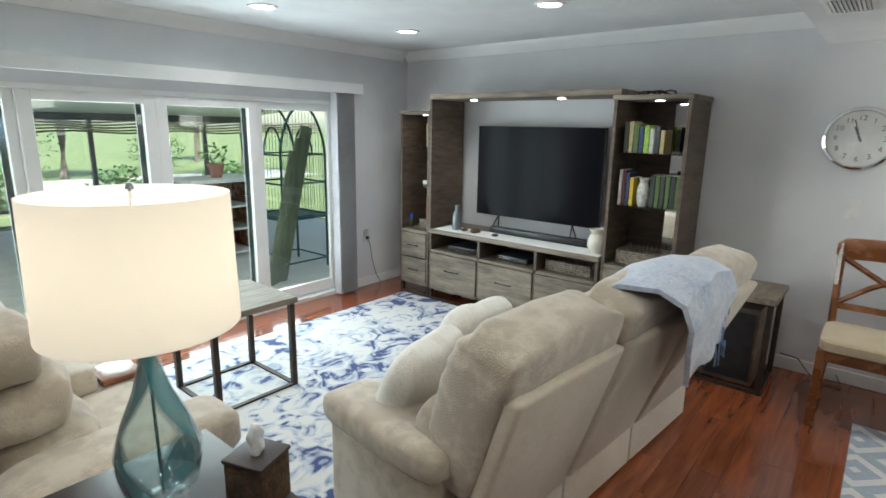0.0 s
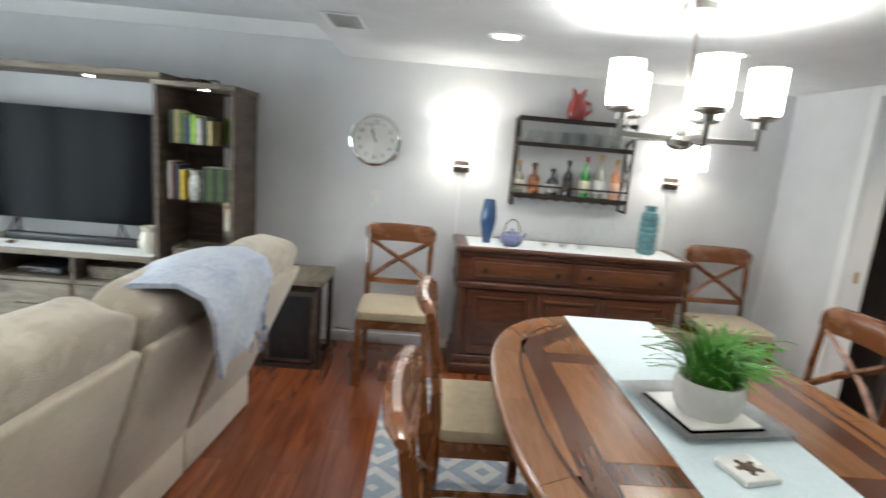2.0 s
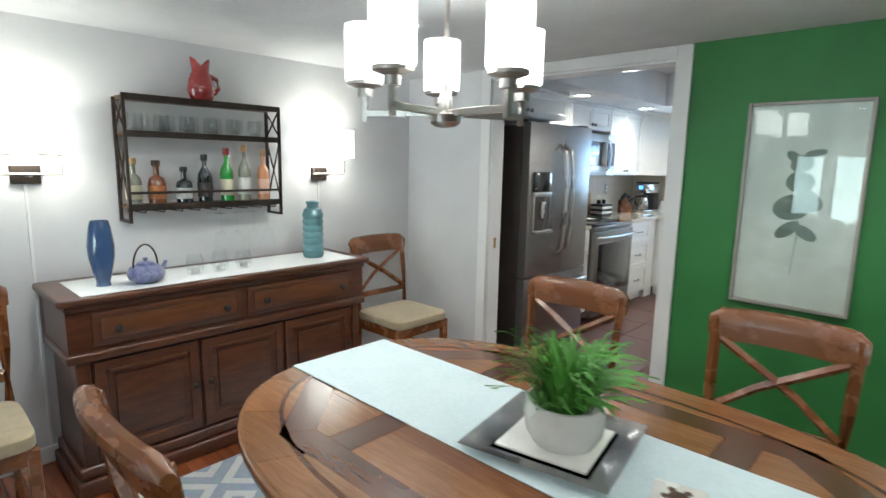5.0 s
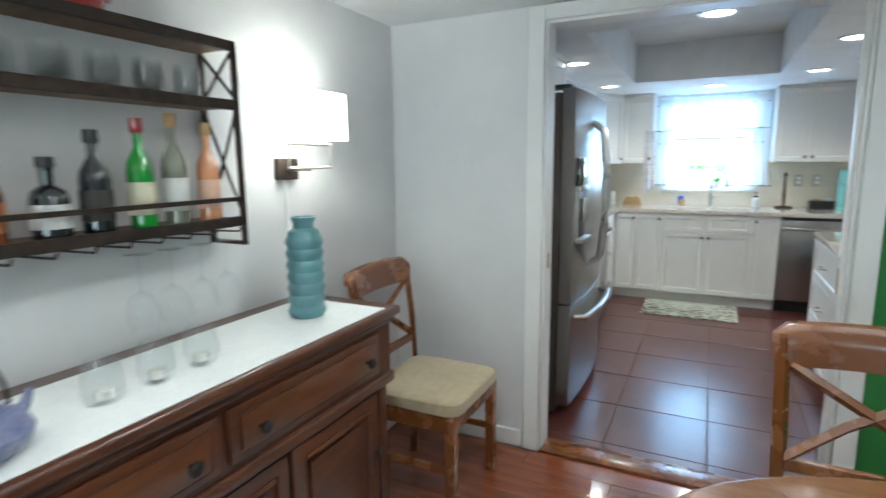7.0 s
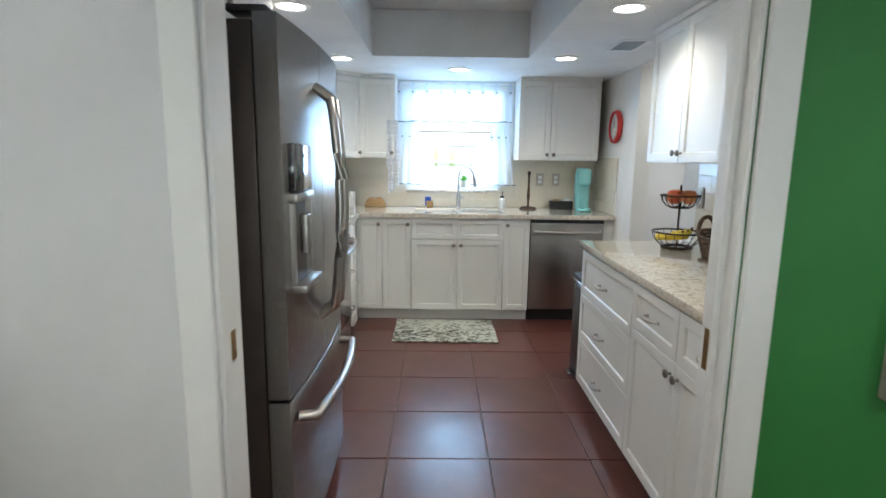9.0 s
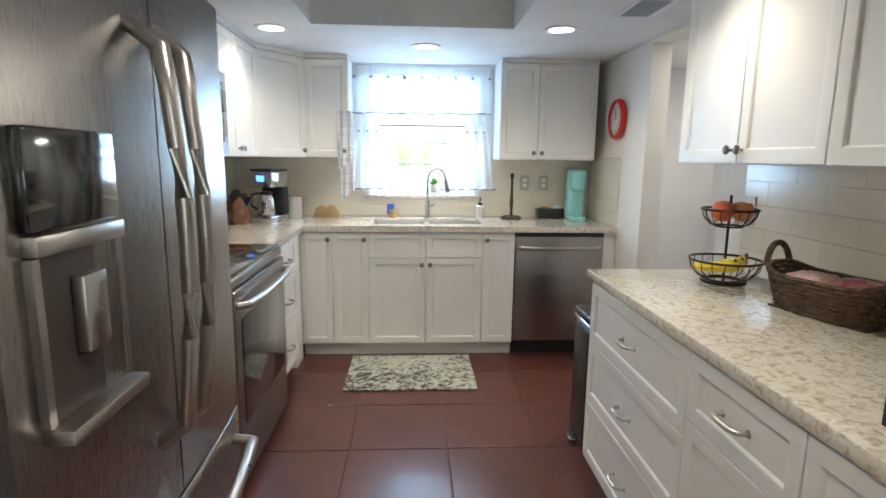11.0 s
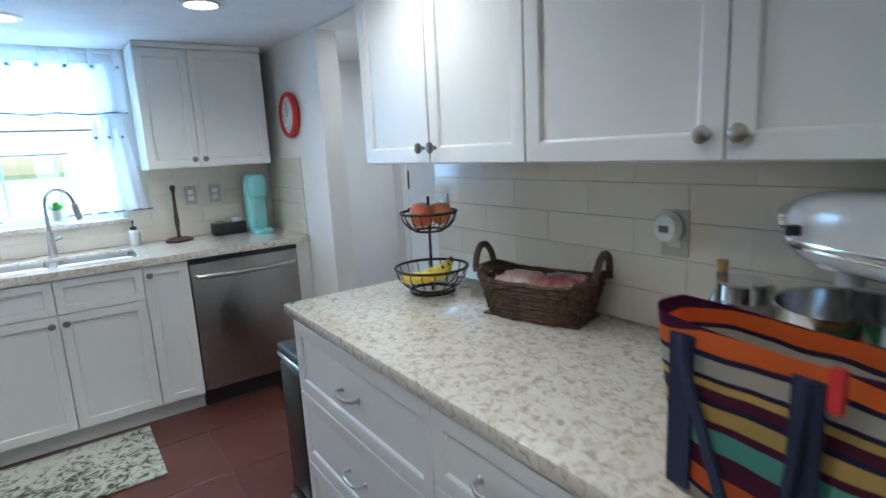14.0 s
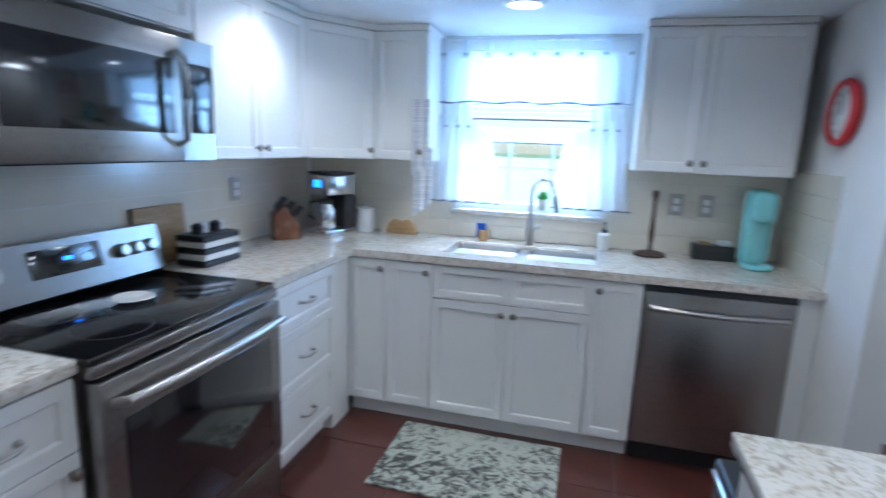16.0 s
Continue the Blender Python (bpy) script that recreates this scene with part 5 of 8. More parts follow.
def chandelier():
    c = thing("chandelier", "brushed nickel chandelier with five lit white glass shades", "chandelier", "", (2.675, -0.545, 1.572))
    part("ceiling_plate", lathe([(0, H_DIN - 1.573 - 0.022), (0.06, H_DIN - 1.573 - 0.022), (0.065, H_DIN - 1.573), (0, H_DIN - 1.573)]), "nickel", c)
    part("stem", lathe([(0.007, 0.06), (0.007, H_DIN - 1.573 - 0.02)]), "nickel", c)
    part("hub", lathe([(0, -0.015), (0.028, -0.012), (0.045, 0.0), (0.05, 0.02), (0.02, 0.035), (0.017, 0.08), (0.012, 0.09)]), "nickel", c)
    M["milk"] = mat("lit_milk_glass", (0.95, 0.95, 0.93), 0.2, emit=3.2, ecol=(1.0, 0.98, 0.94))
    for k in range(5):
        a = 2 * math.pi * k / 5 + 0.5
        ca, sa = math.cos(a), math.sin(a)
        arm = box(0.02, -0.008, 0.015, 0.25, 0.008, 0.035, 0.002, 1)
        box(0.235, -0.008, 0.0, 0.25, 0.008, 0.075, 0.002, 1, into=arm)
        arm.transform(pose(0, 0, 0, 0, 0, math.degrees(a)))
        part("arm", arm, "nickel", c)
        p = (0.243 * ca, 0.243 * sa, 0)
        part("cup", lathe([(0, 0.07), (0.022, 0.072), (0.022, 0.095), (0.052, 0.105), (0.052, 0.115), (0, 0.116)], p), "nickel", c)
        part("shade", lathe([(0.0, 0.118), (0.055, 0.118), (0.058, 0.125), (0.058, 0.27), (0.055, 0.27), (0.054, 0.125), (0, 0.122)], p), "milk", c, "lit white glass cylinder shade")
        l = new("chandelier_lamp", bpy.data.lights.new("chandelier_lamp", "POINT"))
        l.data.energy, l.data.shadow_soft_size, l.data.color = 5.0, 0.05, (1.0, 0.95, 0.87)
        l.matrix_basis = pose(2.675 + p[0], -0.545 + p[1], 1.572 + 0.20)
chandelier()

def wall_clock():
    c = thing("wall_clock", "round silver-rimmed wall clock with a white face and grey numerals", "clock", "", (EAST, 0.74, 1.505), -90)
    part("rim", turned(lathe([(0.175, 0.001), (0.182, 0.02), (0.178, 0.035), (0.165, 0.04), (0.158, 0.03), (0.157, 0.015)], seg=48), 90), "chrome", c)
    f = part("face", turned(lathe([(0, 0.014), (0.158, 0.014)], seg=48), 90), "white", c)
    def txt(s, x, z, size, par):
        cu = bpy.data.curves.new("numeral", "FONT")
        cu.body, cu.size, cu.align_x, cu.align_y, cu.extrude = s, size, "CENTER", "CENTER", 0.0008
        o = bpy.data.objects.new("numeral", cu)
        o.matrix_basis = pose(x, -0.0155, z, 90)
        scene.collection.objects.link(o)
        o.parent = par
        cu.materials.append(M["greyink"])
    for k in range(1, 13):
        a = math.pi / 2 - k * math.pi / 6
        txt(str(k), 0.118 * math.cos(a), 0.118 * math.sin(a), 0.042, f)
    for ang, L, w in ((336, 0.075, 0.005), (342, 0.115, 0.0035)):
        b = box(-w, -0.0175, -0.02, w, -0.0165, L)
        b.transform(pose(0, 0, 0, 0, ang, 0))
        part("hand", b, M["greyink"], f)
    part("centre_cap", turned(lathe([(0.008, 0.016), (0.006, 0.02), (0, 0.02)], seg=12), 90), M["greyink"], f)
wall_clock()
def plate(x, y, z, rz, name="light_switch", label="white rocker light switch plate", m="white", w=0.035, h=0.057):
    s = thing(name, label, name.replace("_", " "), "", (x, y, z), rz)
    part("plate", box(-w, -0.006, -h, w, -0.0005, h, 0.002), m, s)
    part("rocker", box(-w * 0.45, -0.010, -h * 0.55, w * 0.45, -0.0055, h * 0.55, 0.002), m, s)
plate(EAST, 0.715, 1.09, -90)

def picture(x0, x1):
    c = thing("framed_print", "framed botanical print of grey-green round leaves on white", "picture", "botanical prints on the green wall", ((x0 + x1) / 2, SOUTH, 1.295), 180)
    w, h = (x1 - x0) / 2, 0.455
    fr = box(-w, -0.03, -h, -w + 0.014, -0.001, h, 0.002, 1)
    box(w - 0.014, -0.03, -h, w, -0.001, h, 0.002, 1, into=fr)
    box(-w + 0.014, -0.03, -h, w - 0.014, -0.001, -h + 0.014, 0.002, 1, into=fr)
    box(-w + 0.014, -0.03, h - 0.014, w - 0.014, -0.001, h, 0.002, 1, into=fr)
    part("frame", fr, "lightgrey", c, "pale grey wooden frame")
    part("paper", box(-w + 0.014, -0.012, -h + 0.014, w - 0.014, -0.002, h - 0.014), "white", c)
    st = tube([(0.0, -0.0135, -0.30), (0.01, -0.0135, -0.12), (-0.005, -0.0135, 0.05), (0.01, -0.0135, 0.24)], 0.0018, 5)
    part("stem", st, "leafprint", c)
    for lx, lz, r, sq, rot in ((-0.03, -0.10, 0.055, 0.5, 40), (0.04, -0.11, 0.05, 0.5, -35), (-0.02, 0.0, 0.075, 0.75, 15), (0.035, 0.03, 0.06, 0.7, -30), (0.0, 0.11, 0.055, 0.85, 0), (0.0, 0.19, 0.045, 0.8, 20), (0.045, 0.235, 0.04, 0.4, 10), (-0.03, 0.215, 0.04, 0.5, -40)):
        b = lathe([(0, 0.001), (r, 0.0)], seg=20, sy=sq)
        b.transform(pose(lx, -0.0135, lz, 90, 0, 0) @ pose(0, 0, 0, 0, 0, rot))
        part("leaf", b, "leafprint", c)
    g = part("glazing", box(-w + 0.014, -0.022, -h + 0.014, w - 0.014, -0.020, h - 0.014), "pane", c)
    g.visible_shadow = False
picture(1.86, 2.32); picture(1.27, 1.73)
rug("dining_rug", 1.0, 4.02, -1.55, 0.52, "rug_diamond", "pale rug with a grey-blue lattice pattern under the dining table", 0.010)

M["banana"] = mat("banana_skin", (0.80, 0.58, 0.05), 0.5, color2=(0.65, 0.50, 0.06), scale=12)
M["apple"] = mat("apple_skin", (0.75, 0.40, 0.12), 0.35, color2=(0.60, 0.10, 0.05), scale=14, contrast=0.9)
M["apple_red"] = mat("red_apple_skin", (0.50, 0.05, 0.03), 0.35, color2=(0.6, 0.15, 0.06), scale=14)
M["paperwhite"] = mat("printed_paper", (0.7, 0.68, 0.66), 0.4, color2=(0.35, 0.10, 0.08), scale=25, contrast=0.95)
M["plastic_red"] = mat("crinkled_red_wrap", (0.45, 0.22, 0.14), 0.2, color2=(0.30, 0.05, 0.10), scale=20, coat=0.5)
M["crust"] = mat("bread_crust", (0.40, 0.20, 0.09), 0.7, scale=20)
M["navycloth"] = mat("navy_webbing", (0.02, 0.025, 0.06), 0.9, scale=60, bump=0.3)
M["plainred"] = mat("red_label", (0.6, 0.03, 0.03), 0.6, scale=20)
M["enamel"] = mat("white_enamel", (0.80, 0.79, 0.76), 0.15, coat=0.8, scale=3)
M["steelp"] = mat("polished_steel", (0.6, 0.6, 0.6), 0.15, 1.0, scale=10)
M["nickelp"] = mat("satin_outlet_plate", (0.50, 0.47, 0.41), 0.4, 0.3, scale=20)
M["wickerlight"] = M["lightwood"]

# ---- small things in the kitchen ----
origin(KDX, KDY)
def fruit_basket():
    t = thing("fruit_basket", "two-tier black wire fruit basket on the granite counter", "fruit basket", "", (2.10, -3.96, 0.914))
    def bowl(z, r, d):
        bm = tube([(r * math.cos(a), r * math.sin(a), z + d) for a in [2 * math.pi * i / 32 for i in range(32)]], 0.005, 6, True)
        for k in range(18):
            a = 2 * math.pi * k / 18
            tube([(rr * math.cos(a), rr * math.sin(a), z + zz) for rr, zz in ((r, d), (r * 0.93, d * 0.55), (r * 0.72, d * 0.16), (r * 0.5, 0.0))], 0.0018, 5, into=bm)
        tube([(r * 0.5 * math.cos(a), r * 0.5 * math.sin(a), z) for a in [2 * math.pi * i / 24 for i in range(24)]], 0.004, 6, True, into=bm)
        return bm
    part("bowl", bowl(0.012, 0.125, 0.075), "iron", t)
    part("bowl", bowl(0.215, 0.095, 0.062), "iron", t)
    part("base_ring", tube([(0.075 * math.cos(a), 0.075 * math.sin(a), 0.006) for a in [2 * math.pi * i / 24 for i in range(24)]], 0.006, 6, True), "iron", t)
    part("post", tube([(0, 0, 0.004), (0, 0, 0.33)], 0.005, 8), "iron", t)
    for k in range(4):
        a0 = -0.9 + k * 0.42
        b = thing("banana", "ripe yellow banana in the lower wire bowl", "fruit", "bananas", (2.10 + 0.01, -3.96, 0.935 + 0.004 * k), 20 + 22 * k)
        pts = [(0.075 * math.cos(a), 0.075 * math.sin(a) - 0.01, 0.03 + 0.045 * math.sin((i / 8) * math.pi) * 0.3 + (0.03 if i > 6 else 0)) for i, a in enumerate([-1.1 + 2.2 * i / 8 for i in range(9)])]
        part("fruit", tube(pts, 0.017, 7), "banana", b)
        part("stalk", tube([pts[-1], (pts[-1][0] - 0.01, pts[-1][1] + 0.02, pts[-1][2] + 0.02)], 0.006, 6), "wicker", b)
    for x, y, c, n in ((-0.035, 0.02, "apple", "red and yellow apple"), (0.04, 0.02, "apple_red", "red apple"), (0.0, -0.045, "apple", "red and yellow apple")):
        b = thing("apple", n + " in the upper wire bowl", "fruit", "apples", (2.10 + x, -3.96 + y, 1.150))
        part("fruit", lathe([(0, 0.008), (0.02, 0.0), (0.037, 0.02), (0.040, 0.042), (0.03, 0.066), (0.01, 0.070), (0, 0.062)], seg=18), c, b)
fruit_basket()

def wicker_basket():
    t = thing("bread_basket", "dark woven wicker basket with two hoop handles holding wrapped bread", "basket", "", (2.03, -3.515, 0.914), 106)
    bm = bmesh.new()
    rows = 9
    for k in range(rows):
        z = 0.008 + k * 0.0125
        g = 0.80 + 0.20 * k / (rows - 1)
        n = 48
        pts = []
        for i in range(n):
            a = 2 * math.pi * i / n
            wob = 0.004 * (1 if (i + k) % 2 else -1)
            px = math.copysign(abs(math.cos(a)) ** 0.55, math.cos(a)) * (0.175 * g + wob)
            py = math.copysign(abs(math.sin(a)) ** 0.55, math.sin(a)) * (0.095 * g + wob)
            pts.append((px, py, z + 0.03 * (abs(math.cos(a)) ** 3) * k / rows))
        tube(pts, 0.0085, 5, True, into=bm)
    part("woven_side", bm, "wicker", t)
    part("bottom", box(-0.15, -0.07, 0.0, 0.15, 0.07, 0.006), "wicker", t)
    for s in (-1, 1):
        part("handle", tube([(s * (0.185 + 0.006 * math.sin(a)), 0.05 * math.cos(a), 0.12 + 0.075 * math.sin(a)) for a in [math.pi * i / 12 for i in range(13)]], 0.010, 7), "wicker", t)
    for x, y, z, m, n in ((-0.06, 0.0, 0.075, "paperwhite", "white printed bread packet"), (0.07, 0.01, 0.08, "plastic_red", "red and clear bread packet"), (0.0, -0.02, 0.06, "crust", "brown bread roll")):
        b = thing("bread_packet", n + " in the wicker basket", "food packet", "bread packets", (2.03 - y - 0.2 * x, -3.515 + x, 0.914 + z - 0.02), 106)
        part("packet", soft(0, 0, 0.03, 0.075, 0.055, 0.036, 0.7, 0.6, 22, 14, 0.012, 30), m, b)
wicker_basket()

def stripe_mat():
    m, nt, b = shader("striped_canvas", 0.9)
    tc = nt.nodes.new("ShaderNodeTexCoord")
    nz = nt.nodes.new("ShaderNodeTexNoise"); nz.inputs["Scale"].default_value = 5
    nt.links.new(tc.outputs["Object"], nz.inputs["Vector"])
    sp = nt.nodes.new("ShaderNodeSeparateXYZ"); nt.links.new(tc.outputs["Object"], sp.inputs[0])
    a = nt.nodes.new("ShaderNodeMath"); a.operation = "MULTIPLY_ADD"
    nt.links.new(nz.outputs[0], a.inputs[0]); a.inputs[1].default_value = 0.035; nt.links.new(sp.outputs[2], a.inputs[2])
    mr = nt.nodes.new("ShaderNodeMapRange"); mr.inputs["From Min"].default_value, mr.inputs["From Max"].default_value = 0.015, 0.262
    nt.links.new(a.outputs[0], mr.inputs[0])
    r = nt.nodes.new("ShaderNodeValToRGB"); r.color_ramp.interpolation = "CONSTANT"
    cols = ((0, (0.55, 0.50, 0.42)), (0.08, (0.03, 0.02, 0.06)), (0.11, (0.75, 0.13, 0.03)), (0.22, (0.10, 0.015, 0.04)), (0.33, (0.16, 0.45, 0.36)), (0.43, (0.10, 0.015, 0.04)), (0.47, (0.62, 0.42, 0.12)), (0.55, (0.03, 0.02, 0.06)), (0.58, (0.10, 0.015, 0.04)), (0.64, (0.62, 0.42, 0.12)), (0.68, (0.03, 0.02, 0.06)), (0.71, (0.55, 0.50, 0.42)), (0.80, (0.03, 0.02, 0.06)), (0.83, (0.80, 0.16, 0.03)), (0.93, (0.08, 0.01, 0.05)))
    e = r.color_ramp.elements
    e[0].position, e[0].color = cols[0][0], (*cols[0][1], 1)
    e[1].position, e[1].color = cols[1][0], (*cols[1][1], 1)
    for p, c in cols[2:]:
        x = e.new(p); x.color = (*c, 1)
    nt.links.new(mr.outputs[0], r.inputs[0]); nt.links.new(r.outputs[0], b.inputs["Base Color"])
    return m
M["stripes"] = stripe_mat()
def tote():
    t = thing("tote_bag", "striped canvas tote bag in orange, teal and maroon with navy handles", "bag", "", (2.40, -2.705, 0.914), 82)
    bm = bmesh.new()
    n, rows = 40, 10
    g = []
    for j in range(rows + 1):
        z = j / rows
        rr = []
        for i in range(n):
            a = 2 * math.pi * i / n
            w = 0.165 + 0.035 * z
            d = 0.075 - 0.02 * z + 0.01 * math.sin(3 * a + z * 3)
            x = math.copysign(abs(math.cos(a)) ** 0.5, math.cos(a)) * w
            y = math.copysign(abs(math.sin(a)) ** 0.5, math.sin(a)) * d
            rr.append(bm.verts.new((x, y, 0.004 + 0.245 * z - 0.02 * z * (1 - (x / w) ** 2) + (0.012 * (1 - z) ** 4 if abs(x) > 0.12 else 0))))
        g.append(rr)
    for a, b in zip(g, g[1:]):
        for i in range(n):
            bm.faces.new((a[i], a[(i + 1) % n], b[(i + 1) % n], b[i]))
    bm.faces.new(g[0][::-1])
    bmesh.ops.solidify(bm, geom=bm.faces[:], thickness=0.003)
    part("body", bm, "stripes", t)
    part("strap", turned(box(-0.13, -0.088, 0.01, -0.095, -0.082, 0.232), 0), "navycloth", t)
    part("strap", turned(box(0.03, -0.088, 0.01, 0.065, -0.082, 0.228), 0), "navycloth", t)
    part("strap_loop", tube([(-0.11, -0.085, 0.232), (-0.10, -0.10, 0.20), (-0.02, -0.115, 0.03), (0.02, -0.11, 0.012), (0.04, -0.10, 0.08), (0.048, -0.09, 0.228)], 0.008, 5), "navycloth", t)
    part("tag", box(0.068, -0.090, 0.20, 0.082, -0.080, 0.25), "plainred", t, "small red fabric tag")
    return t
tote()

def mixer():
    t = thing("stand_mixer", "white stand mixer with a steel bowl on the counter", "mixer", "", (2.11, -2.69, 0.914), 68)
    part("base", box(-0.17, -0.09, 0.0, 0.15, 0.09, 0.035, 0.015, 3), "enamel", t)
    part("column", soft(0.10, 0, 0.14, 0.05, 0.05, 0.13, 0.4, 0.6, 22, 14), "enamel", t)
    part("head", soft(-0.01, 0, 0.325, 0.185, 0.062, 0.068, 0.62, 0.8, 30, 20), "enamel", t)
    part("trim_band", soft(-0.01, 0, 0.298, 0.187, 0.064, 0.010, 0.3, 0.75, 30, 8), "chrome", t)
    part("hub_cap", turned(lathe([(0.022, 0), (0.024, 0.014), (0, 0.016)], seg=18), 0, -90, 0, (-0.192, 0, 0.335)), "chrome", t)
    part("speed_knob", lathe([(0.012, 0), (0.012, 0.016), (0, 0.018)], (-0.13, -0.07, 0.318), 14), "black", t)
    part("shaft", lathe([(0.02, 0.235), (0.02, 0.262), (0.05, 0.266), (0.05, 0.275)], (-0.08, 0, 0), 20), "enamel", t)
    part("beater", tube([(-0.08, 0, 0.235), (-0.08, 0, 0.18), (-0.11, 0, 0.15), (-0.11, 0, 0.10), (-0.08, 0, 0.07)], 0.008, 8), "nickel", t)
    part("bowl", lathe([(0, 0.045), (0.05, 0.045), (0.09, 0.09), (0.105, 0.15), (0.108, 0.20), (0.112, 0.202), (0.104, 0.20), (0.10, 0.15), (0.085, 0.095), (0, 0.052)], (-0.08, 0, 0), 32), "steelp", t)
mixer()
j = thing("jar", "clear glass storage jar with a brushed steel lid", "jar", "", (1.99, -2.97, 0.914))
part("glass_body", lathe([(0, 0.002), (0.05, 0.0), (0.055, 0.01), (0.055, 0.14), (0.048, 0.155), (0.046, 0.155), (0.052, 0.14), (0.052, 0.01), (0, 0.006)], seg=28), "glass", j)
part("contents", lathe([(0, 0.007), (0.050, 0.009), (0.050, 0.09), (0, 0.095)], seg=24), "white", j)
part("lid", lathe([(0.052, 0.150), (0.054, 0.152), (0.054, 0.185), (0.050, 0.19), (0, 0.19)], seg=28), "steelp", j)
j = thing("oil_bottle", "green glass oil bottle with a cork on the counter", "bottle", "", (1.945, -3.04, 0.914))
part("body", lathe([(0, 0), (0.032, 0), (0.034, 0.01), (0.034, 0.11), (0.012, 0.15), (0.012, 0.19), (0, 0.19)], seg=22), M["b_clear"], j)
part("cork", lathe([(0.010, 0.19), (0.013, 0.215), (0, 0.216)], seg=12), "lightwood", j)

def outlet(x, y, z, rz, label, name="outlet", m="nickelp"):
    s = thing(name, label, "outlet", "kitchen outlets", (x, y, z), rz)
    part("plate", box(-0.036, -0.006, -0.058, 0.036, -0.0005, 0.058, 0.002), m, s)
    for dz in (-0.02, 0.02):
        part("socket", box(-0.016, -0.009, dz - 0.014, 0.016, -0.0055, dz + 0.014, 0.002), "trim", s)
    return s
BS = 0.009
outlet(KW + BS, -3.18, 1.17, 90, "outlet plate with a plugged-in air freshener")
a = thing("air_freshener", "round white plug-in air freshener on the wall outlet", "air freshener", "", (KW + BS + 0.008, -3.19, 1.185), 90)
part("cover", turned(lathe([(0.035, 0), (0.037, 0.012), (0.028, 0.028), (0, 0.032)], seg=24, sy=1.15), 90), "white", a)
part("slots", box(-0.012, -0.034, -0.010, 0.012, -0.029, 0.006, 0.001), "greyink", a)
outlet(2.41, KS + BS, 1.18, 180, "brushed metal outlet plate by the window")
outlet(2.262, KS + BS, 1.18, 180, "brushed metal outlet plate above the tissue holder")
outlet(EAST - BS, -5.45, 1.19, -90, "brushed metal outlet plate beside the coffee maker")
outlet(KW + BS, -4.15, 1.17, 90, "outlet plate at the end of the long counter")

def kclock():
    c = thing("wall_clock", "round red-rimmed kitchen wall clock with a white face", "clock", "", (KW, -5.665, 1.635), 90)
    part("rim", turned(lathe([(0.125, 0.001), (0.135, 0.02), (0.128, 0.038), (0.112, 0.042), (0.106, 0.03)], seg=40), 90), "plainred", c)
    f = part("face", turned(lathe([(0, 0.024), (0.108, 0.024)], seg=40), 90), "white", c)
    for k in range(12):
        a = k * math.pi / 6
        part("hour_mark", box(0.085 * math.sin(a) - 0.004, -0.027, 0.085 * math.cos(a) - 0.006, 0.085 * math.sin(a) + 0.004, -0.0255, 0.085 * math.cos(a) + 0.006), "greyink", f)
    for ang, L in ((336, 0.05), (342, 0.08)):
        b = box(-0.003, -0.0295, -0.01, 0.003, -0.028, L)
        b.transform(pose(0, 0, 0, 0, ang, 0))
        part("clock_hand", b, "greyink", f)
kclock()

k = thing("knife_block", "reddish wooden knife block full of black-handled knives", "knife block", "", (4.44, -5.66, 0.914), -40)
bl = prism([(-0.07, 0), (0.07, 0), (0.07, 0.07), (-0.01, 0.19), (-0.07, 0.14)], -0.045, 0.045, 0.004)
bl.transform(Matrix(((0, 0, 1, 0), (-1, 0, 0, 0), (0, 1, 0, 0), (0, 0, 0, 1))))
part("block", bl, "chair", k)
for i in range(3):
    for q in range(3):
        part("knife", tube([(-0.028 + i * 0.028, 0.045 - q * 0.045, 0.165 - q * 0.022), (-0.028 + i * 0.028, -0.0 - q * 0.045, 0.225 - q * 0.026)], 0.009, 6), "black", k)
c = thing("coffee_maker", "steel and black drip coffee maker with a thermal carafe", "coffee maker", "", (4.30, -5.93, 0.914), 160)
part("base", box(-0.085, -0.12, 0, 0.085, 0.11, 0.035, 0.01), "steelp", c)
part("column", box(-0.085, 0.03, 0.036, 0.085, 0.11, 0.23, 0.008), "black", c)
part("brew_head", box(-0.09, -0.11, 0.231, 0.09, 0.11, 0.345, 0.012), "steelp", c)
part("lid", box(-0.088, -0.10, 0.346, 0.088, 0.108, 0.36, 0.005), "black", c)
part("display", box(-0.025, -0.113, 0.275, 0.035, -0.109, 0.315, 0.002), M["bluelight"], c)
ca = part("carafe", lathe([(0, 0.037), (0.06, 0.037), (0.065, 0.05), (0.058, 0.15), (0.04, 0.18), (0, 0.18)], (0, -0.045, 0), 28), "steelp", c)
part("carafe_lid", lathe([(0.042, 0.181), (0.045, 0.20), (0, 0.21)], (0, -0.045, 0), 20), "black", ca)
part("carafe_handle", tube([(-0.045, -0.06, 0.19), (-0.10, -0.07, 0.18), (-0.105, -0.07, 0.10), (-0.06, -0.06, 0.07)], 0.009, 8), "black", ca)
c = thing("canister", "white ceramic canister with a knobbed lid", "canister", "", (4.165, -6.10, 0.914))
part("body", lathe([(0, 0), (0.055, 0), (0.058, 0.01), (0.056, 0.13), (0, 0.13)], seg=28), "white", c)
part("lid", lathe([(0.058, 0.131), (0.058, 0.142), (0.02, 0.15), (0.008, 0.155), (0.012, 0.17), (0, 0.175)], seg=28), "white", c)
c = thing("napkin_holder", "pale yellow wooden half-round holder on the counter", "napkin holder", "", (3.93, -6.11, 0.914), 180)
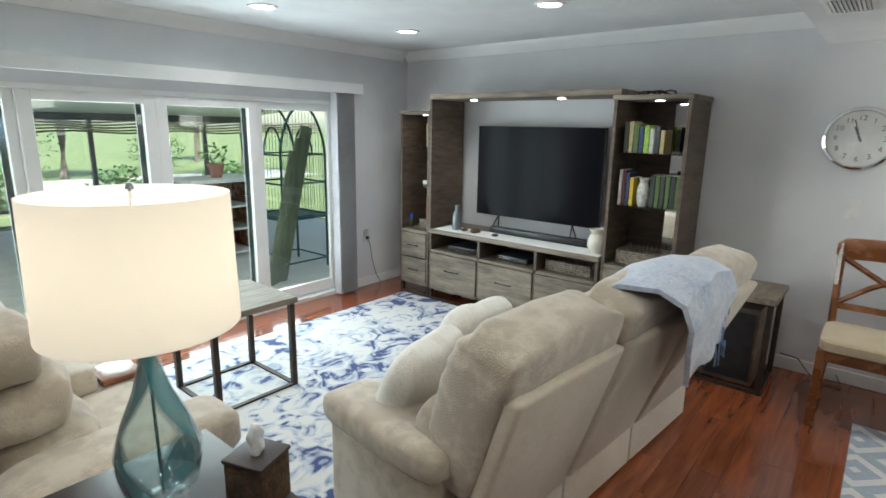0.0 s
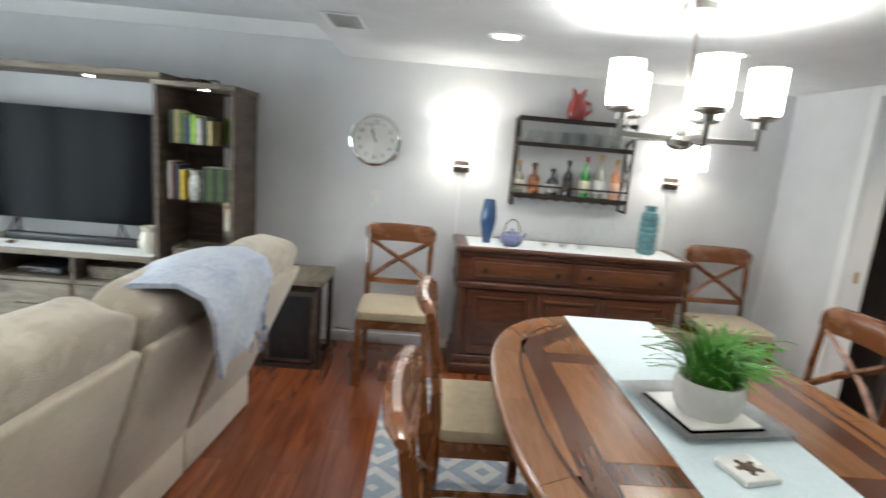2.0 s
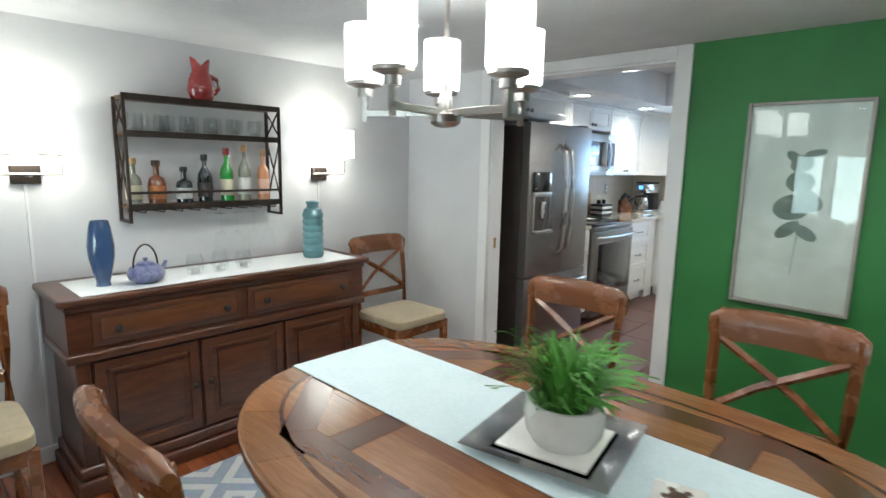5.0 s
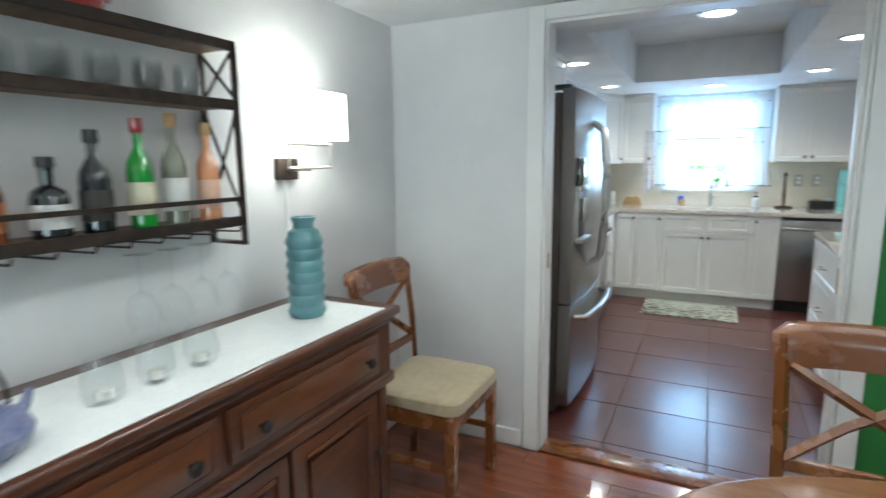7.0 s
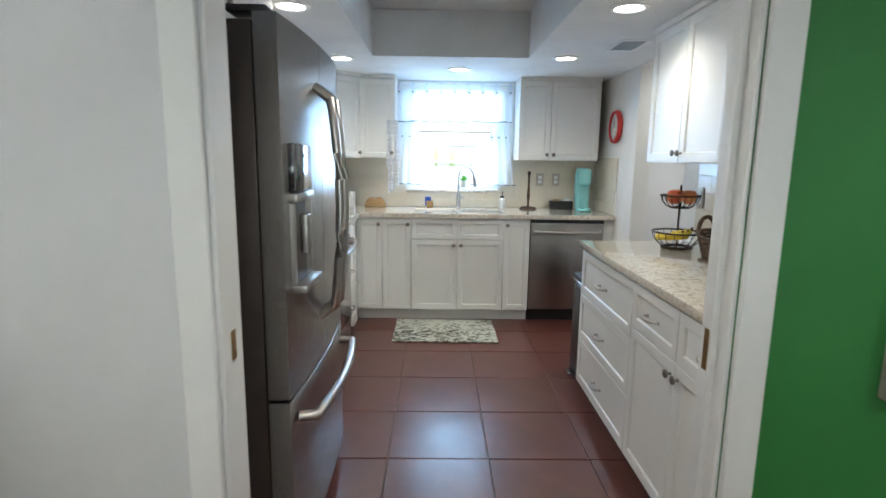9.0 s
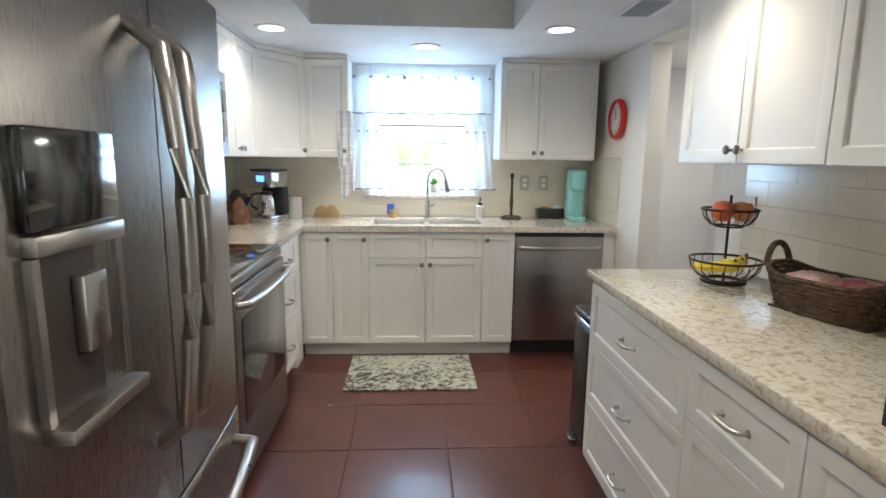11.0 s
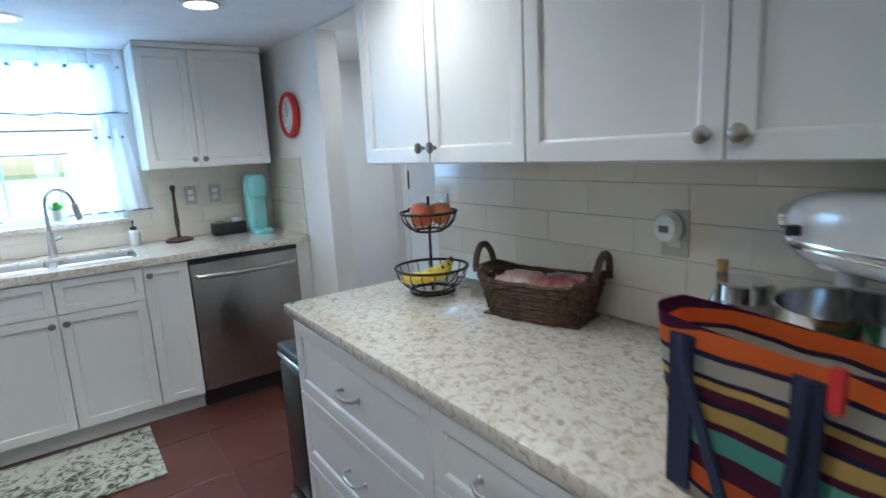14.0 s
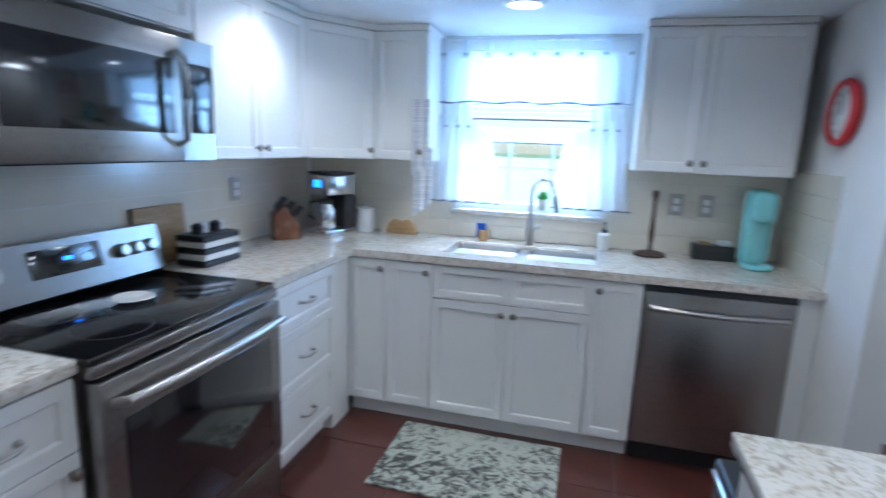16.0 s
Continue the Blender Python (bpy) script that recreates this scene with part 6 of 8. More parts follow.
for s in (-1, 1):
    bm = prism([(0.062 * math.cos(a), 0.09 * math.sin(a)) for a in [math.pi * i / 14 for i in range(15)]], -0.010, 0.010, 0.003)
    bm.transform(Matrix(((1, 0, 0, s * 0.035), (0, 0, 1, 0), (0, 1, 0, 0), (0, 0, 0, 1))))
    part("side", bm, "lightwood", c)
c = thing("owl_cup", "brown owl shaped cup holding a blue sponge", "cup", "", (3.43, -6.11, 0.914))
part("cup", lathe([(0, 0), (0.025, 0), (0.032, 0.03), (0.030, 0.065), (0.027, 0.065), (0.028, 0.03), (0, 0.01)], seg=20), "wickerlight", c)
part("sponge", box(-0.01, -0.02, 0.02, 0.045, 0.0, 0.10, 0.004), "bluesponge", c)
c = thing("soap_dispenser", "soap bottle with a black pump and white label", "soap dispenser", "", (2.765, -6.13, 0.914))
part("bottle", lathe([(0, 0), (0.030, 0), (0.032, 0.01), (0.032, 0.085), (0.014, 0.10), (0, 0.10)], seg=22), "white", c)
part("pump", tube([(0, 0, 0.10), (0, 0, 0.15), (0, 0.04, 0.152)], 0.006, 8), "black", c)
part("collar", lathe([(0.018, 0.088), (0.018, 0.115), (0, 0.116)], seg=16), "black", c)
c = thing("paper_towel_holder", "empty dark turned wood paper towel holder", "towel holder", "", (2.53, -6.09, 0.914))
part("base", lathe([(0, 0), (0.078, 0), (0.08, 0.01), (0.06, 0.02), (0, 0.022)], seg=28), "wicker", c)
part("post", lathe([(0.012, 0.02), (0.009, 0.06), (0.015, 0.12), (0.010, 0.20), (0.009, 0.30), (0.016, 0.32), (0.014, 0.34), (0, 0.345)], seg=16), "wicker", c)
c = thing("tray_box", "low dark box holding small packets beside the soda maker", "box", "", (2.22, -6.13, 0.914), 180)
part("box", box(-0.10, -0.05, 0, 0.10, 0.05, 0.075, 0.004), "black", c)
part("packet", box(0.02, -0.03, 0.076, 0.08, 0.02, 0.10, 0.006), "linen", c)
part("packet", box(-0.07, -0.03, 0.076, -0.02, 0.03, 0.088, 0.004), "wickerlight", c)
c = thing("soda_maker", "tall pale aqua soda maker on the counter", "soda maker", "", (2.055, -6.02, 0.914), 180)
bm = soft(0, 0.03, 0.19, 0.062, 0.07, 0.19, 0.35, 0.6, 28, 18)
part("body", bm, "aqua", c)
part("head", soft(0, -0.045, 0.30, 0.058, 0.055, 0.075, 0.5, 0.7, 24, 14), "aqua", c)
part("bottle", lathe([(0, 0.03), (0.038, 0.03), (0.040, 0.10), (0.036, 0.16), (0.016, 0.20), (0.014, 0.225), (0, 0.225)], (0, -0.075, 0), 20), "glass", c)
part("foot", soft(0, -0.04, 0.014, 0.062, 0.09, 0.014, 0.3, 0.6, 26, 8), "aqua", c)
c = thing("utensil_crock", "black and white striped container beside the cooker", "container", "", (4.42, -5.03, 0.914), -90)
for i in range(5):
    part("band", box(-0.115, -0.07, 0.001 + i * 0.026, 0.115, 0.07, 0.026 + i * 0.026, 0.004, 1), "black" if i % 2 == 0 else "white", c)
for i, x in enumerate((-0.07, -0.02, 0.04, 0.08)):
    part("jar_top", lathe([(0.022, 0.132), (0.024, 0.165), (0.012, 0.175), (0, 0.176)], (x, 0.01 * (i % 2), 0), 14), "white" if i % 2 else "black", c)
solid("cutting_board", turned(box(-0.14, 0, 0, 0.14, 0.018, 0.24, 0.006), -6, 0, -90, (4.555, -4.93, 0.916)), "lightwood", "pale wooden cutting board leaning on the tiles", "cutting board")
p = thing("sill_plant", "small green plant in a grey pot on the window sill", "potted plant", "", (3.12, -6.235, 1.0995))
part("pot", lathe([(0, 0), (0.022, 0), (0.028, 0.06), (0.024, 0.06), (0, 0.05)], seg=16), "nickelp", p)
bm = bmesh.new()
rnd = random.Random(5)
for i in range(26):
    a, e = rnd.uniform(0, 6.28), rnd.uniform(0.2, 1.2)
    c0 = Vector((0.01 * math.cos(a), 0.01 * math.sin(a), 0.055))
    c1 = c0 + Vector((0.045 * math.cos(a) * math.cos(e), 0.035 * math.sin(a) * math.cos(e), 0.05 * math.sin(e) + 0.01))
    s = Vector((-math.sin(a), math.cos(a), 0)) * 0.012
    v = [bm.verts.new(q) for q in (c0, (c0 + c1) / 2 + s, c1, (c0 + c1) / 2 - s)]
    bm.faces.new(v)
part("leaves", bm, "grassleaf", p)
v = thing("tea_towel", "grey striped tea towel hanging from the cabinet knob by the window", "towel", "", (3.745, -5.91, 1.33))
part("cloth", cloth(-0.05, 0.05, lambda s: 0.10, lambda s: -0.20 - 0.08 * s, 0, 2, 0.015, n=20), "towel", v)
part("fold", cloth(-0.035, 0.06, lambda s: 0.35, lambda s: 0.0 - 0.05 * s, 0.015, 2, 0.012, n=20), "towel", v)


def bin_():
    t = thing("pedal_bin", "slim dark pedal bin with a steel rim beside the counter", "bin", "", (2.31, -4.44, 0), 90)
    part("body", box(-0.12, -0.17, 0.02, 0.12, 0.15, 0.60, 0.03, 3), "black", t)
    part("rim", box(-0.123, -0.173, 0.601, 0.123, 0.153, 0.625, 0.010, 3), "steelp", t)
    part("lid", box(-0.12, -0.17, 0.626, 0.12, 0.15, 0.66, 0.015, 3), "black", t)
    part("pedal", box(-0.04, -0.21, 0.015, 0.04, -0.171, 0.03, 0.004), "steelp", t)
    part("base", box(-0.115, -0.165, 0, 0.115, 0.145, 0.02), "black", t)
bin_()
def vent(x, y, z, rz, label):
    t = thing("ceiling_vent", label, "vent", "", (x, y, z), rz)
    part("backing", box(-0.14, -0.07, -0.002, 0.14, 0.07, -0.0005), "black", t)
    for a, b, c, d in ((-0.16, -0.09, 0.16, -0.07), (-0.16, 0.07, 0.16, 0.09), (-0.16, -0.07, -0.14, 0.07), (0.14, -0.07, 0.16, 0.07)):
        part("frame", box(a, b, -0.008, c, d, -0.0005, 0.002, 1), "trim", t)
    for i in range(9):
        part("slat", turned(box(-0.139, -0.008, -0.001, 0.139, 0.008, 0.001), 35, 0, 0, (0, -0.06 + i * 0.015, -0.008)), "trim", t)
vent(2.22, -4.58, H_KIT, 90, "white louvred ceiling vent in the kitchen")
origin(0, 0)
vent(3.45, 0.80, H_DIN, 0, "white louvred ceiling vent at the edge of the dining ceiling")

origin(KDX, KDY)
def hall_door():
    t = thing("door_2", "white back door with a dark keypad lock and lever", "", "", (HX, -5.98, 0), 90)
    t["kind"] = "structure"
    part("leaf", box(0.0, -0.012, 0.005, 0.78, -0.001, 2.0, 0.003, 1), "trim", t)
    for x0, x1 in ((-0.07, -0.002), (0.782, 0.85)):
        part("casing", box(x0, -0.02, 0, x1, -0.001, 2.06, 0.003, 1), "trim", t)
    part("casing", box(-0.001, -0.02, 2.003, 0.781, -0.001, 2.06), "trim", t)
    part("keypad", box(0.045, -0.04, 1.10, 0.10, -0.0125, 1.24, 0.006), "black", t)
    part("lever", tube([(0.07, -0.012, 0.95), (0.07, -0.06, 0.95), (0.16, -0.065, 0.945)], 0.009, 8), "iron", t)
    part("lever_plate", turned(lathe([(0.032, 0), (0.03, 0.01), (0, 0.012)], seg=20), 90, 0, 0, (0.07, -0.0125, 0.95)), "iron", t)
hall_door()
# area light without a fitting, added to brighten the back hall
hl = new("hall_lamp", bpy.data.lights.new("hall_lamp", "AREA"))
hl.data.size, hl.data.energy, hl.data.color = 0.3, 8, (1.0, 0.97, 0.93)
hl.matrix_basis = pose(1.32, -5.0, 2.05)
origin(0, 0)
pd = thing("door_3", "white pocket door edge with a brass latch in the kitchen opening", "", "", (DX0 - 0.002, SOUTH - 0.078, 0))
pd["kind"] = "structure"
part("leaf_edge", box(0.0, 0.0, 0.004, 0.03, 0.036, DH - 0.015, 0.002, 1), "trim", pd)
part("latch", box(0.0301, 0.008, 0.88, 0.032, 0.028, 0.98), "brass", pd)
sp_ = thing("strike_plate", "small brass strike plate on the door jamb", "strike plate", "", (DX1 - 0.0125, SOUTH - 0.06, 0.93))
part("plate", box(-0.002, -0.012, -0.035, 0, 0.012, 0.035), "brass", sp_)



M["mirror"] = mat("mirror", (0.9, 0.9, 0.9), 0.01, 1.0, color2=(0.9, 0.9, 0.9))
M["fringe"] = mat("blue_yarn", (0.24, 0.34, 0.55), 0.95, scale=60, bump=0.4)
M["blindslat"] = mat("grey_vinyl_slat", (0.50, 0.50, 0.52), 0.6, scale=5)

# ---- living room ----
origin(0, 0)
def wall_tower(y, w, label, shelf_z, mirror, H):
    u = thing("bookcase", label, "bookcase", "wall unit", (4.13, y, 0), -90)
    Dp = 0.44
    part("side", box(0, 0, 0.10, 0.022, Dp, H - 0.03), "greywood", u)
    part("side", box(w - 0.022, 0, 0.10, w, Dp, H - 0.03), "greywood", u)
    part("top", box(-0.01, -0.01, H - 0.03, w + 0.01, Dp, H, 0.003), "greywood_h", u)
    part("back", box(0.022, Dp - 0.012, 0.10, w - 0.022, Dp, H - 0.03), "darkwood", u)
    if mirror:
        part("mirror", box(w * 0.55, Dp - 0.016, 0.62, w - 0.023, Dp - 0.0125, H - 0.04), "mirror", u)
    part("cabinet_floor", box(0.022, 0.0, 0.585, w - 0.022, Dp - 0.013, 0.61), "greywood_h", u)
    part("bottom", box(0.022, 0.0, 0.10, w - 0.022, Dp - 0.013, 0.125), "greywood_h", u)
    for z in shelf_z:
        part("glass_shelf", box(0.023, 0.02, z, w - 0.023, Dp - 0.013, z + 0.008), "glass", u)
    for z0, z1 in ((0.13, 0.35), (0.36, 0.58)):
        d = part("drawer", box(0.025, -0.012, z0, w - 0.025, 0.3, z1, 0.003, 1), "greywood_h", u)
        part("handle", tube([(w / 2 - 0.05, -0.012, (z0 + z1) / 2), (w / 2 - 0.05, -0.03, (z0 + z1) / 2), (w / 2 + 0.05, -0.03, (z0 + z1) / 2), (w / 2 + 0.05, -0.012, (z0 + z1) / 2)], 0.004, 6), "iron", d)
    for x in (0.0, w - 0.03):
        for yy in (0.0, Dp - 0.03):
            part("leg", box(x, yy, 0, x + 0.03, yy + 0.03, 0.099), "iron", u)
    part("base_rail", box(0.03, 0.0, 0.0, w - 0.03, 0.02, 0.02), "iron", u)
    part("downlight", lathe([(0, H - 0.034), (0.025, H - 0.034), (0.03, H - 0.030)], (w / 2, 0.15, 0)), "led", u)
wall_tower(4.02, 0.345, "weathered wood bookcase with glass shelves above two drawers", (1.00, 1.35), False, 1.665)
wall_tower(2.05, 0.49, "weathered wood bookcase with glass shelves, books and a mirrored back", (1.02, 1.375), True, 1.755)

def tv_stand():
    u = thing("tv_stand", "weathered wood television stand with open bays over three drawers", "tv stand", "wall unit", (4.12, 3.655, 0), -90)
    W, Dp, H = 1.59, 0.45, 0.65
    part("top", box(0, -0.015, H - 0.035, W, Dp, H, 0.003), "greywood_h", u)
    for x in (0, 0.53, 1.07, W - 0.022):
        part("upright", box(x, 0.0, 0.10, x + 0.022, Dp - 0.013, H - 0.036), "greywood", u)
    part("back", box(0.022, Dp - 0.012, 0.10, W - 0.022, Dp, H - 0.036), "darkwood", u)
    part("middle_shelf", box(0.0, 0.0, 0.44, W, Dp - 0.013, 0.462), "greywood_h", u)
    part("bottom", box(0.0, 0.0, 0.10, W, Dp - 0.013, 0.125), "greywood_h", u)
    for x0, x1 in ((0.024, 0.528), (0.554, 1.068), (1.094, W - 0.024)):
        d = part("drawer", box(x0, -0.014, 0.13, x1, -0.0005, 0.435, 0.003, 1), "greywood_h", u)
        c = (x0 + x1) / 2
        part("handle", tube([(c - 0.07, -0.014, 0.30), (c - 0.07, -0.035, 0.30), (c + 0.07, -0.035, 0.30), (c + 0.07, -0.014, 0.30)], 0.004, 6), "iron", d)
    for x in (0.0, W - 0.03):
        part("leg", box(x, 0, 0, x + 0.03, 0.03, 0.099), "iron", u)
        part("leg", box(x, Dp - 0.03, 0, x + 0.03, Dp, 0.099), "iron", u)
    part("base_rail", box(0.03, 0, 0, W - 0.03, 0.02, 0.02), "iron", u)
    b = thing("bridge", "weathered wood bridge shelf with downlights over the television", "shelf", "wall unit", (4.115, 3.66, 0), -90)
    part("top_board", box(0.0, 0, 1.757, 1.66, Dp, 1.798, 0.003), "greywood_h", b)
    part("side_panel", box(0.001, 0.0, 0.652, 0.022, Dp, 1.756), "greywood", b)
    for x in (0.35, 1.15):
        part("downlight", lathe([(0, 1.746), (0.025, 1.746), (0.03, 1.7515)], (x, 0.15, 0)), "led", b)
        l = new("bridge_lamp", bpy.data.lights.new("bridge_lamp", "SPOT"))
        l.data.energy, l.data.spot_size, l.data.spot_blend, l.data.shadow_soft_size = 1.5, radians(110), 0.8, 0.02
        l.matrix_basis = pose(4.27, 3.675 - x, 1.73)
tv_stand()
tvw = thing("television", "large black flat-screen television on the stand", "television", "", (4.46, 2.81, 0.645), -90)
part("screen", box(-0.575, -0.002, 0.145, 0.575, 0.0, 0.895), "tvscreen", tvw)
part("bezel", box(-0.582, 0.0005, 0.138, 0.582, 0.035, 0.902, 0.004), "black", tvw)
for s in (-1, 1):
    part("foot", tube([(s * 0.35, 0.02, 0.145), (s * 0.38, -0.08, 0.004)], 0.006), "black", tvw)
    part("foot", tube([(s * 0.35, 0.02, 0.145), (s * 0.38, 0.06, 0.004)], 0.006), "black", tvw)
sb = thing("soundbar", "long black soundbar in front of the television", "soundbar", "", (4.36, 2.70, 0.655), -90)
part("body", box(-0.45, -0.03, 0, 0.45, 0.03, 0.055, 0.01, 3), "black", sb)
solid("stand_runner", box(4.13, 2.07, 0.6505, 4.34, 3.60, 0.654), "linen", "white lace runner along the television stand", "table runner")

def sofa():
    X0, X1, YB = 1.60, 3.53, 1.42
    L = X1 - X0
    s = thing("sofa", "beige chenille reclining sofa with rolled padded arms", "sofa", "", (X0, YB, 0), -5)
    arm = 0.23
    cuts = (0.08, 0.70, 1.27, L)
    for x in (0, L - arm):
        part("arm_base", box(x + 0.02, 0.05, 0.03, x + arm - 0.02, 0.58, 0.54, 0.03, 3), "sofa", s)
        part("arm_pad", soft(x + arm / 2, 0.32, 0.545, arm / 2 + 0.008, 0.30, 0.06, 0.5, 0.35, 30, 18, 0.008, 9), "sofa", s, "rounded padded arm rest")
    part("base", box(arm - 0.02, 0.06, 0.05, L - arm + 0.02, 0.56, 0.31, 0.02), "sofa", s)
    for k in range(3):
        x0, x1 = cuts[k] + 0.004, cuts[k + 1] - 0.004
        xc, w = (x0 + x1) / 2, (x1 - x0) / 2
        sx0, sx1 = max(x0, arm), min(x1, L - arm)
        sc, sw = (sx0 + sx1) / 2, (sx1 - sx0) / 2
        part("seat_cushion", soft(sc, 0.36, 0.38, sw, 0.23, 0.09, 0.35, 0.3, 30, 16, 0.012, 6), "sofa", s)
        part("footrest", soft(sc, 0.60, 0.24, sw, 0.05, 0.16, 0.4, 0.35, 24, 14, 0.008, 6), "sofa", s)
        tip, low = (0.0, 0.02, 0.07)[k], (0.0, 0.0, 0.0)[k]
        # the flat woven panel leans out towards its top
        bk = box(x0 + 0.01, -0.03, 0.20, x1 - 0.01, 0.03, 0.83 - low, 0.02, 3)
        for v in bk.verts:
            f = max(0.0, (v.co.z - 0.20) / 0.6)
            v.co.y -= f * (0.19 + tip) - 0.02
        part("back_panel", bk, "sofaback", s, "flat woven beige back panel")
        m = pose(0, 0, 0, 14, 0, 0)
        part("lumbar_cushion", soft(xc, 0.13, 0.53, w, 0.10, 0.17, 0.4, 0.28, 32, 18, 0.014, 6, m=m), "sofa", s)
        part("back_cushion", soft(xc, 0.015 - tip * 0.5, 0.72 - low, w, 0.115, 0.16, 0.45, 0.28, 32, 18, 0.014, 7, m=m), "sofa", s)
        hc = soft(xc, -0.085 - tip, 0.885 - low, w + 0.004, 0.105, 0.10, 0.55, 0.22, 44, 24, 0.0, 7, m=m)
        for v in hc.verts:
            u = (v.co.x - xc) / w
            v.co.z += 0.018 * (1 - u * u) + 0.010 * noise.noise(v.co * 9)
            v.co.y += 0.010 * noise.noise(v.co * 14)
            edge = max(0.0, abs(u) - 0.72) / 0.28
            v.co.z += 0.006 * math.sin(v.co.y * 130) * edge
            v.co.y += 0.004 * math.sin(v.co.z * 120) * edge
        part("head_cushion", hc, "sofa", s, "plump padded head rest with puckered ends")
        if k != 1:
            xe = x0 + 0.055 if k == 0 else x1 - 0.055
            wing = soft(0, 0, 0, 0.068, 0.115, 0.27, 0.5, 0.5, 22, 30)
            for v in wing.verts:
                v.co.y += 0.006 * math.sin(v.co.z * 95) * (1 if v.co.y > 0 else 0.3)
                v.co.x += 0.004 * math.sin(v.co.z * 95 + 1.0)
            wing.transform(pose(xe, 0.0 - tip * 0.5, 0.70, 17, 0, 0))
            part("side_bolster", wing, "sofa", s, "puckered padded side roll of the back")
        part("skirt", box(x0, -0.004, 0.015, x1 - 0.008, 0.04, 0.215, 0.006), "sofaback", s, "flat woven back skirt")
    for x in (0.06, L - 0.20):
        for y in (0.10, 0.50):
            part("foot", lathe([(0.03, 0), (0.03, 0.05), (0, 0.05)], (x, y, 0), 12), "black", s)
sofa()

def drape(at):
    """A folded throw laid over the back: a sheet that goes up one side, over, and down the other."""
    t = thing("throw_blanket", "pale blue and white speckled knitted throw over the sofa back", "blanket", "", at)
    prof = [(0.20, -0.20), (0.17, -0.05), (0.12, 0.05), (0.03, 0.09), (-0.10, 0.10), (-0.19, 0.06), (-0.225, -0.02), (-0.215, -0.11), (-0.205, -0.19), (-0.195, -0.26)]
    n = 26
    bm = bmesh.new()
    g = []
    for i, (y, z) in enumerate(prof):
        row = []
        for j in range(n + 1):
            s = j / n
            k = noise.noise(Vector((s * 5, i * 0.5, 2.0))) * 0.02
            low = max(0, i - 6) / 3
            row.append(bm.verts.new(((-0.36 + 0.62 * s) * (1 - 0.30 * low) + 0.03 * low, y + k - 0.012 * math.sin(s * 9 + i * 0.4) * low, z + 0.035 * math.sin(s * 3.1) + 0.03 * low * (s - 0.6))))
        g.append(row)
    for a, b in zip(g, g[1:]):
        for j in range(n):
            bm.faces.new((a[j], a[j + 1], b[j + 1], b[j]))
    bmesh.ops.subdivide_edges(bm, edges=bm.edges[:], cuts=1, smooth=0.6, use_grid_fill=True)
    bmesh.ops.recalc_face_normals(bm, faces=bm.faces[:])
    bmesh.ops.solidify(bm, geom=bm.faces[:], thickness=0.018)
    part("cloth", bm, "granny", t)
    fr = bmesh.new()
    rnd = random.Random(8)
    for k in range(46):
        x = 0.235 - 0.05 * (k / 46) + rnd.uniform(-0.012, 0.02)
        y = -0.215 + 0.10 * rnd.random()
        z = -0.02 - 0.27 * (k / 46)
        tube([(x, y, z), (x + 0.015 + rnd.uniform(-0.01, 0.01), y, z - 0.03), (x + 0.01 + rnd.uniform(-0.012, 0.012), y, z - 0.075)], 0.0035, 4, into=fr)
    part("fringe", fr, "fringe", t, "blue yarn fringe")
drape((2.72, 1.20, 0.915))

def pillow(at, rx, rz, s=0.22):
    p = thing("throw_pillow", "plush ivory throw pillow leaning on the sofa", "pillow", "ivory throw pillows", at, rz)
    bm = soft(0, 0, 0, s, 0.085, s, 0.75, 0.75, 36, 24)
    for v in bm.verts:
        u, w = v.co.x / s, v.co.z / s
        k = 1 + 0.35 * abs(u * w)
        v.co.x *= k; v.co.z *= k
        v.co.x += 0.006 * noise.noise(v.co * 9); v.co.z += 0.006 * noise.noise(v.co * 11 + Vector((3, 0, 0)))
    bm.transform(pose(0, 0, s * 0.95, rx, 0, 0))
    part("cover", bm, "pillow", p)
pillow((1.93, 1.80, 0.43), 26, 10, 0.19)
pillow((2.34, 1.86, 0.45), 22, -8, 0.185)

def creased(bm, f=70.0, d=0.006):
    """Puckers across a cushion, strongest at its seams."""
    mid = sum(v.co.z for v in bm.verts) / len(bm.verts)
    for v in bm.verts:
        edge = min(1.0, abs(v.co.z - mid) / 0.07)
        v.co.x += d * edge * math.sin(v.co.y * f + 3 * noise.noise(v.co * 6))
    return bm

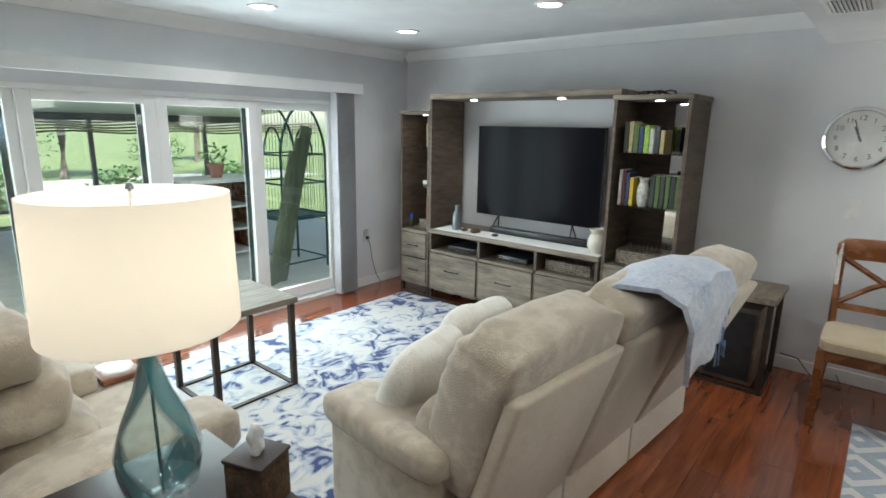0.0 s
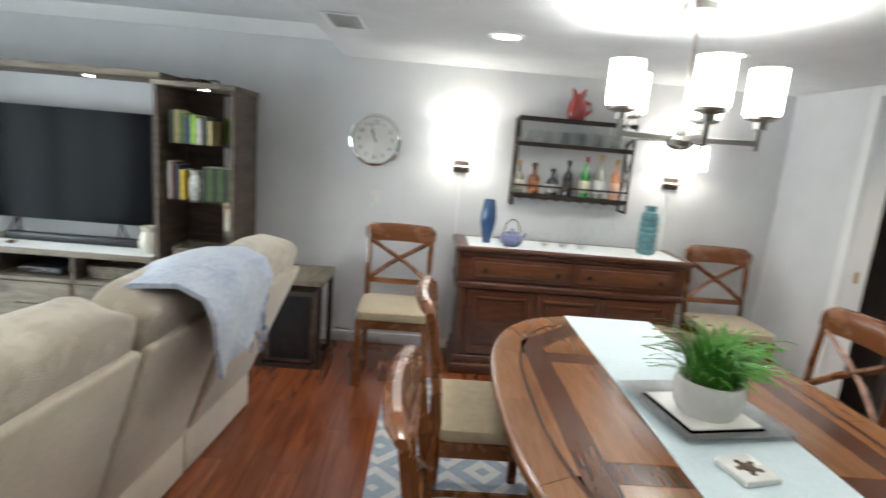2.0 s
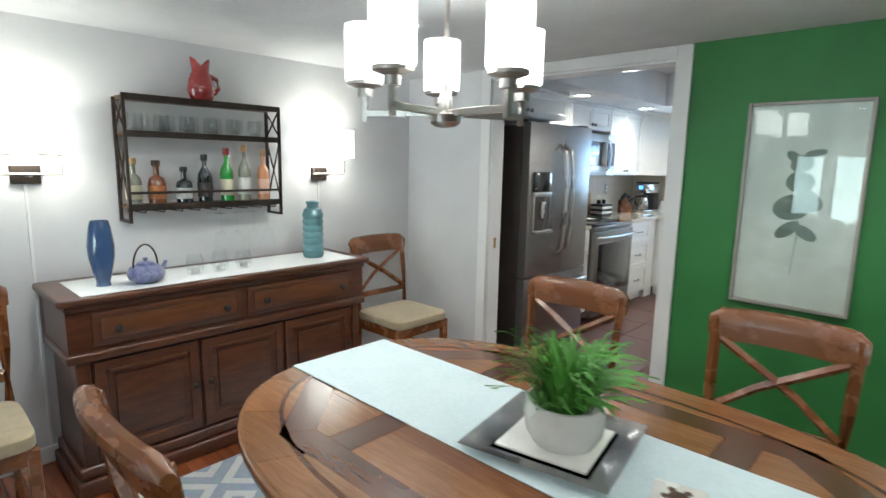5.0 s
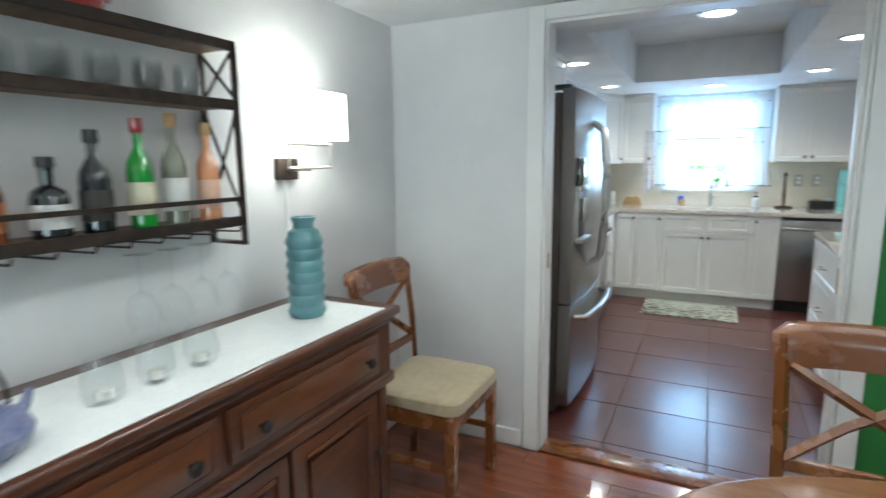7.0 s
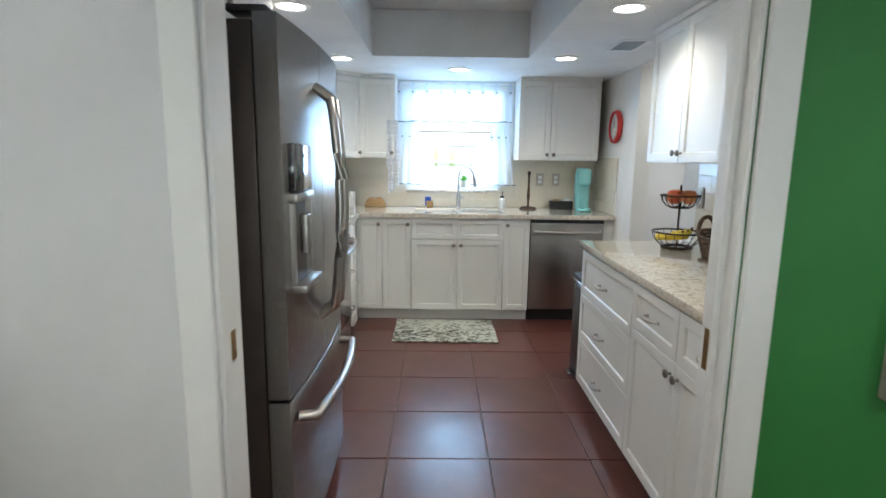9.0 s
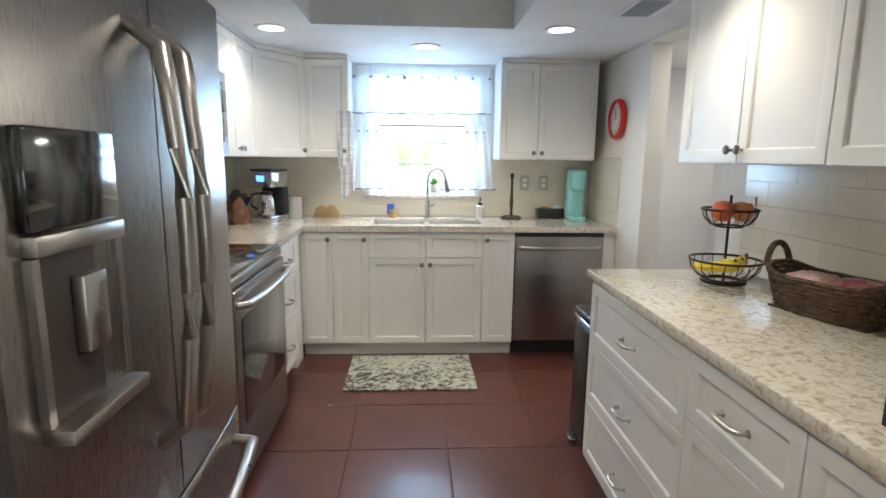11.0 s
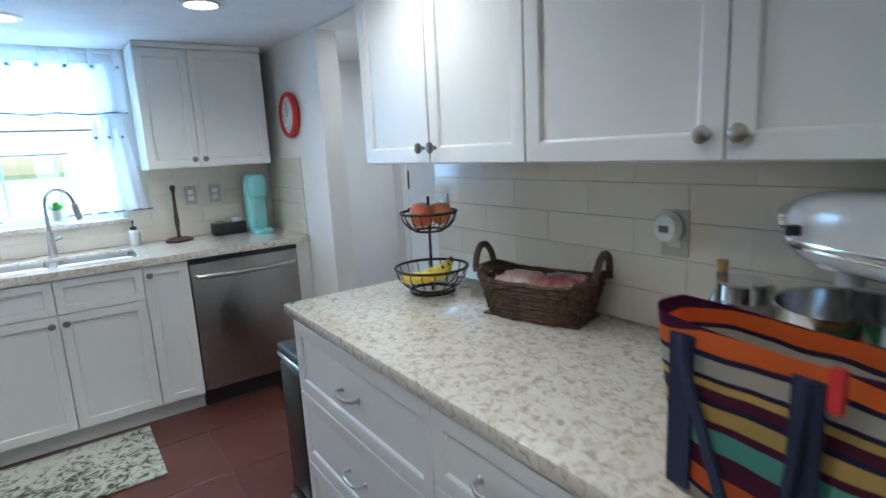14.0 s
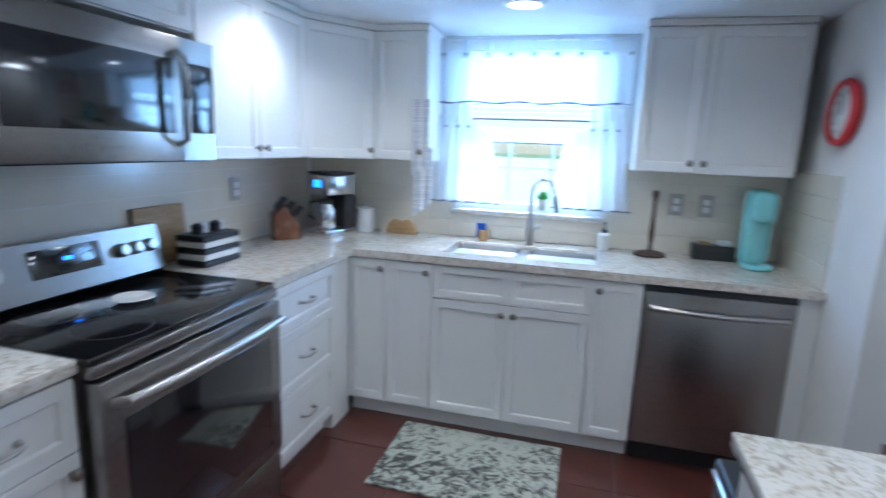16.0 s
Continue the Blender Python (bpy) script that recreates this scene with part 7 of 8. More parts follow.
def recliner():
    X0, Y0, Y1 = 0.74, 2.14, 3.84
    s = thing("reclining_loveseat", "beige chenille reclining loveseat with a padded console between its seats", "sofa", "", (X0, Y0, 0))
    L = Y1 - Y0
    for y in (0, L - 0.24):
        part("arm_base", box(0.05, y + 0.02, 0.03, 0.66, y + 0.22, 0.46, 0.03, 3), "sofa", s)
        part("arm_pad", soft(0.37, y + 0.12, 0.50, 0.33, 0.13, 0.085, 0.45, 0.35, 30, 18, 0.012, 7), "sofa", s, "rounded padded arm rest")
    part("console_base", box(0.15, L / 2 - 0.11, 0.03, 0.60, L / 2 + 0.11, 0.47, 0.02), "sofa", s)
    part("console_lid", soft(0.33, L / 2, 0.52, 0.16, 0.12, 0.055, 0.3, 0.3, 24, 12, 0.004), "sofa", s)
    part("cup_tray", box(0.50, L / 2 - 0.10, 0.471, 0.66, L / 2 + 0.10, 0.50, 0.008), "chair", s, "dark wooden cup holder tray")
    for y in (0.24 + 0.27, L - 0.24 - 0.27):
        part("seat_cushion", soft(0.44, y, 0.38, 0.24, 0.26, 0.10, 0.35, 0.3, 28, 16, 0.012, 6), "sofa", s)
        part("footrest", soft(0.67, y, 0.24, 0.06, 0.26, 0.17, 0.4, 0.35, 22, 14, 0.01, 6), "sofa", s)
        part("back_panel", box(-0.02, y - 0.32, 0.15, 0.06, y + 0.32, 0.95, 0.03), "sofaback", s)
        part("back_cushion", creased(soft(0.20, y, 0.52, 0.15, 0.29, 0.115, 0.45, 0.3, 44, 18, 0.02, 7)), "sofa", s)
        part("back_cushion", creased(soft(0.15, y, 0.71, 0.13, 0.31, 0.105, 0.5, 0.3, 44, 18, 0.02, 7)), "sofa", s)
        part("head_cushion", creased(soft(0.08, y, 0.88, 0.13, 0.33, 0.10, 0.5, 0.3, 44, 18, 0.02, 7)), "sofa", s)
    for x in (0.1, 0.60):
        for y in (0.06, L - 0.06):
            part("foot", lathe([(0.03, 0), (0.03, 0.05), (0, 0.05)], (x, y, 0), 12), "black", s)
recliner()

def frame_table(name, label, x0, x1, y0, y1, h, top="greywood_h", th=0.035, r=0.015):
    t = thing(name, label, "side table", "", ((x0 + x1) / 2, (y0 + y1) / 2, 0))
    hx, hy = (x1 - x0) / 2, (y1 - y0) / 2
    part("tabletop", box(-hx, -hy, h - th, hx, hy, h, 0.003, 1), top, t)
    for sx in (-1, 1):
        for sy in (-1, 1):
            part("leg", box(sx * (hx - 0.03) - r, sy * (hy - 0.03) - r, 0, sx * (hx - 0.03) + r, sy * (hy - 0.03) + r, h - th - 0.001), "iron", t)
    for sx in (-1, 1):
        part("rail", box(sx * (hx - 0.03) - r * 0.9, -hy + 0.046, 0.0, sx * (hx - 0.03) + r * 0.9, hy - 0.046, 0.022), "iron", t)
    for sy in (-1, 1):
        part("rail", box(-hx + 0.046, sy * (hy - 0.03) - r * 0.9, 0.0, hx - 0.046, sy * (hy - 0.03) + r * 0.9, 0.022), "iron", t)
    return t
frame_table("end_table", "square weathered wood end table on a dark metal frame", 1.80, 2.33, 3.10, 3.62, 0.56)
frame_table("end_table", "weathered wood end table on a dark frame beside the sofa", 4.02, 4.46, 0.95, 1.39, 0.60)
def subwoofer():
    t = thing("speaker", "dark wood subwoofer box standing under the end table", "speaker", "", (4.23, 1.18, 0), -90)
    part("cabinet", box(-0.15, -0.12, 0.01, 0.15, 0.14, 0.50, 0.008), "greywood", t)
    part("grille", box(-0.13, -0.128, 0.04, 0.13, -0.1205, 0.47, 0.004), "black", t)
    for x in (-0.12, 0.12):
        part("foot", lathe([(0.012, 0), (0.012, 0.01), (0, 0.01)], (x, 0, 0), 10), "black", t)
subwoofer()
def side_table():
    t = thing("side_table", "low espresso side table with a grained top between the sofas", "side table", "", (0.98, 1.84, 0))
    part("tabletop", box(-0.27, -0.33, 0.565, 0.29, 0.25, 0.60, 0.004), "espresso", t)
    for sx in (-0.25, 0.24):
        for sy in (-0.31, 0.20):
            part("leg", box(sx, sy, 0, sx + 0.04, sy + 0.04, 0.564), "espresso", t)
side_table()

def table_lamp():
    t = thing("table_lamp", "teal swirl glass table lamp with a lit cream drum shade", "table lamp", "", (1.04, 1.85, 0.601))
    part("base", lathe([(0, 0), (0.055, 0), (0.058, 0.006), (0.045, 0.012), (0.02, 0.018), (0, 0.018)], seg=32), "glass", t)
    prof = [(0.02, 0.018), (0.050, 0.026), (0.086, 0.055), (0.096, 0.10), (0.100, 0.15), (0.074, 0.23), (0.044, 0.30), (0.028, 0.36), (0.021, 0.41), (0.026, 0.435)]
    part("body", lathe(prof, seg=40), "swirl", t, "clear glass with teal swirls")
    part("stem", lathe([(0.004, 0.02), (0.004, 0.43)], seg=10), "chrome", t)
    part("neck", lathe([(0.027, 0.436), (0.028, 0.447), (0.012, 0.453), (0.011, 0.50), (0, 0.50)], seg=20), "chrome", t)
    part("shade", lathe([(0.212, 0.470), (0.206, 0.775), (0.204, 0.775), (0.210, 0.470)], seg=56), "lampshade", t, "cream fabric drum shade, lit")
    part("finial", lathe([(0.004, 0.50), (0.004, 0.78), (0.011, 0.785), (0.008, 0.797), (0, 0.799)], seg=14), "chrome", t)
    l = new("table_lamp_bulb", bpy.data.lights.new("table_lamp_bulb", "POINT"))
    l.data.energy, l.data.shadow_soft_size, l.data.color = 1.6, 0.03, (1.0, 0.97, 0.90)
    l.matrix_basis = pose(1.04, 1.85, 1.24)
def lampshade_mat():
    m, nt, b = shader("cream_lampshade", 0.9)
    out = nt.nodes["Material Output"]
    tl = nt.nodes.new("ShaderNodeBsdfTranslucent"); tl.inputs[0].default_value = (0.92, 0.88, 0.80, 1)
    b.inputs["Base Color"].default_value = (0.82, 0.76, 0.68, 1)
    b.inputs["Emission Color"].default_value = (1.0, 0.93, 0.83, 1)
    b.inputs["Emission Strength"].default_value = 0.16
    a = nt.nodes.new("ShaderNodeMixShader"); a.inputs[0].default_value = 0.5
    nt.links.new(b.outputs[0], a.inputs[1]); nt.links.new(tl.outputs[0], a.inputs[2]); nt.links.new(a.outputs[0], out.inputs[0])
    return m
M["lampshade"] = lampshade_mat()
def swirl_mat():
    m, nt, b = shader("teal_swirl_glass", 0.03)
    out = nt.nodes["Material Output"]
    tc = nt.nodes.new("ShaderNodeTexCoord")
    sp = nt.nodes.new("ShaderNodeSeparateXYZ"); nt.links.new(tc.outputs["Object"], sp.inputs[0])
    def op(o, *a):
        n = nt.nodes.new("ShaderNodeMath"); n.operation = o
        for i, v in enumerate(a):
            if isinstance(v, (int, float)): n.inputs[i].default_value = v
            else: nt.links.new(v, n.inputs[i])
        return n.outputs[0]
    ang = op("ARCTAN2", sp.outputs[1], sp.outputs[0])
    ph = op("SINE", op("ADD", op("MULTIPLY", ang, 2.0), op("MULTIPLY", sp.outputs[2], 13.0)))
    r = nt.nodes.new("ShaderNodeValToRGB")
    e = r.color_ramp.elements
    e[0].position, e[0].color = 0.45, (0, 0, 0, 1)
    e[1].position, e[1].color = 0.72, (0.85, 0.85, 0.85, 1)
    nt.links.new(op("MULTIPLY_ADD", ph, 0.5, 0.5), r.inputs[0])
    fr = nt.nodes.new("ShaderNodeMath"); fr.operation = "MULTIPLY_ADD"; lw = nt.nodes.new("ShaderNodeLayerWeight"); lw.inputs[0].default_value = 0.35; nt.links.new(lw.outputs["Facing"], fr.inputs[0]); fr.inputs[1].default_value, fr.inputs[2].default_value = 0.45, 0.05
    tr = nt.nodes.new("ShaderNodeBsdfTransparent"); tr.inputs[0].default_value = (0.80, 0.88, 0.88, 1)
    gl = nt.nodes.new("ShaderNodeBsdfGlossy"); gl.inputs["Roughness"].default_value = 0.02
    cl = nt.nodes.new("ShaderNodeMixShader")
    nt.links.new(fr.outputs[0], cl.inputs[0]); nt.links.new(tr.outputs[0], cl.inputs[1]); nt.links.new(gl.outputs[0], cl.inputs[2])
    b.inputs["Base Color"].default_value = (0.05, 0.20, 0.23, 1); b.inputs["Coat Weight"].default_value = 1
    mx = nt.nodes.new("ShaderNodeMixShader")
    nt.links.new(r.outputs[0], mx.inputs[0]); nt.links.new(cl.outputs[0], mx.inputs[1]); nt.links.new(b.outputs[0], mx.inputs[2]); nt.links.new(mx.outputs[0], out.inputs[0])
    return m
M["swirl"] = swirl_mat()
table_lamp()
def tissues():
    t = thing("tissue_box", "dark woven tissue box on the side table", "tissue box", "", (1.195, 1.665, 0.601), 20)
    part("cover", box(-0.056, -0.056, 0, 0.056, 0.056, 0.125, 0.006), "wicker", t)
    part("lid", box(-0.060, -0.060, 0.1255, 0.060, 0.060, 0.138, 0.006), "espresso", t)
    part("tissue", soft(0, 0, 0.172, 0.022, 0.016, 0.042, 0.9, 0.9, 18, 14, 0.014, 40), "linen", t)
tissues()
rug("living_rug", 1.05, 4.10, 1.50, 3.95, "rug_blue", "distressed ivory and navy blue oriental rug", 0.011)

# sliding doors
def sliding_doors():
    y = NORTH + 0.05
    W = (GX1 - GX0) / 4
    for k in range(4):
        x0, x1 = GX0 + k * W, GX0 + (k + 1) * W
        yy = y + (0.03 if k in (0, 3) else 0.0)
        u = thing("door_1", "white framed sliding glass patio door panel", "", "", (x0, yy, 0))
        u["kind"] = "structure"
        st = 0.075 if k in (1, 2) else 0.055
        z0, z1 = 0.05, GH - 0.03
        bm = box(0, -0.02, z0, st, 0.02, z1, 0.003, 1)
        box(W - st, -0.02, z0, W, 0.02, z1, 0.003, 1, into=bm)
        box(st, -0.02, z0, W - st, 0.02, z0 + 0.09, into=bm)
        box(st, -0.02, z1 - 0.06, W - st, 0.02, z1, into=bm)
        part("door_frame", bm, "trim", u)
        g = part("pane", box(st, -0.004, z0 + 0.09, W - st, 0.002, z1 - 0.06), "pane", u)
        g.visible_shadow = False
        if k < 3:
            part("screen_edge", box(W - st - 0.035, 0.021, z0 + 0.02, W - st, 0.035, z1 - 0.05), "bronze", u)
    tr = box(GX0, NORTH + 0.0, 0.0, GX1, NORTH + T, 0.035)
    struct("trim", tr, "trim", "white door track")
    struct("trim", box(GX0, NORTH + 0.01, GH - 0.03, GX1, NORTH + 0.11, GH), "trim", "white door head")
    v = thing("blind_valance", "off-white valance over the vertical blind", "valance", "", ((GX0 + 3.84) / 2, NORTH, 1.80))
    hw = 3.90 - (GX0 + 3.84) / 2
    part("board", box(-hw, -0.13, 0, hw, -0.11, 0.085, 0.003), "trim", v)
    part("return", box(hw - 0.015, -0.109, 0, hw, -0.001, 0.085), "trim", v)
    b = thing("vertical_blind", "stack of drawn grey-white vertical blind slats", "blind", "", (3.73, NORTH - 0.06, 0.02))
    for k in range(9):
        part("slat", box(-0.11 + k * 0.024, -0.045, 0, -0.108 + k * 0.024, 0.045, 1.785), "blindslat", b)
sliding_doors()

# crown moulding and baseboards
def crown(x0, y0, x1, y1, nx, ny, z, name="trim"):
    """A moulding along a wall; nx, ny point into the room."""
    prof = [(0, -0.085), (0.012, -0.085), (0.018, -0.07), (0.045, -0.035), (0.062, -0.018), (0.068, 0), (0, 0)]
    bm = bmesh.new()
    ends = []
    for x, y in ((x0, y0), (x1, y1)):
        ends.append([bm.verts.new((x + nx * d, y + ny * d, z + h)) for d, h in prof])
    n = len(prof)
    for i in range(n):
        bm.faces.new((ends[0][i], ends[0][(i + 1) % n], ends[1][(i + 1) % n], ends[1][i]))
    bm.faces.new(ends[0]); bm.faces.new(ends[1][::-1])
    bmesh.ops.recalc_face_normals(bm, faces=bm.faces[:])
    struct(name, bm, "trim", "white crown moulding")
crown(EAST, SOFFIT_Y, EAST, NORTH, -1, 0, H_LIV)
crown(WEST, NORTH, EAST - 0.07, NORTH, 0, -1, H_LIV)
def baseboard(x0, y0, x1, y1):
    struct("baseboard", box(x0, y0, 0.0, x1, y1, 0.085, 0.004, 1), "trim", "white baseboard")
baseboard(EAST - 0.014, SOUTH + 0.014, EAST, NORTH)
baseboard(GX1 + 0.0, NORTH - 0.014, EAST - 0.014, NORTH)
baseboard(DX1 + 0.09, SOUTH, EAST - 0.014, SOUTH + 0.014)
baseboard(WEST, SOUTH, DX0 - 0.09, SOUTH + 0.014)
# casing round the kitchen opening
for x in (DX0 - 0.075, DX1):
    struct("trim", box(x, SOUTH, 0, x + 0.075, SOUTH + 0.018, DH + 0.062, 0.003, 1), "trim", "white door casing")
struct("trim", box(DX0, SOUTH, DH, DX1, SOUTH + 0.018, DH + 0.062, 0.003, 1), "trim", "white door casing head")
for x, s in ((DX0, 1), (DX1, -1)):
    struct("trim", box(x, SOUTH - T, 0, x + s * 0.012, SOUTH - 0.001, DH, 0.002, 1), "trim", "white door jamb")
    struct("trim", box(x - s * 0.085, SOUTH - T - 0.018, 0, x, SOUTH - T, DH + 0.062, 0.003, 1), "trim", "white door casing on the kitchen side")
struct("trim", box(DX0 + 0.012, SOUTH - T, DH - 0.012, DX1 - 0.012, SOUTH - 0.001, DH), "trim", "white door head jamb")
struct("trim", box(DX0 + 0.012, SOUTH - T, 0.0, DX1 - 0.012, SOUTH + 0.02, 0.012, 0.004), "chair", "wooden threshold strip")


M["smoke"] = mat("smoky_glass", (0.12, 0.14, 0.15), 0.08, coat=1, scale=5)
M["cream"] = mat("cream_glaze", (0.70, 0.66, 0.56), 0.25, coat=0.5, scale=6)
M["bamboo"] = mat("weathered_bamboo", (0.22, 0.20, 0.12), 0.8, color2=(0.10, 0.09, 0.05), scale=20)
M["cagegreen"] = mat("dark_green_metal", (0.02, 0.08, 0.08), 0.4, 0.5, scale=20)
M["potclay"] = mat("pink_clay", (0.45, 0.20, 0.14), 0.8, scale=20)
M["greenboard"] = mat("weathered_green_board", (0.16, 0.18, 0.12), 0.7, color2=(0.08, 0.10, 0.06), scale=8, stretch=(1, 1, 0.2))
M["bark"] = mat("tree_bark", (0.30, 0.25, 0.20), 0.9, color2=(0.18, 0.14, 0.11), scale=12, bump=0.6)
M["pool"] = mat("pool_water", (0.10, 0.45, 0.50), 0.05, coat=1, scale=2, bump=0.3, bscale=4)
M["stucco"] = mat("pale_stucco", (0.74, 0.75, 0.76), 0.9, scale=10, bump=0.2)
M["roofgrey"] = mat("grey_roof", (0.20, 0.19, 0.18), 0.9, scale=10, bump=0.3)
M["pinkdoor"] = mat("dusty_pink_paint", (0.35, 0.18, 0.18), 0.6, scale=6)

# ---- things in the wall unit and on the stand ----
def books(rows, x_front, z, group, depth=0.15):
    """Upright books from y down to lower y, each a thing with cover and pages."""
    y = None
    for (y0, w, h, m, label) in rows:
        b = thing("book", label, "book", group, (x_front, y0, z), -90)
        part("cover", box(0, 0, 0, w - 0.002, depth, h, 0.002, 1), m, b)
        part("pages", box(0.003, 0.004, h, w - 0.005, depth - 0.003, h + 0.001), "paperw", b)
for k, c in dict(bk_green=(0.10, 0.16, 0.05), bk_lime=(0.35, 0.60, 0.08), bk_yellow=(0.75, 0.52, 0.05), bk_red=(0.38, 0.04, 0.04), bk_maroon=(0.12, 0.03, 0.03), bk_navy=(0.04, 0.06, 0.15), bk_gold=(0.50, 0.42, 0.20), bk_dark=(0.05, 0.06, 0.05), bk_white=(0.65, 0.64, 0.58), paperw=(0.7, 0.68, 0.6)).items():
    M[k] = mat(k, c, 0.55, color2=tuple(q * 0.6 for q in c), scale=30)
zu = 1.3835
x = 1.99
rows = []
for w, h, m, l in ((0.03, 0.20, "bk_dark", "dark green hardback book on a glass shelf"), (0.03, 0.205, "bk_gold", "olive gold book on a glass shelf"), (0.035, 0.19, "bk_green", "green book on a glass shelf"), (0.03, 0.17, "bk_navy", "navy book on a glass shelf"), (0.035, 0.18, "bk_lime", "bright lime green book on a glass shelf"), (0.03, 0.16, "bk_white", "white book on a glass shelf"), (0.035, 0.175, "bk_dark", "black and lime book on a glass shelf"), (0.03, 0.15, "bk_gold", "gold book on a glass shelf")):
    rows.append((x, w, h, m, l)); x -= w + 0.002
books(rows, 4.20, zu, "books on the upper shelf")
zl = 1.0285
x = 2.00
rows = []
for w, h, m, l in ((0.022, 0.24, "bk_white", "tall white book on a glass shelf"), (0.024, 0.235, "bk_maroon", "dark red book on a glass shelf"), (0.024, 0.22, "bk_navy", "navy book on a glass shelf"), (0.028, 0.19, "bk_yellow", "bright yellow book on a glass shelf")):
    rows.append((x, w, h, m, l)); x -= w + 0.002
x = 1.785
for i in range(6):
    rows.append((x, 0.030, 0.215, "bk_dark" if i % 2 == 0 else "bk_green", "dark green leather book with gilt lettering on a glass shelf")); x -= 0.0325
books(rows, 4.20, zl, "books on the lower shelf")
v = thing("vase", "cream lidded ceramic jar on a glass shelf", "vase", "", (4.24, 1.84, zl))
part("body", lathe([(0, 0), (0.03, 0), (0.04, 0.05), (0.043, 0.11), (0.03, 0.15), (0.025, 0.16), (0.036, 0.19), (0.03, 0.19), (0, 0.17)], seg=24), "bk_white", v)
def woven(at, rz, w, d, h, label, m="greybasket"):
    t = thing("basket", label, "basket", "", at, rz)
    n = int(h / 0.016)
    for k in range(n):
        bm = tube([(sx * w / 2, sy * d / 2, 0.010 + k * 0.016) for sx, sy in ((-1, -1), (1, -1), (1, 1), (-1, 1))], 0.0055, 5, True)
        part("woven_band", bm, m, t)
    for i in range(int(w / 0.03) + 1):
        for sy in (-1, 1):
            part("stake", tube([(-w / 2 + i * 0.03, sy * (d / 2 + 0.002), 0), (-w / 2 + i * 0.03, sy * (d / 2 + 0.002), h)], 0.0035, 5), m, t)
    for i in range(int(d / 0.03) + 1):
        for sx in (-1, 1):
            part("stake", tube([(sx * (w / 2 + 0.002), -d / 2 + i * 0.03, 0), (sx * (w / 2 + 0.002), -d / 2 + i * 0.03, h)], 0.0035, 5), m, t)
    part("bottom", box(-w / 2 + 0.004, -d / 2 + 0.004, 0, w / 2 - 0.004, d / 2 - 0.004, 0.005), m, t)
    return t
M["greybasket"] = mat("grey_brown_wicker", (0.34, 0.30, 0.24), 0.8, color2=(0.14, 0.11, 0.085), scale=60, bump=0.4)
woven((4.32, 1.80, 0.612), 90, 0.34, 0.24, 0.11, "open grey-brown wicker basket inside the bookcase")
woven((4.34, 3.80, 0.612), 90, 0.16, 0.20, 0.085, "small wicker basket on the bottom shelf of the bookcase")
woven((4.32, 2.34, 0.464), 90, 0.36, 0.24, 0.09, "oval grey wicker basket in the stand's open bay")
y0 = 3.86
books([(3.79, 0.02, 0.20, "bk_gold", "gold spined book on the upper shelf"), (3.768, 0.02, 0.20, "bk_green", "green spined book on the upper shelf"), (3.746, 0.02, 0.19, "bk_white", "white spined book on the upper shelf"), (3.724, 0.02, 0.195, "bk_gold", "gold spined book on the upper shelf")], 4.22, 1.3585, "books on the far bookcase")
books([(3.91, 0.12, 0.26, "bk_red", "large red hardback book leaning in the bookcase")], 4.36, 0.612, "", 0.05)
b = thing("book_stack", "short stack of flat books on a glass shelf", "book", "", (4.30, 3.76, 1.0085), -90)
part("book", box(-0.05, -0.1, 0, 0.05, 0.08, 0.02, 0.002, 1), "bk_green", b)
part("book", box(-0.05, -0.1, 0.021, 0.05, 0.075, 0.05, 0.002, 1), "bk_white", b)
f = thing("photo_frame", "small black frame with a blue and green picture in the bookcase", "frame", "", (4.22, 4.00, 0.612), -90)
part("frame", turned(box(-0.045, 0, 0, 0.045, 0.012, 0.13, 0.003), -10), "black", f)
part("picture", turned(box(-0.035, -0.0015, 0.012, 0.035, -0.0002, 0.07), -10), "bk_green", f)
part("picture_sky", turned(box(-0.035, -0.0015, 0.071, 0.035, -0.0002, 0.118), -10), "bluesponge", f)
v = thing("bottle_vase", "grey glass bottle vase on the television stand", "vase", "", (4.24, 3.44, 0.6545))
part("body", lathe([(0, 0), (0.038, 0), (0.042, 0.02), (0.040, 0.13), (0.018, 0.165), (0.016, 0.20), (0.022, 0.215), (0.018, 0.216), (0, 0.19)], seg=24), "smoke", v)
v = thing("pitcher", "cream glazed pitcher with a side handle on the television stand", "pitcher", "", (4.24, 2.14, 0.6545))
part("body", lathe([(0, 0), (0.045, 0), (0.07, 0.05), (0.066, 0.10), (0.045, 0.14), (0.056, 0.175), (0.050, 0.175), (0.04, 0.14), (0, 0.12)], seg=28), "cream", v)
part("handle", tube([(0.0, -0.055, 0.155), (0, -0.10, 0.14), (0, -0.10, 0.09), (0, -0.062, 0.06)], 0.009, 8), "cream", v)
for i, (yy, r, l) in enumerate(((3.34, 0.035, "small dark stone bowl on the lace runner"), (3.22, 0.05, "brown seashell on the lace runner"), (3.02, 0.03, "small brown shell on the lace runner"))):
    solid("ornament", soft(4.22, yy, 0.6545 + r * 0.35, r, r * 0.8, r * 0.35, 0.9, 0.9, 16, 10, 0.004, 40), "wicker", l, "ornament")
for yy, w in ((3.35, 0.30), (2.83, 0.28)):
    t = thing("media_player", "slim black media player in the stand's open bay", "media player", "", (4.20, yy, 0.4625), -90)
    part("case", box(-w / 2, 0, 0.004, w / 2, 0.22, 0.048, 0.004), "black", t)
    part("front_panel", box(-w / 2 + 0.01, -0.003, 0.012, w / 2 - 0.01, -0.0005, 0.04), "blackglass", t)
t = thing("wire_ornament", "dark coiled wire ornament lying on top of the wall unit", "ornament", "", (4.30, 1.84, 1.757))
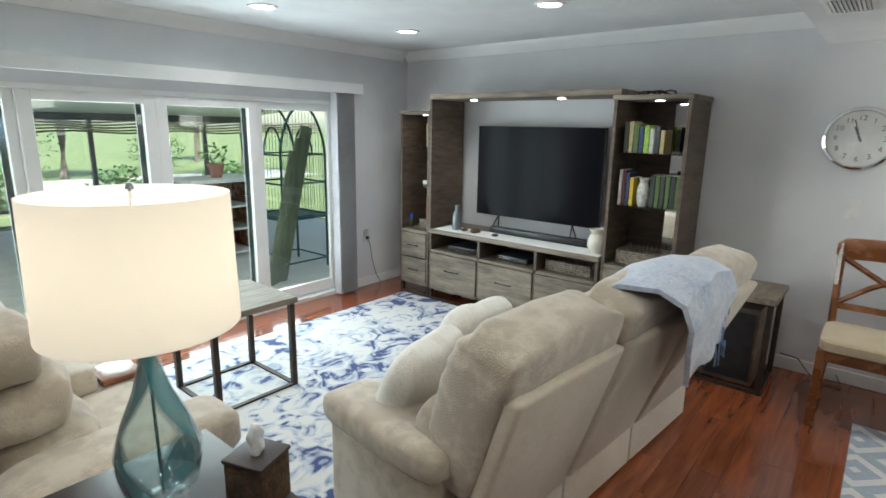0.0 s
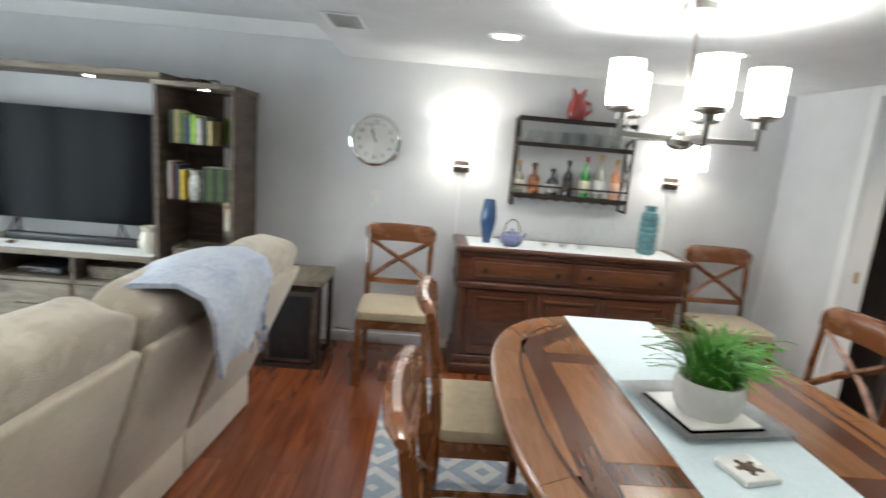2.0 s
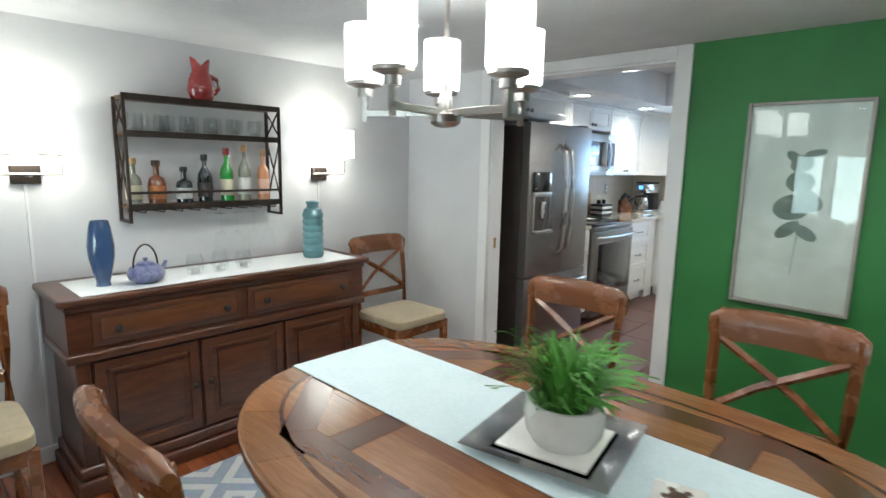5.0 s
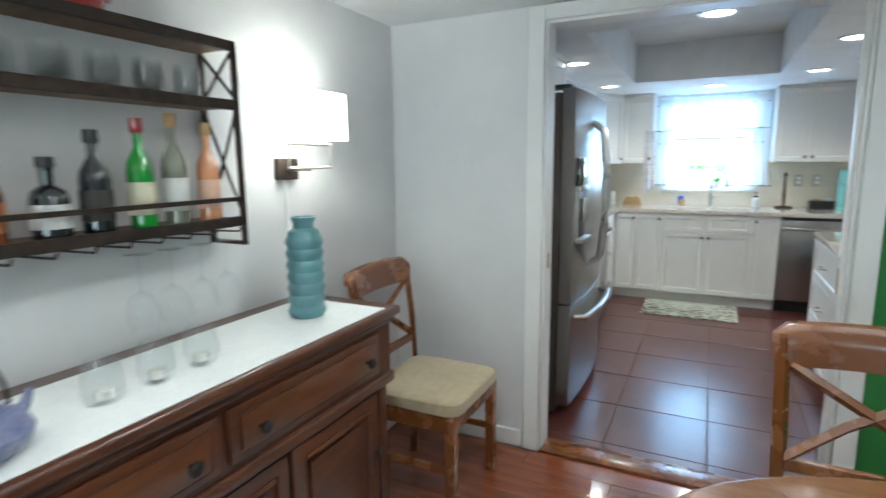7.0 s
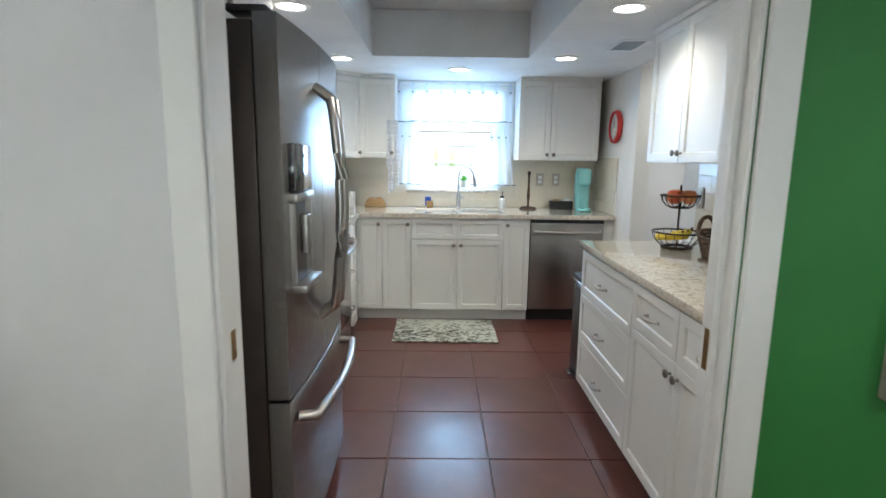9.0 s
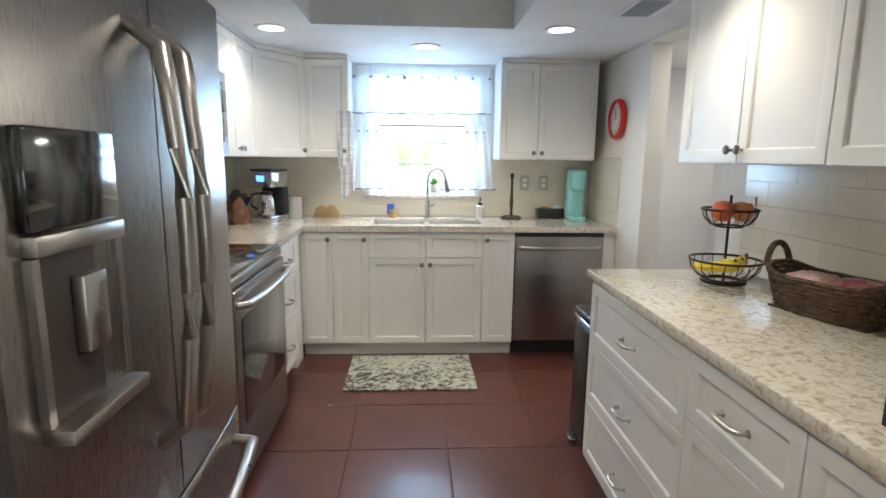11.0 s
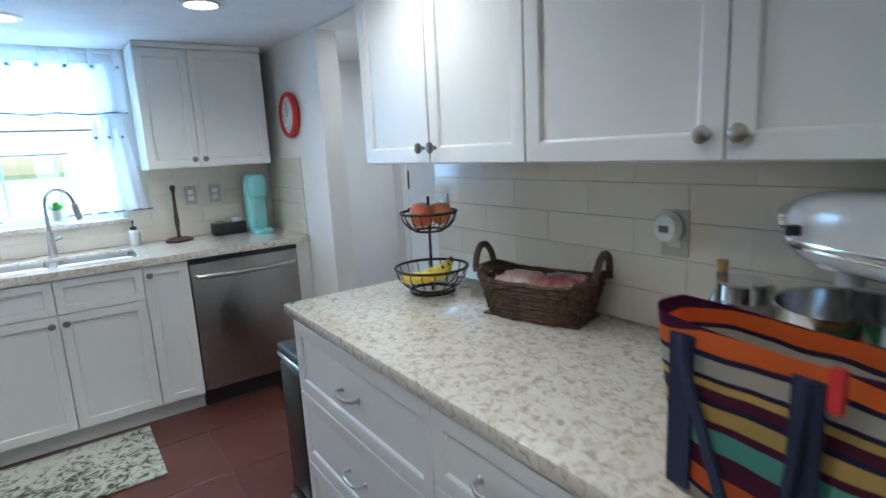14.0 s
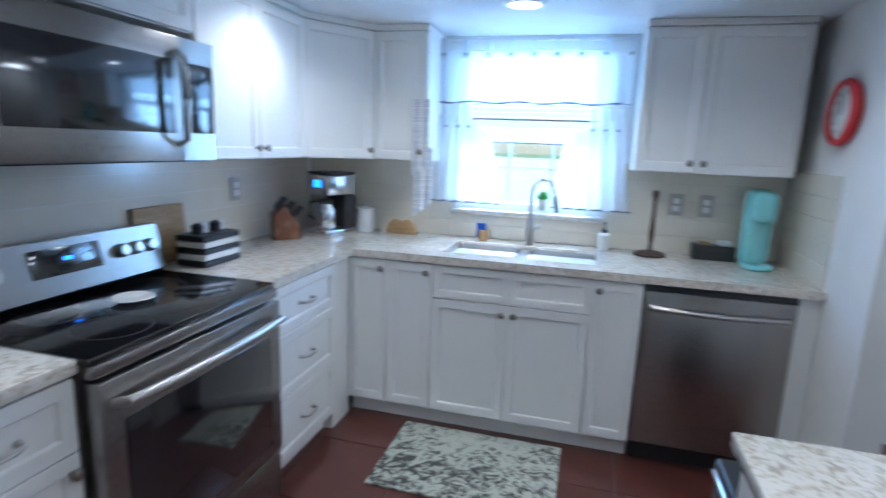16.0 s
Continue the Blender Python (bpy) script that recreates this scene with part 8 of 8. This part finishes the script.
for k in range(3):
    part("coil", tube([(0.03 * math.cos(a) + 0.01 * k, 0.075 * math.sin(a) + (k - 1) * 0.05, 0.018 + 0.012 * math.sin(2 * a + k)) for a in [2 * math.pi * i / 20 for i in range(20)]], 0.005, 6, True), "iron", t)
s = thing("outlet", "white wall outlet with a black plug and hanging cord", "outlet", "", (4.02, NORTH, 0.50), 0)
part("plate", box(-0.035, -0.006, -0.057, 0.035, -0.0005, 0.057, 0.002), "bk_white", s)
part("plug", box(-0.012, -0.035, -0.035, 0.012, -0.0065, -0.008, 0.003), "black", s)
part("cord", tube([(0, -0.03, -0.03), (0.02, -0.04, -0.10), (0.05, -0.03, -0.25), (0.10, -0.03, -0.40), (0.16, -0.03, -0.485)], 0.003, 6), "black", s)
c = thing("cable", "dark cable looping on the floor behind the end table", "cable", "", (4.50, 0.80, 0.004))
part("cord", tube([(0.03, 0.15, 0.12), (0.06, 0.05, 0.10), (0.05, -0.02, 0.02), (-0.02, -0.08, 0.004), (0.0, -0.20, 0.004), (0.06, -0.16, 0.05)], 0.004, 6), "black", c)

# ---- patio and beyond ----
PY = NORTH + T
struct("pavement", box(-9, PY, -0.14, 6.2, PY + 5.7, -0.03), "concrete", "pale concrete patio slab")
w = box(-9, PY, 2.05, 6.2, PY + 5.55, 2.13)
for q in w.verts:
    q.co.z -= 0.40 * (q.co.y - PY) / 5.55
struct("ceiling_patio", w, "trim", "white patio ceiling")
for x, y in ((0.9, PY + 1.1), (2.2, PY + 1.5), (3.3, PY + 1.1)):
    led("patio_light", x, y, 2.043 - 0.072 * (y - PY), "patio ceiling lights", 3, (1.0, 0.98, 0.94), "round recessed patio ceiling light")
for x in (-8.4, -6.7, -5.0, -3.3, -1.6, 0.1, 1.8, 3.55, 5.33, 6.15):
    t = thing("screen_post", "dark bronze screen post at the patio edge", "post", "patio screen frame", (x, PY + 5.5, -0.03))
    part("post", box(-0.03, -0.03, 0, 0.03, 0.03, 1.68), "bronze", t)
for z, h in ((0.24, 0.05), (1.54, 0.11), (0.02, 0.05)):
    t = thing("screen_rail", "dark bronze rail of the patio screen", "rail", "patio screen frame", (-1.4, PY + 5.5, z))
    part("rail", box(-7.5, -0.018, 0, 7.5, 0.018, h), "bronze", t)
tagged(t, "low dark bronze rail of the patio screen")
t = thing("roll_shade", "bundled wavy bamboo shade hung under the patio beam", "shade", "", (3.9, PY + 5.42, 1.37))
for k in range(5):
    part("slat", tube([(-2.6 + 0.2 * i, 0.02 * math.sin(i * 0.9 + k), 0.04 * k + 0.02 * math.sin(i * 0.8 + k * 0.5)) for i in range(33)], 0.014, 5), "bamboo", t)
def cage():
    t = thing("bird_cage", "tall dark green metal bird cage with an arched top", "bird cage", "", (4.05, PY + 1.15, -0.03))
    hw, H = 0.28, 1.25
    for sx in (-1, 1):
        for sy in (-1, 1):
            part("corner_post", tube([(sx * hw, sy * hw, 0), (sx * hw, sy * hw, H)], 0.014, 6), "cagegreen", t)
    arch = [(hw * math.cos(a) * (1 - 0.08 * math.sin(2 * a) ** 2), H + 0.50 * math.sin(a)) for a in [math.pi * i / 16 for i in range(17)]]
    for sy in (-1, 1):
        part("arch", tube([(x, sy * hw, z) for x, z in arch], 0.014, 6), "cagegreen", t)
        part("inner_arch", tube([(x * 0.4, sy * hw, H + (z - H) * 0.55) for x, z in arch], 0.010, 6), "cagegreen", t)
    for z in (0.10, 0.60, 0.95, H):
        part("hoop", tube([(-hw, -hw, z), (hw, -hw, z), (hw, hw, z), (-hw, hw, z)], 0.010, 6, True), "cagegreen", t)
    for i in range(1, 14):
        x = -hw + 2 * hw * i / 14
        top = H + 0.50 * math.sqrt(max(0.0, 1 - (x / hw) ** 2))
        for sy in (-1, 1):
            part("bar", tube([(x, sy * hw, 0.60), (x, sy * hw, top)], 0.003, 4), "cagegreen", t)
        part("bar", tube([(hw, x, 0.60), (hw, x, H)], 0.003, 4), "cagegreen", t)
    part("tray", box(-hw, -hw, 0.56, hw, hw, 0.59), "cagegreen", t)
cage()
def patio_cabinet():
    t = thing("patio_cabinet", "open brown wooden cabinet with a white top on the patio", "cabinet", "", (3.35, PY + 1.9, -0.03))
    for x in (0.0, 0.36, 0.72):
        part("side", box(x, 0, 0, x + 0.03, 0.5, 0.90), "chair", t)
    for z in (0.05, 0.33, 0.60):
        part("shelf", box(0.03, 0.02, z, 0.72, 0.48, z + 0.02), "trim", t)
    part("back", box(0.0, 0.5, 0, 0.75, 0.515, 0.90), "chair", t)
    part("worktop", box(-0.04, -0.04, 0.901, 0.80, 0.54, 0.945, 0.006), "trim", t)
    j = thing("jug", "pale plastic jug on the cabinet shelf", "jug", "", (3.54, PY + 2.08, 0.591))
    part("body", lathe([(0, 0), (0.07, 0), (0.075, 0.02), (0.07, 0.16), (0.03, 0.22), (0.028, 0.25), (0, 0.25)], seg=20), "aqua", j)
    part("handle", tube([(0.03, 0, 0.22), (0.075, 0, 0.20), (0.07, 0, 0.13)], 0.009, 6), "aqua", j)
    for (x, z, m, n) in ((3.55, 0.321, "cream", "small cream flower pot on the cabinet shelf"), (3.5, 0.041, "potclay", "clay flower pot on the cabinet's bottom shelf")):
        q = thing("flower_pot", n, "pot", "", (x, PY + 2.1, z))
        part("pot", lathe([(0, 0), (0.05, 0), (0.075, 0.10), (0.085, 0.10), (0.085, 0.13), (0.07, 0.13), (0, 0.11)], seg=20), m, q)
    q = thing("potted_plant", "leafy houseplant in a pink clay pot on the patio cabinet", "potted plant", "", (3.72, PY + 2.1, 0.916))
    part("pot", lathe([(0, 0), (0.06, 0), (0.09, 0.13), (0.10, 0.13), (0.10, 0.16), (0.08, 0.16), (0, 0.14)], seg=20), "potclay", q)
    part("leaves", leafball(60, 0.19, 0.14, 0.06, (0, 0, 0.26), 3), "grassleaf", q)
    for k, (dx, l) in enumerate(((0, "long grey-green board leaning on the cage"), (0.07, "narrow weathered board leaning on the cage"), (0.16, "wide folded green screen leaning on the cage"))):
        bm = box(-0.035 - 0.03 * (k == 2), -0.012, 0, 0.035 + 0.03 * (k == 2), 0.012, 1.35 + 0.12 * k)
        bm.transform(pose(3.42 + dx, PY + 0.62 + 0.03 * k, -0.03, 0, 14, 0))
        solid("board_plank", bm, "greenboard", l, "board")
def leafball(n, rx, rz, size, c, seed):
    rnd = random.Random(seed)
    bm = bmesh.new()
    for i in range(n):
        v = Vector((rnd.gauss(0, 1), rnd.gauss(0, 1), rnd.gauss(0, 1))).normalized() * rnd.uniform(0.45, 1.05)
        p = Vector((v.x * rx, v.y * rx, v.z * rz)) + Vector(c)
        a = Vector((rnd.uniform(-1, 1), rnd.uniform(-1, 1), rnd.uniform(-0.6, 0.8))).normalized() * size
        s = a.cross(Vector((rnd.uniform(-1, 1), rnd.uniform(-1, 1), 1))).normalized() * size * 0.35
        q = [bm.verts.new(x) for x in (p - a * 0.5, p + s, p + a * 0.6, p - s)]
        bm.faces.new(q)
    return bm
patio_cabinet()
def tree(x, y, h, r, seed, label):
    rnd = random.Random(seed)
    t = thing("tree", label, "tree", "garden trees", (x, y, -0.12))
    tr = tube([(0, 0, 0), (0.08, 0.02, h * 0.25), (0.02, -0.05, h * 0.5), (0.1, 0, h * 0.7)], 0.13, 9, taper=0.5)
    for k in range(6):
        a = k * 1.05 + rnd.random()
        z0 = h * rnd.uniform(0.35, 0.6)
        tube([(0.04, 0, z0), (0.5 * r * math.cos(a), 0.5 * r * math.sin(a), z0 + 0.2 * h), (0.85 * r * math.cos(a), 0.85 * r * math.sin(a), z0 + 0.3 * h)], 0.05, 6, taper=0.3, into=tr)
    part("trunk", tr, "bark", t)
    bm = bmesh.new()
    for k in range(16):
        a = rnd.uniform(0, 6.28)
        d = r * rnd.uniform(0.1, 0.85)
        merge(bm, leafball(170, r * 0.42, r * 0.30, 0.13, (d * math.cos(a), d * math.sin(a), h * rnd.uniform(0.5, 0.95)), seed * 31 + k))
    part("crown", bm, "leaf", t)
for i, (x, y, h, r) in enumerate(((9.5, 16, 5.5, 2.6), (5.6, 19, 5.0, 2.3), (-6.5, 19, 4.2, 2.0), (12, 24, 7, 3.2))):
    tree(x, y, h, r, i + 3, "leafy green garden tree beyond the patio screen")
def bush(x, y, r, seed):
    b = thing("bush", "rounded green garden bush beyond the patio screen", "bush", "garden bushes", (x, y, -0.12))
    part("stems", tube([(0, 0, 0), (0.03, 0, r * 0.8)], 0.03, 6), "bark", b)
    part("crown", leafball(900, r, r * 0.7, 0.09, (0, 0, r * 0.65), seed), "leaf", b)
for i in range(5):
    bush(-11 + i * 5.1, 20.5 + (i % 3) * 1.3, 1.0 + 0.25 * (i % 4), 50 + i)
for i, (x, y) in enumerate(((4.6, 12.0), (7.0, 12.3), (2.9, 13.0))):
    bush(x, y, 0.6, 90 + i)
struct("water", box(-8.5, 11.4, -0.119, 1.0, 15.5, -0.10), "pool", "turquoise swimming pool water")
w = box(-9.1, 10.8, -0.12, 1.6, 11.4, -0.06)
box(-9.1, 15.5, -0.12, 1.6, 16.1, -0.06, into=w)
box(1.0, 11.4, -0.12, 1.6, 15.5, -0.06, into=w)
struct("pavement", w, "concrete", "pale pool surround")
def house():
    t = thing("house", "pale grey neighbouring house with a pink arched door", "house", "", (-3.0, 21, -0.12))
    part("wall", box(-7, 0, 0, 5.5, 6, 2.9), "stucco", t)
    r = prism([(-0.7, 0), (3, 1.6), (6.7, 0)], -7.6, 6.1)
    r.transform(Matrix(((0, 0, 1, 0), (1, 0, 0, 0), (0, 1, 0, 2.9), (0, 0, 0, 1))))
    part("roof", r, "roofgrey", t)
    d = part("door", prism([(-0.8, 0), (0.8, 0)] + [(0.8 * math.cos(a), 1.6 + 0.8 * math.sin(a)) for a in [math.pi * i / 10 for i in range(11)]], -0.06, -0.01), "pinkdoor", t)
    d.data.transform(Matrix(((1, 0, 0, 2.0), (0, 0, 1, 0), (0, 1, 0, 0), (0, 0, 0, 1))))
    for x in (-5, -2, 4.0):
        w = part("window", box(x - 0.7, -0.05, 1.0, x + 0.7, -0.001, 2.2), "trim", t)
        part("pane", box(x - 0.62, -0.06, 1.08, x + 0.62, -0.051, 2.12), "blackglass", w)
house()
struct("pavement", box(-22, 15.6, -0.119, 12, 18.2, -0.09), "concrete", "pale concrete driveway beyond the lawn")
# pale concrete sheet, added so the view through the kitchen window is bright
struct("pavement", box(-40, -90, -0.119, 45, KS - T - 0.3, -0.08), "concrete", "pale ground sheet added to whiten the kitchen window view")

# ---- floor pieces ----
def boards():
    rnd = random.Random(2)
    parent = bpy.data.objects["floor"]
    meshes = {}
    w = 0.125
    y = SOUTH + 0.02
    cnt = 0
    while y < NORTH - 0.01:
        x = WEST + (rnd.random() - 1) * 1.0
        while x < EAST:
            ln = rnd.choice((0.9, 1.2, 1.5))
            a, b = max(x, WEST), min(x + ln, EAST)
            y1 = min(y + w, NORTH)
            if b - a > 0.05 and b > 0.5:
                key = (round(b - a, 3), round(y1 - y, 3))
                if key not in meshes:
                    bm = box(0.0008, 0.0008, -0.012, key[0] - 0.0008, key[1] - 0.0008, 0.0)
                    me = bpy.data.meshes.new("board")
                    bm.to_mesh(me); bm.free()
                    me.materials.append(M["floor"])
                    meshes[key] = me
                o = bpy.data.objects.new("board", meshes[key])
                scene.collection.objects.link(o)
                o.location = (a, y, 0)
                o.parent = parent
                cnt += 1
            x += ln
        y += w
boards()
def tiles():
    parent = bpy.data.objects["floor_kitchen"]
    S = 0.4655
    me = None
    x = 3.1125 + KDX - 6 * S
    while x < EAST:
        y = -3.457 + KDY + 3 * S
        while y > KS - S:
            a, b = max(x, HX + KDX), min(x + S, EAST + KDX)
            c, d = max(y - S, KS + KDY), min(y, SOUTH - T)
            if b - a > 0.03 and d - c > 0.03:
                bm = box(0.003, 0.003, -0.008, b - a - 0.003, d - c - 0.003, 0.0, 0.0015, 1)
                me = bpy.data.meshes.new("tile")
                bm.to_mesh(me); bm.free()
                me.materials.append(M["terra"])
                o = bpy.data.objects.new("tile", me)
                scene.collection.objects.link(o)
                o.location = (a, c, 0)
                o.parent = parent
            y -= S
        x += S
tiles()

# wall tiles behind the counters
def splash(p0, p1, z0, z1, axis, at, sgn, parent):
    """Rows of tiles on a wall: along axis from p0 to p1, standing out from at by sgn."""
    rows = int(round((z1 - z0) / 0.0985))
    for r in range(rows):
        za, zb = z0 + r * (z1 - z0) / rows, z0 + (r + 1) * (z1 - z0) / rows
        p = p0 - (0.15 if r % 2 else 0)
        while p < p1 - 0.005:
            a, b = max(p, p0) + 0.0004, min(p + 0.30, p1) - 0.0004
            if b - a > 0.012:
                d0, d1 = sorted((at, at + sgn * 0.008))
                bm = box(0, 0, 0, b - a, 0.008, zb - za - 0.0012, 0.0008, 1) if axis == "x" else box(0, 0, 0, 0.008, b - a, zb - za - 0.0012, 0.0008, 1)
                me = bpy.data.meshes.new("wall_tile")
                bm.to_mesh(me); bm.free()
                me.materials.append(M["tilecer"])
                o = bpy.data.objects.new("wall_tile", me)
                scene.collection.objects.link(o)
                o.location = (a, d0, za + 0.001) if axis == "x" else (d0, a, za + 0.001)
                o.parent = parent
            p += 0.30
O = bpy.data.objects
splash(-4.20, KN - 0.012, 0.915, 1.384, "y", KW + 0.0003, 1, O["wall_kitchen_west"])
splash(-6.20, -5.60, 0.915, 1.384, "y", KW + 0.0003, 1, O["wall_kitchen_clock"])
splash(-6.20, -3.50, 0.915, 1.384, "y", EAST - 0.0003, --1, O["wall_kitchen_east"])
splash(KW + 0.01, WX0 - 0.03, 0.915, 1.384, "x", KS + 0.0003, 1, O["wall_kitchen_south"])
splash(WX1 + 0.03, EAST - 0.01, 0.915, 1.384, "x", KS + 0.0003, 1, O["wall_kitchen_south"])
splash(WX0 - 0.03, WX1 + 0.03, 0.915, 1.069, "x", KS + 0.0003, 1, O["wall_kitchen_south"])
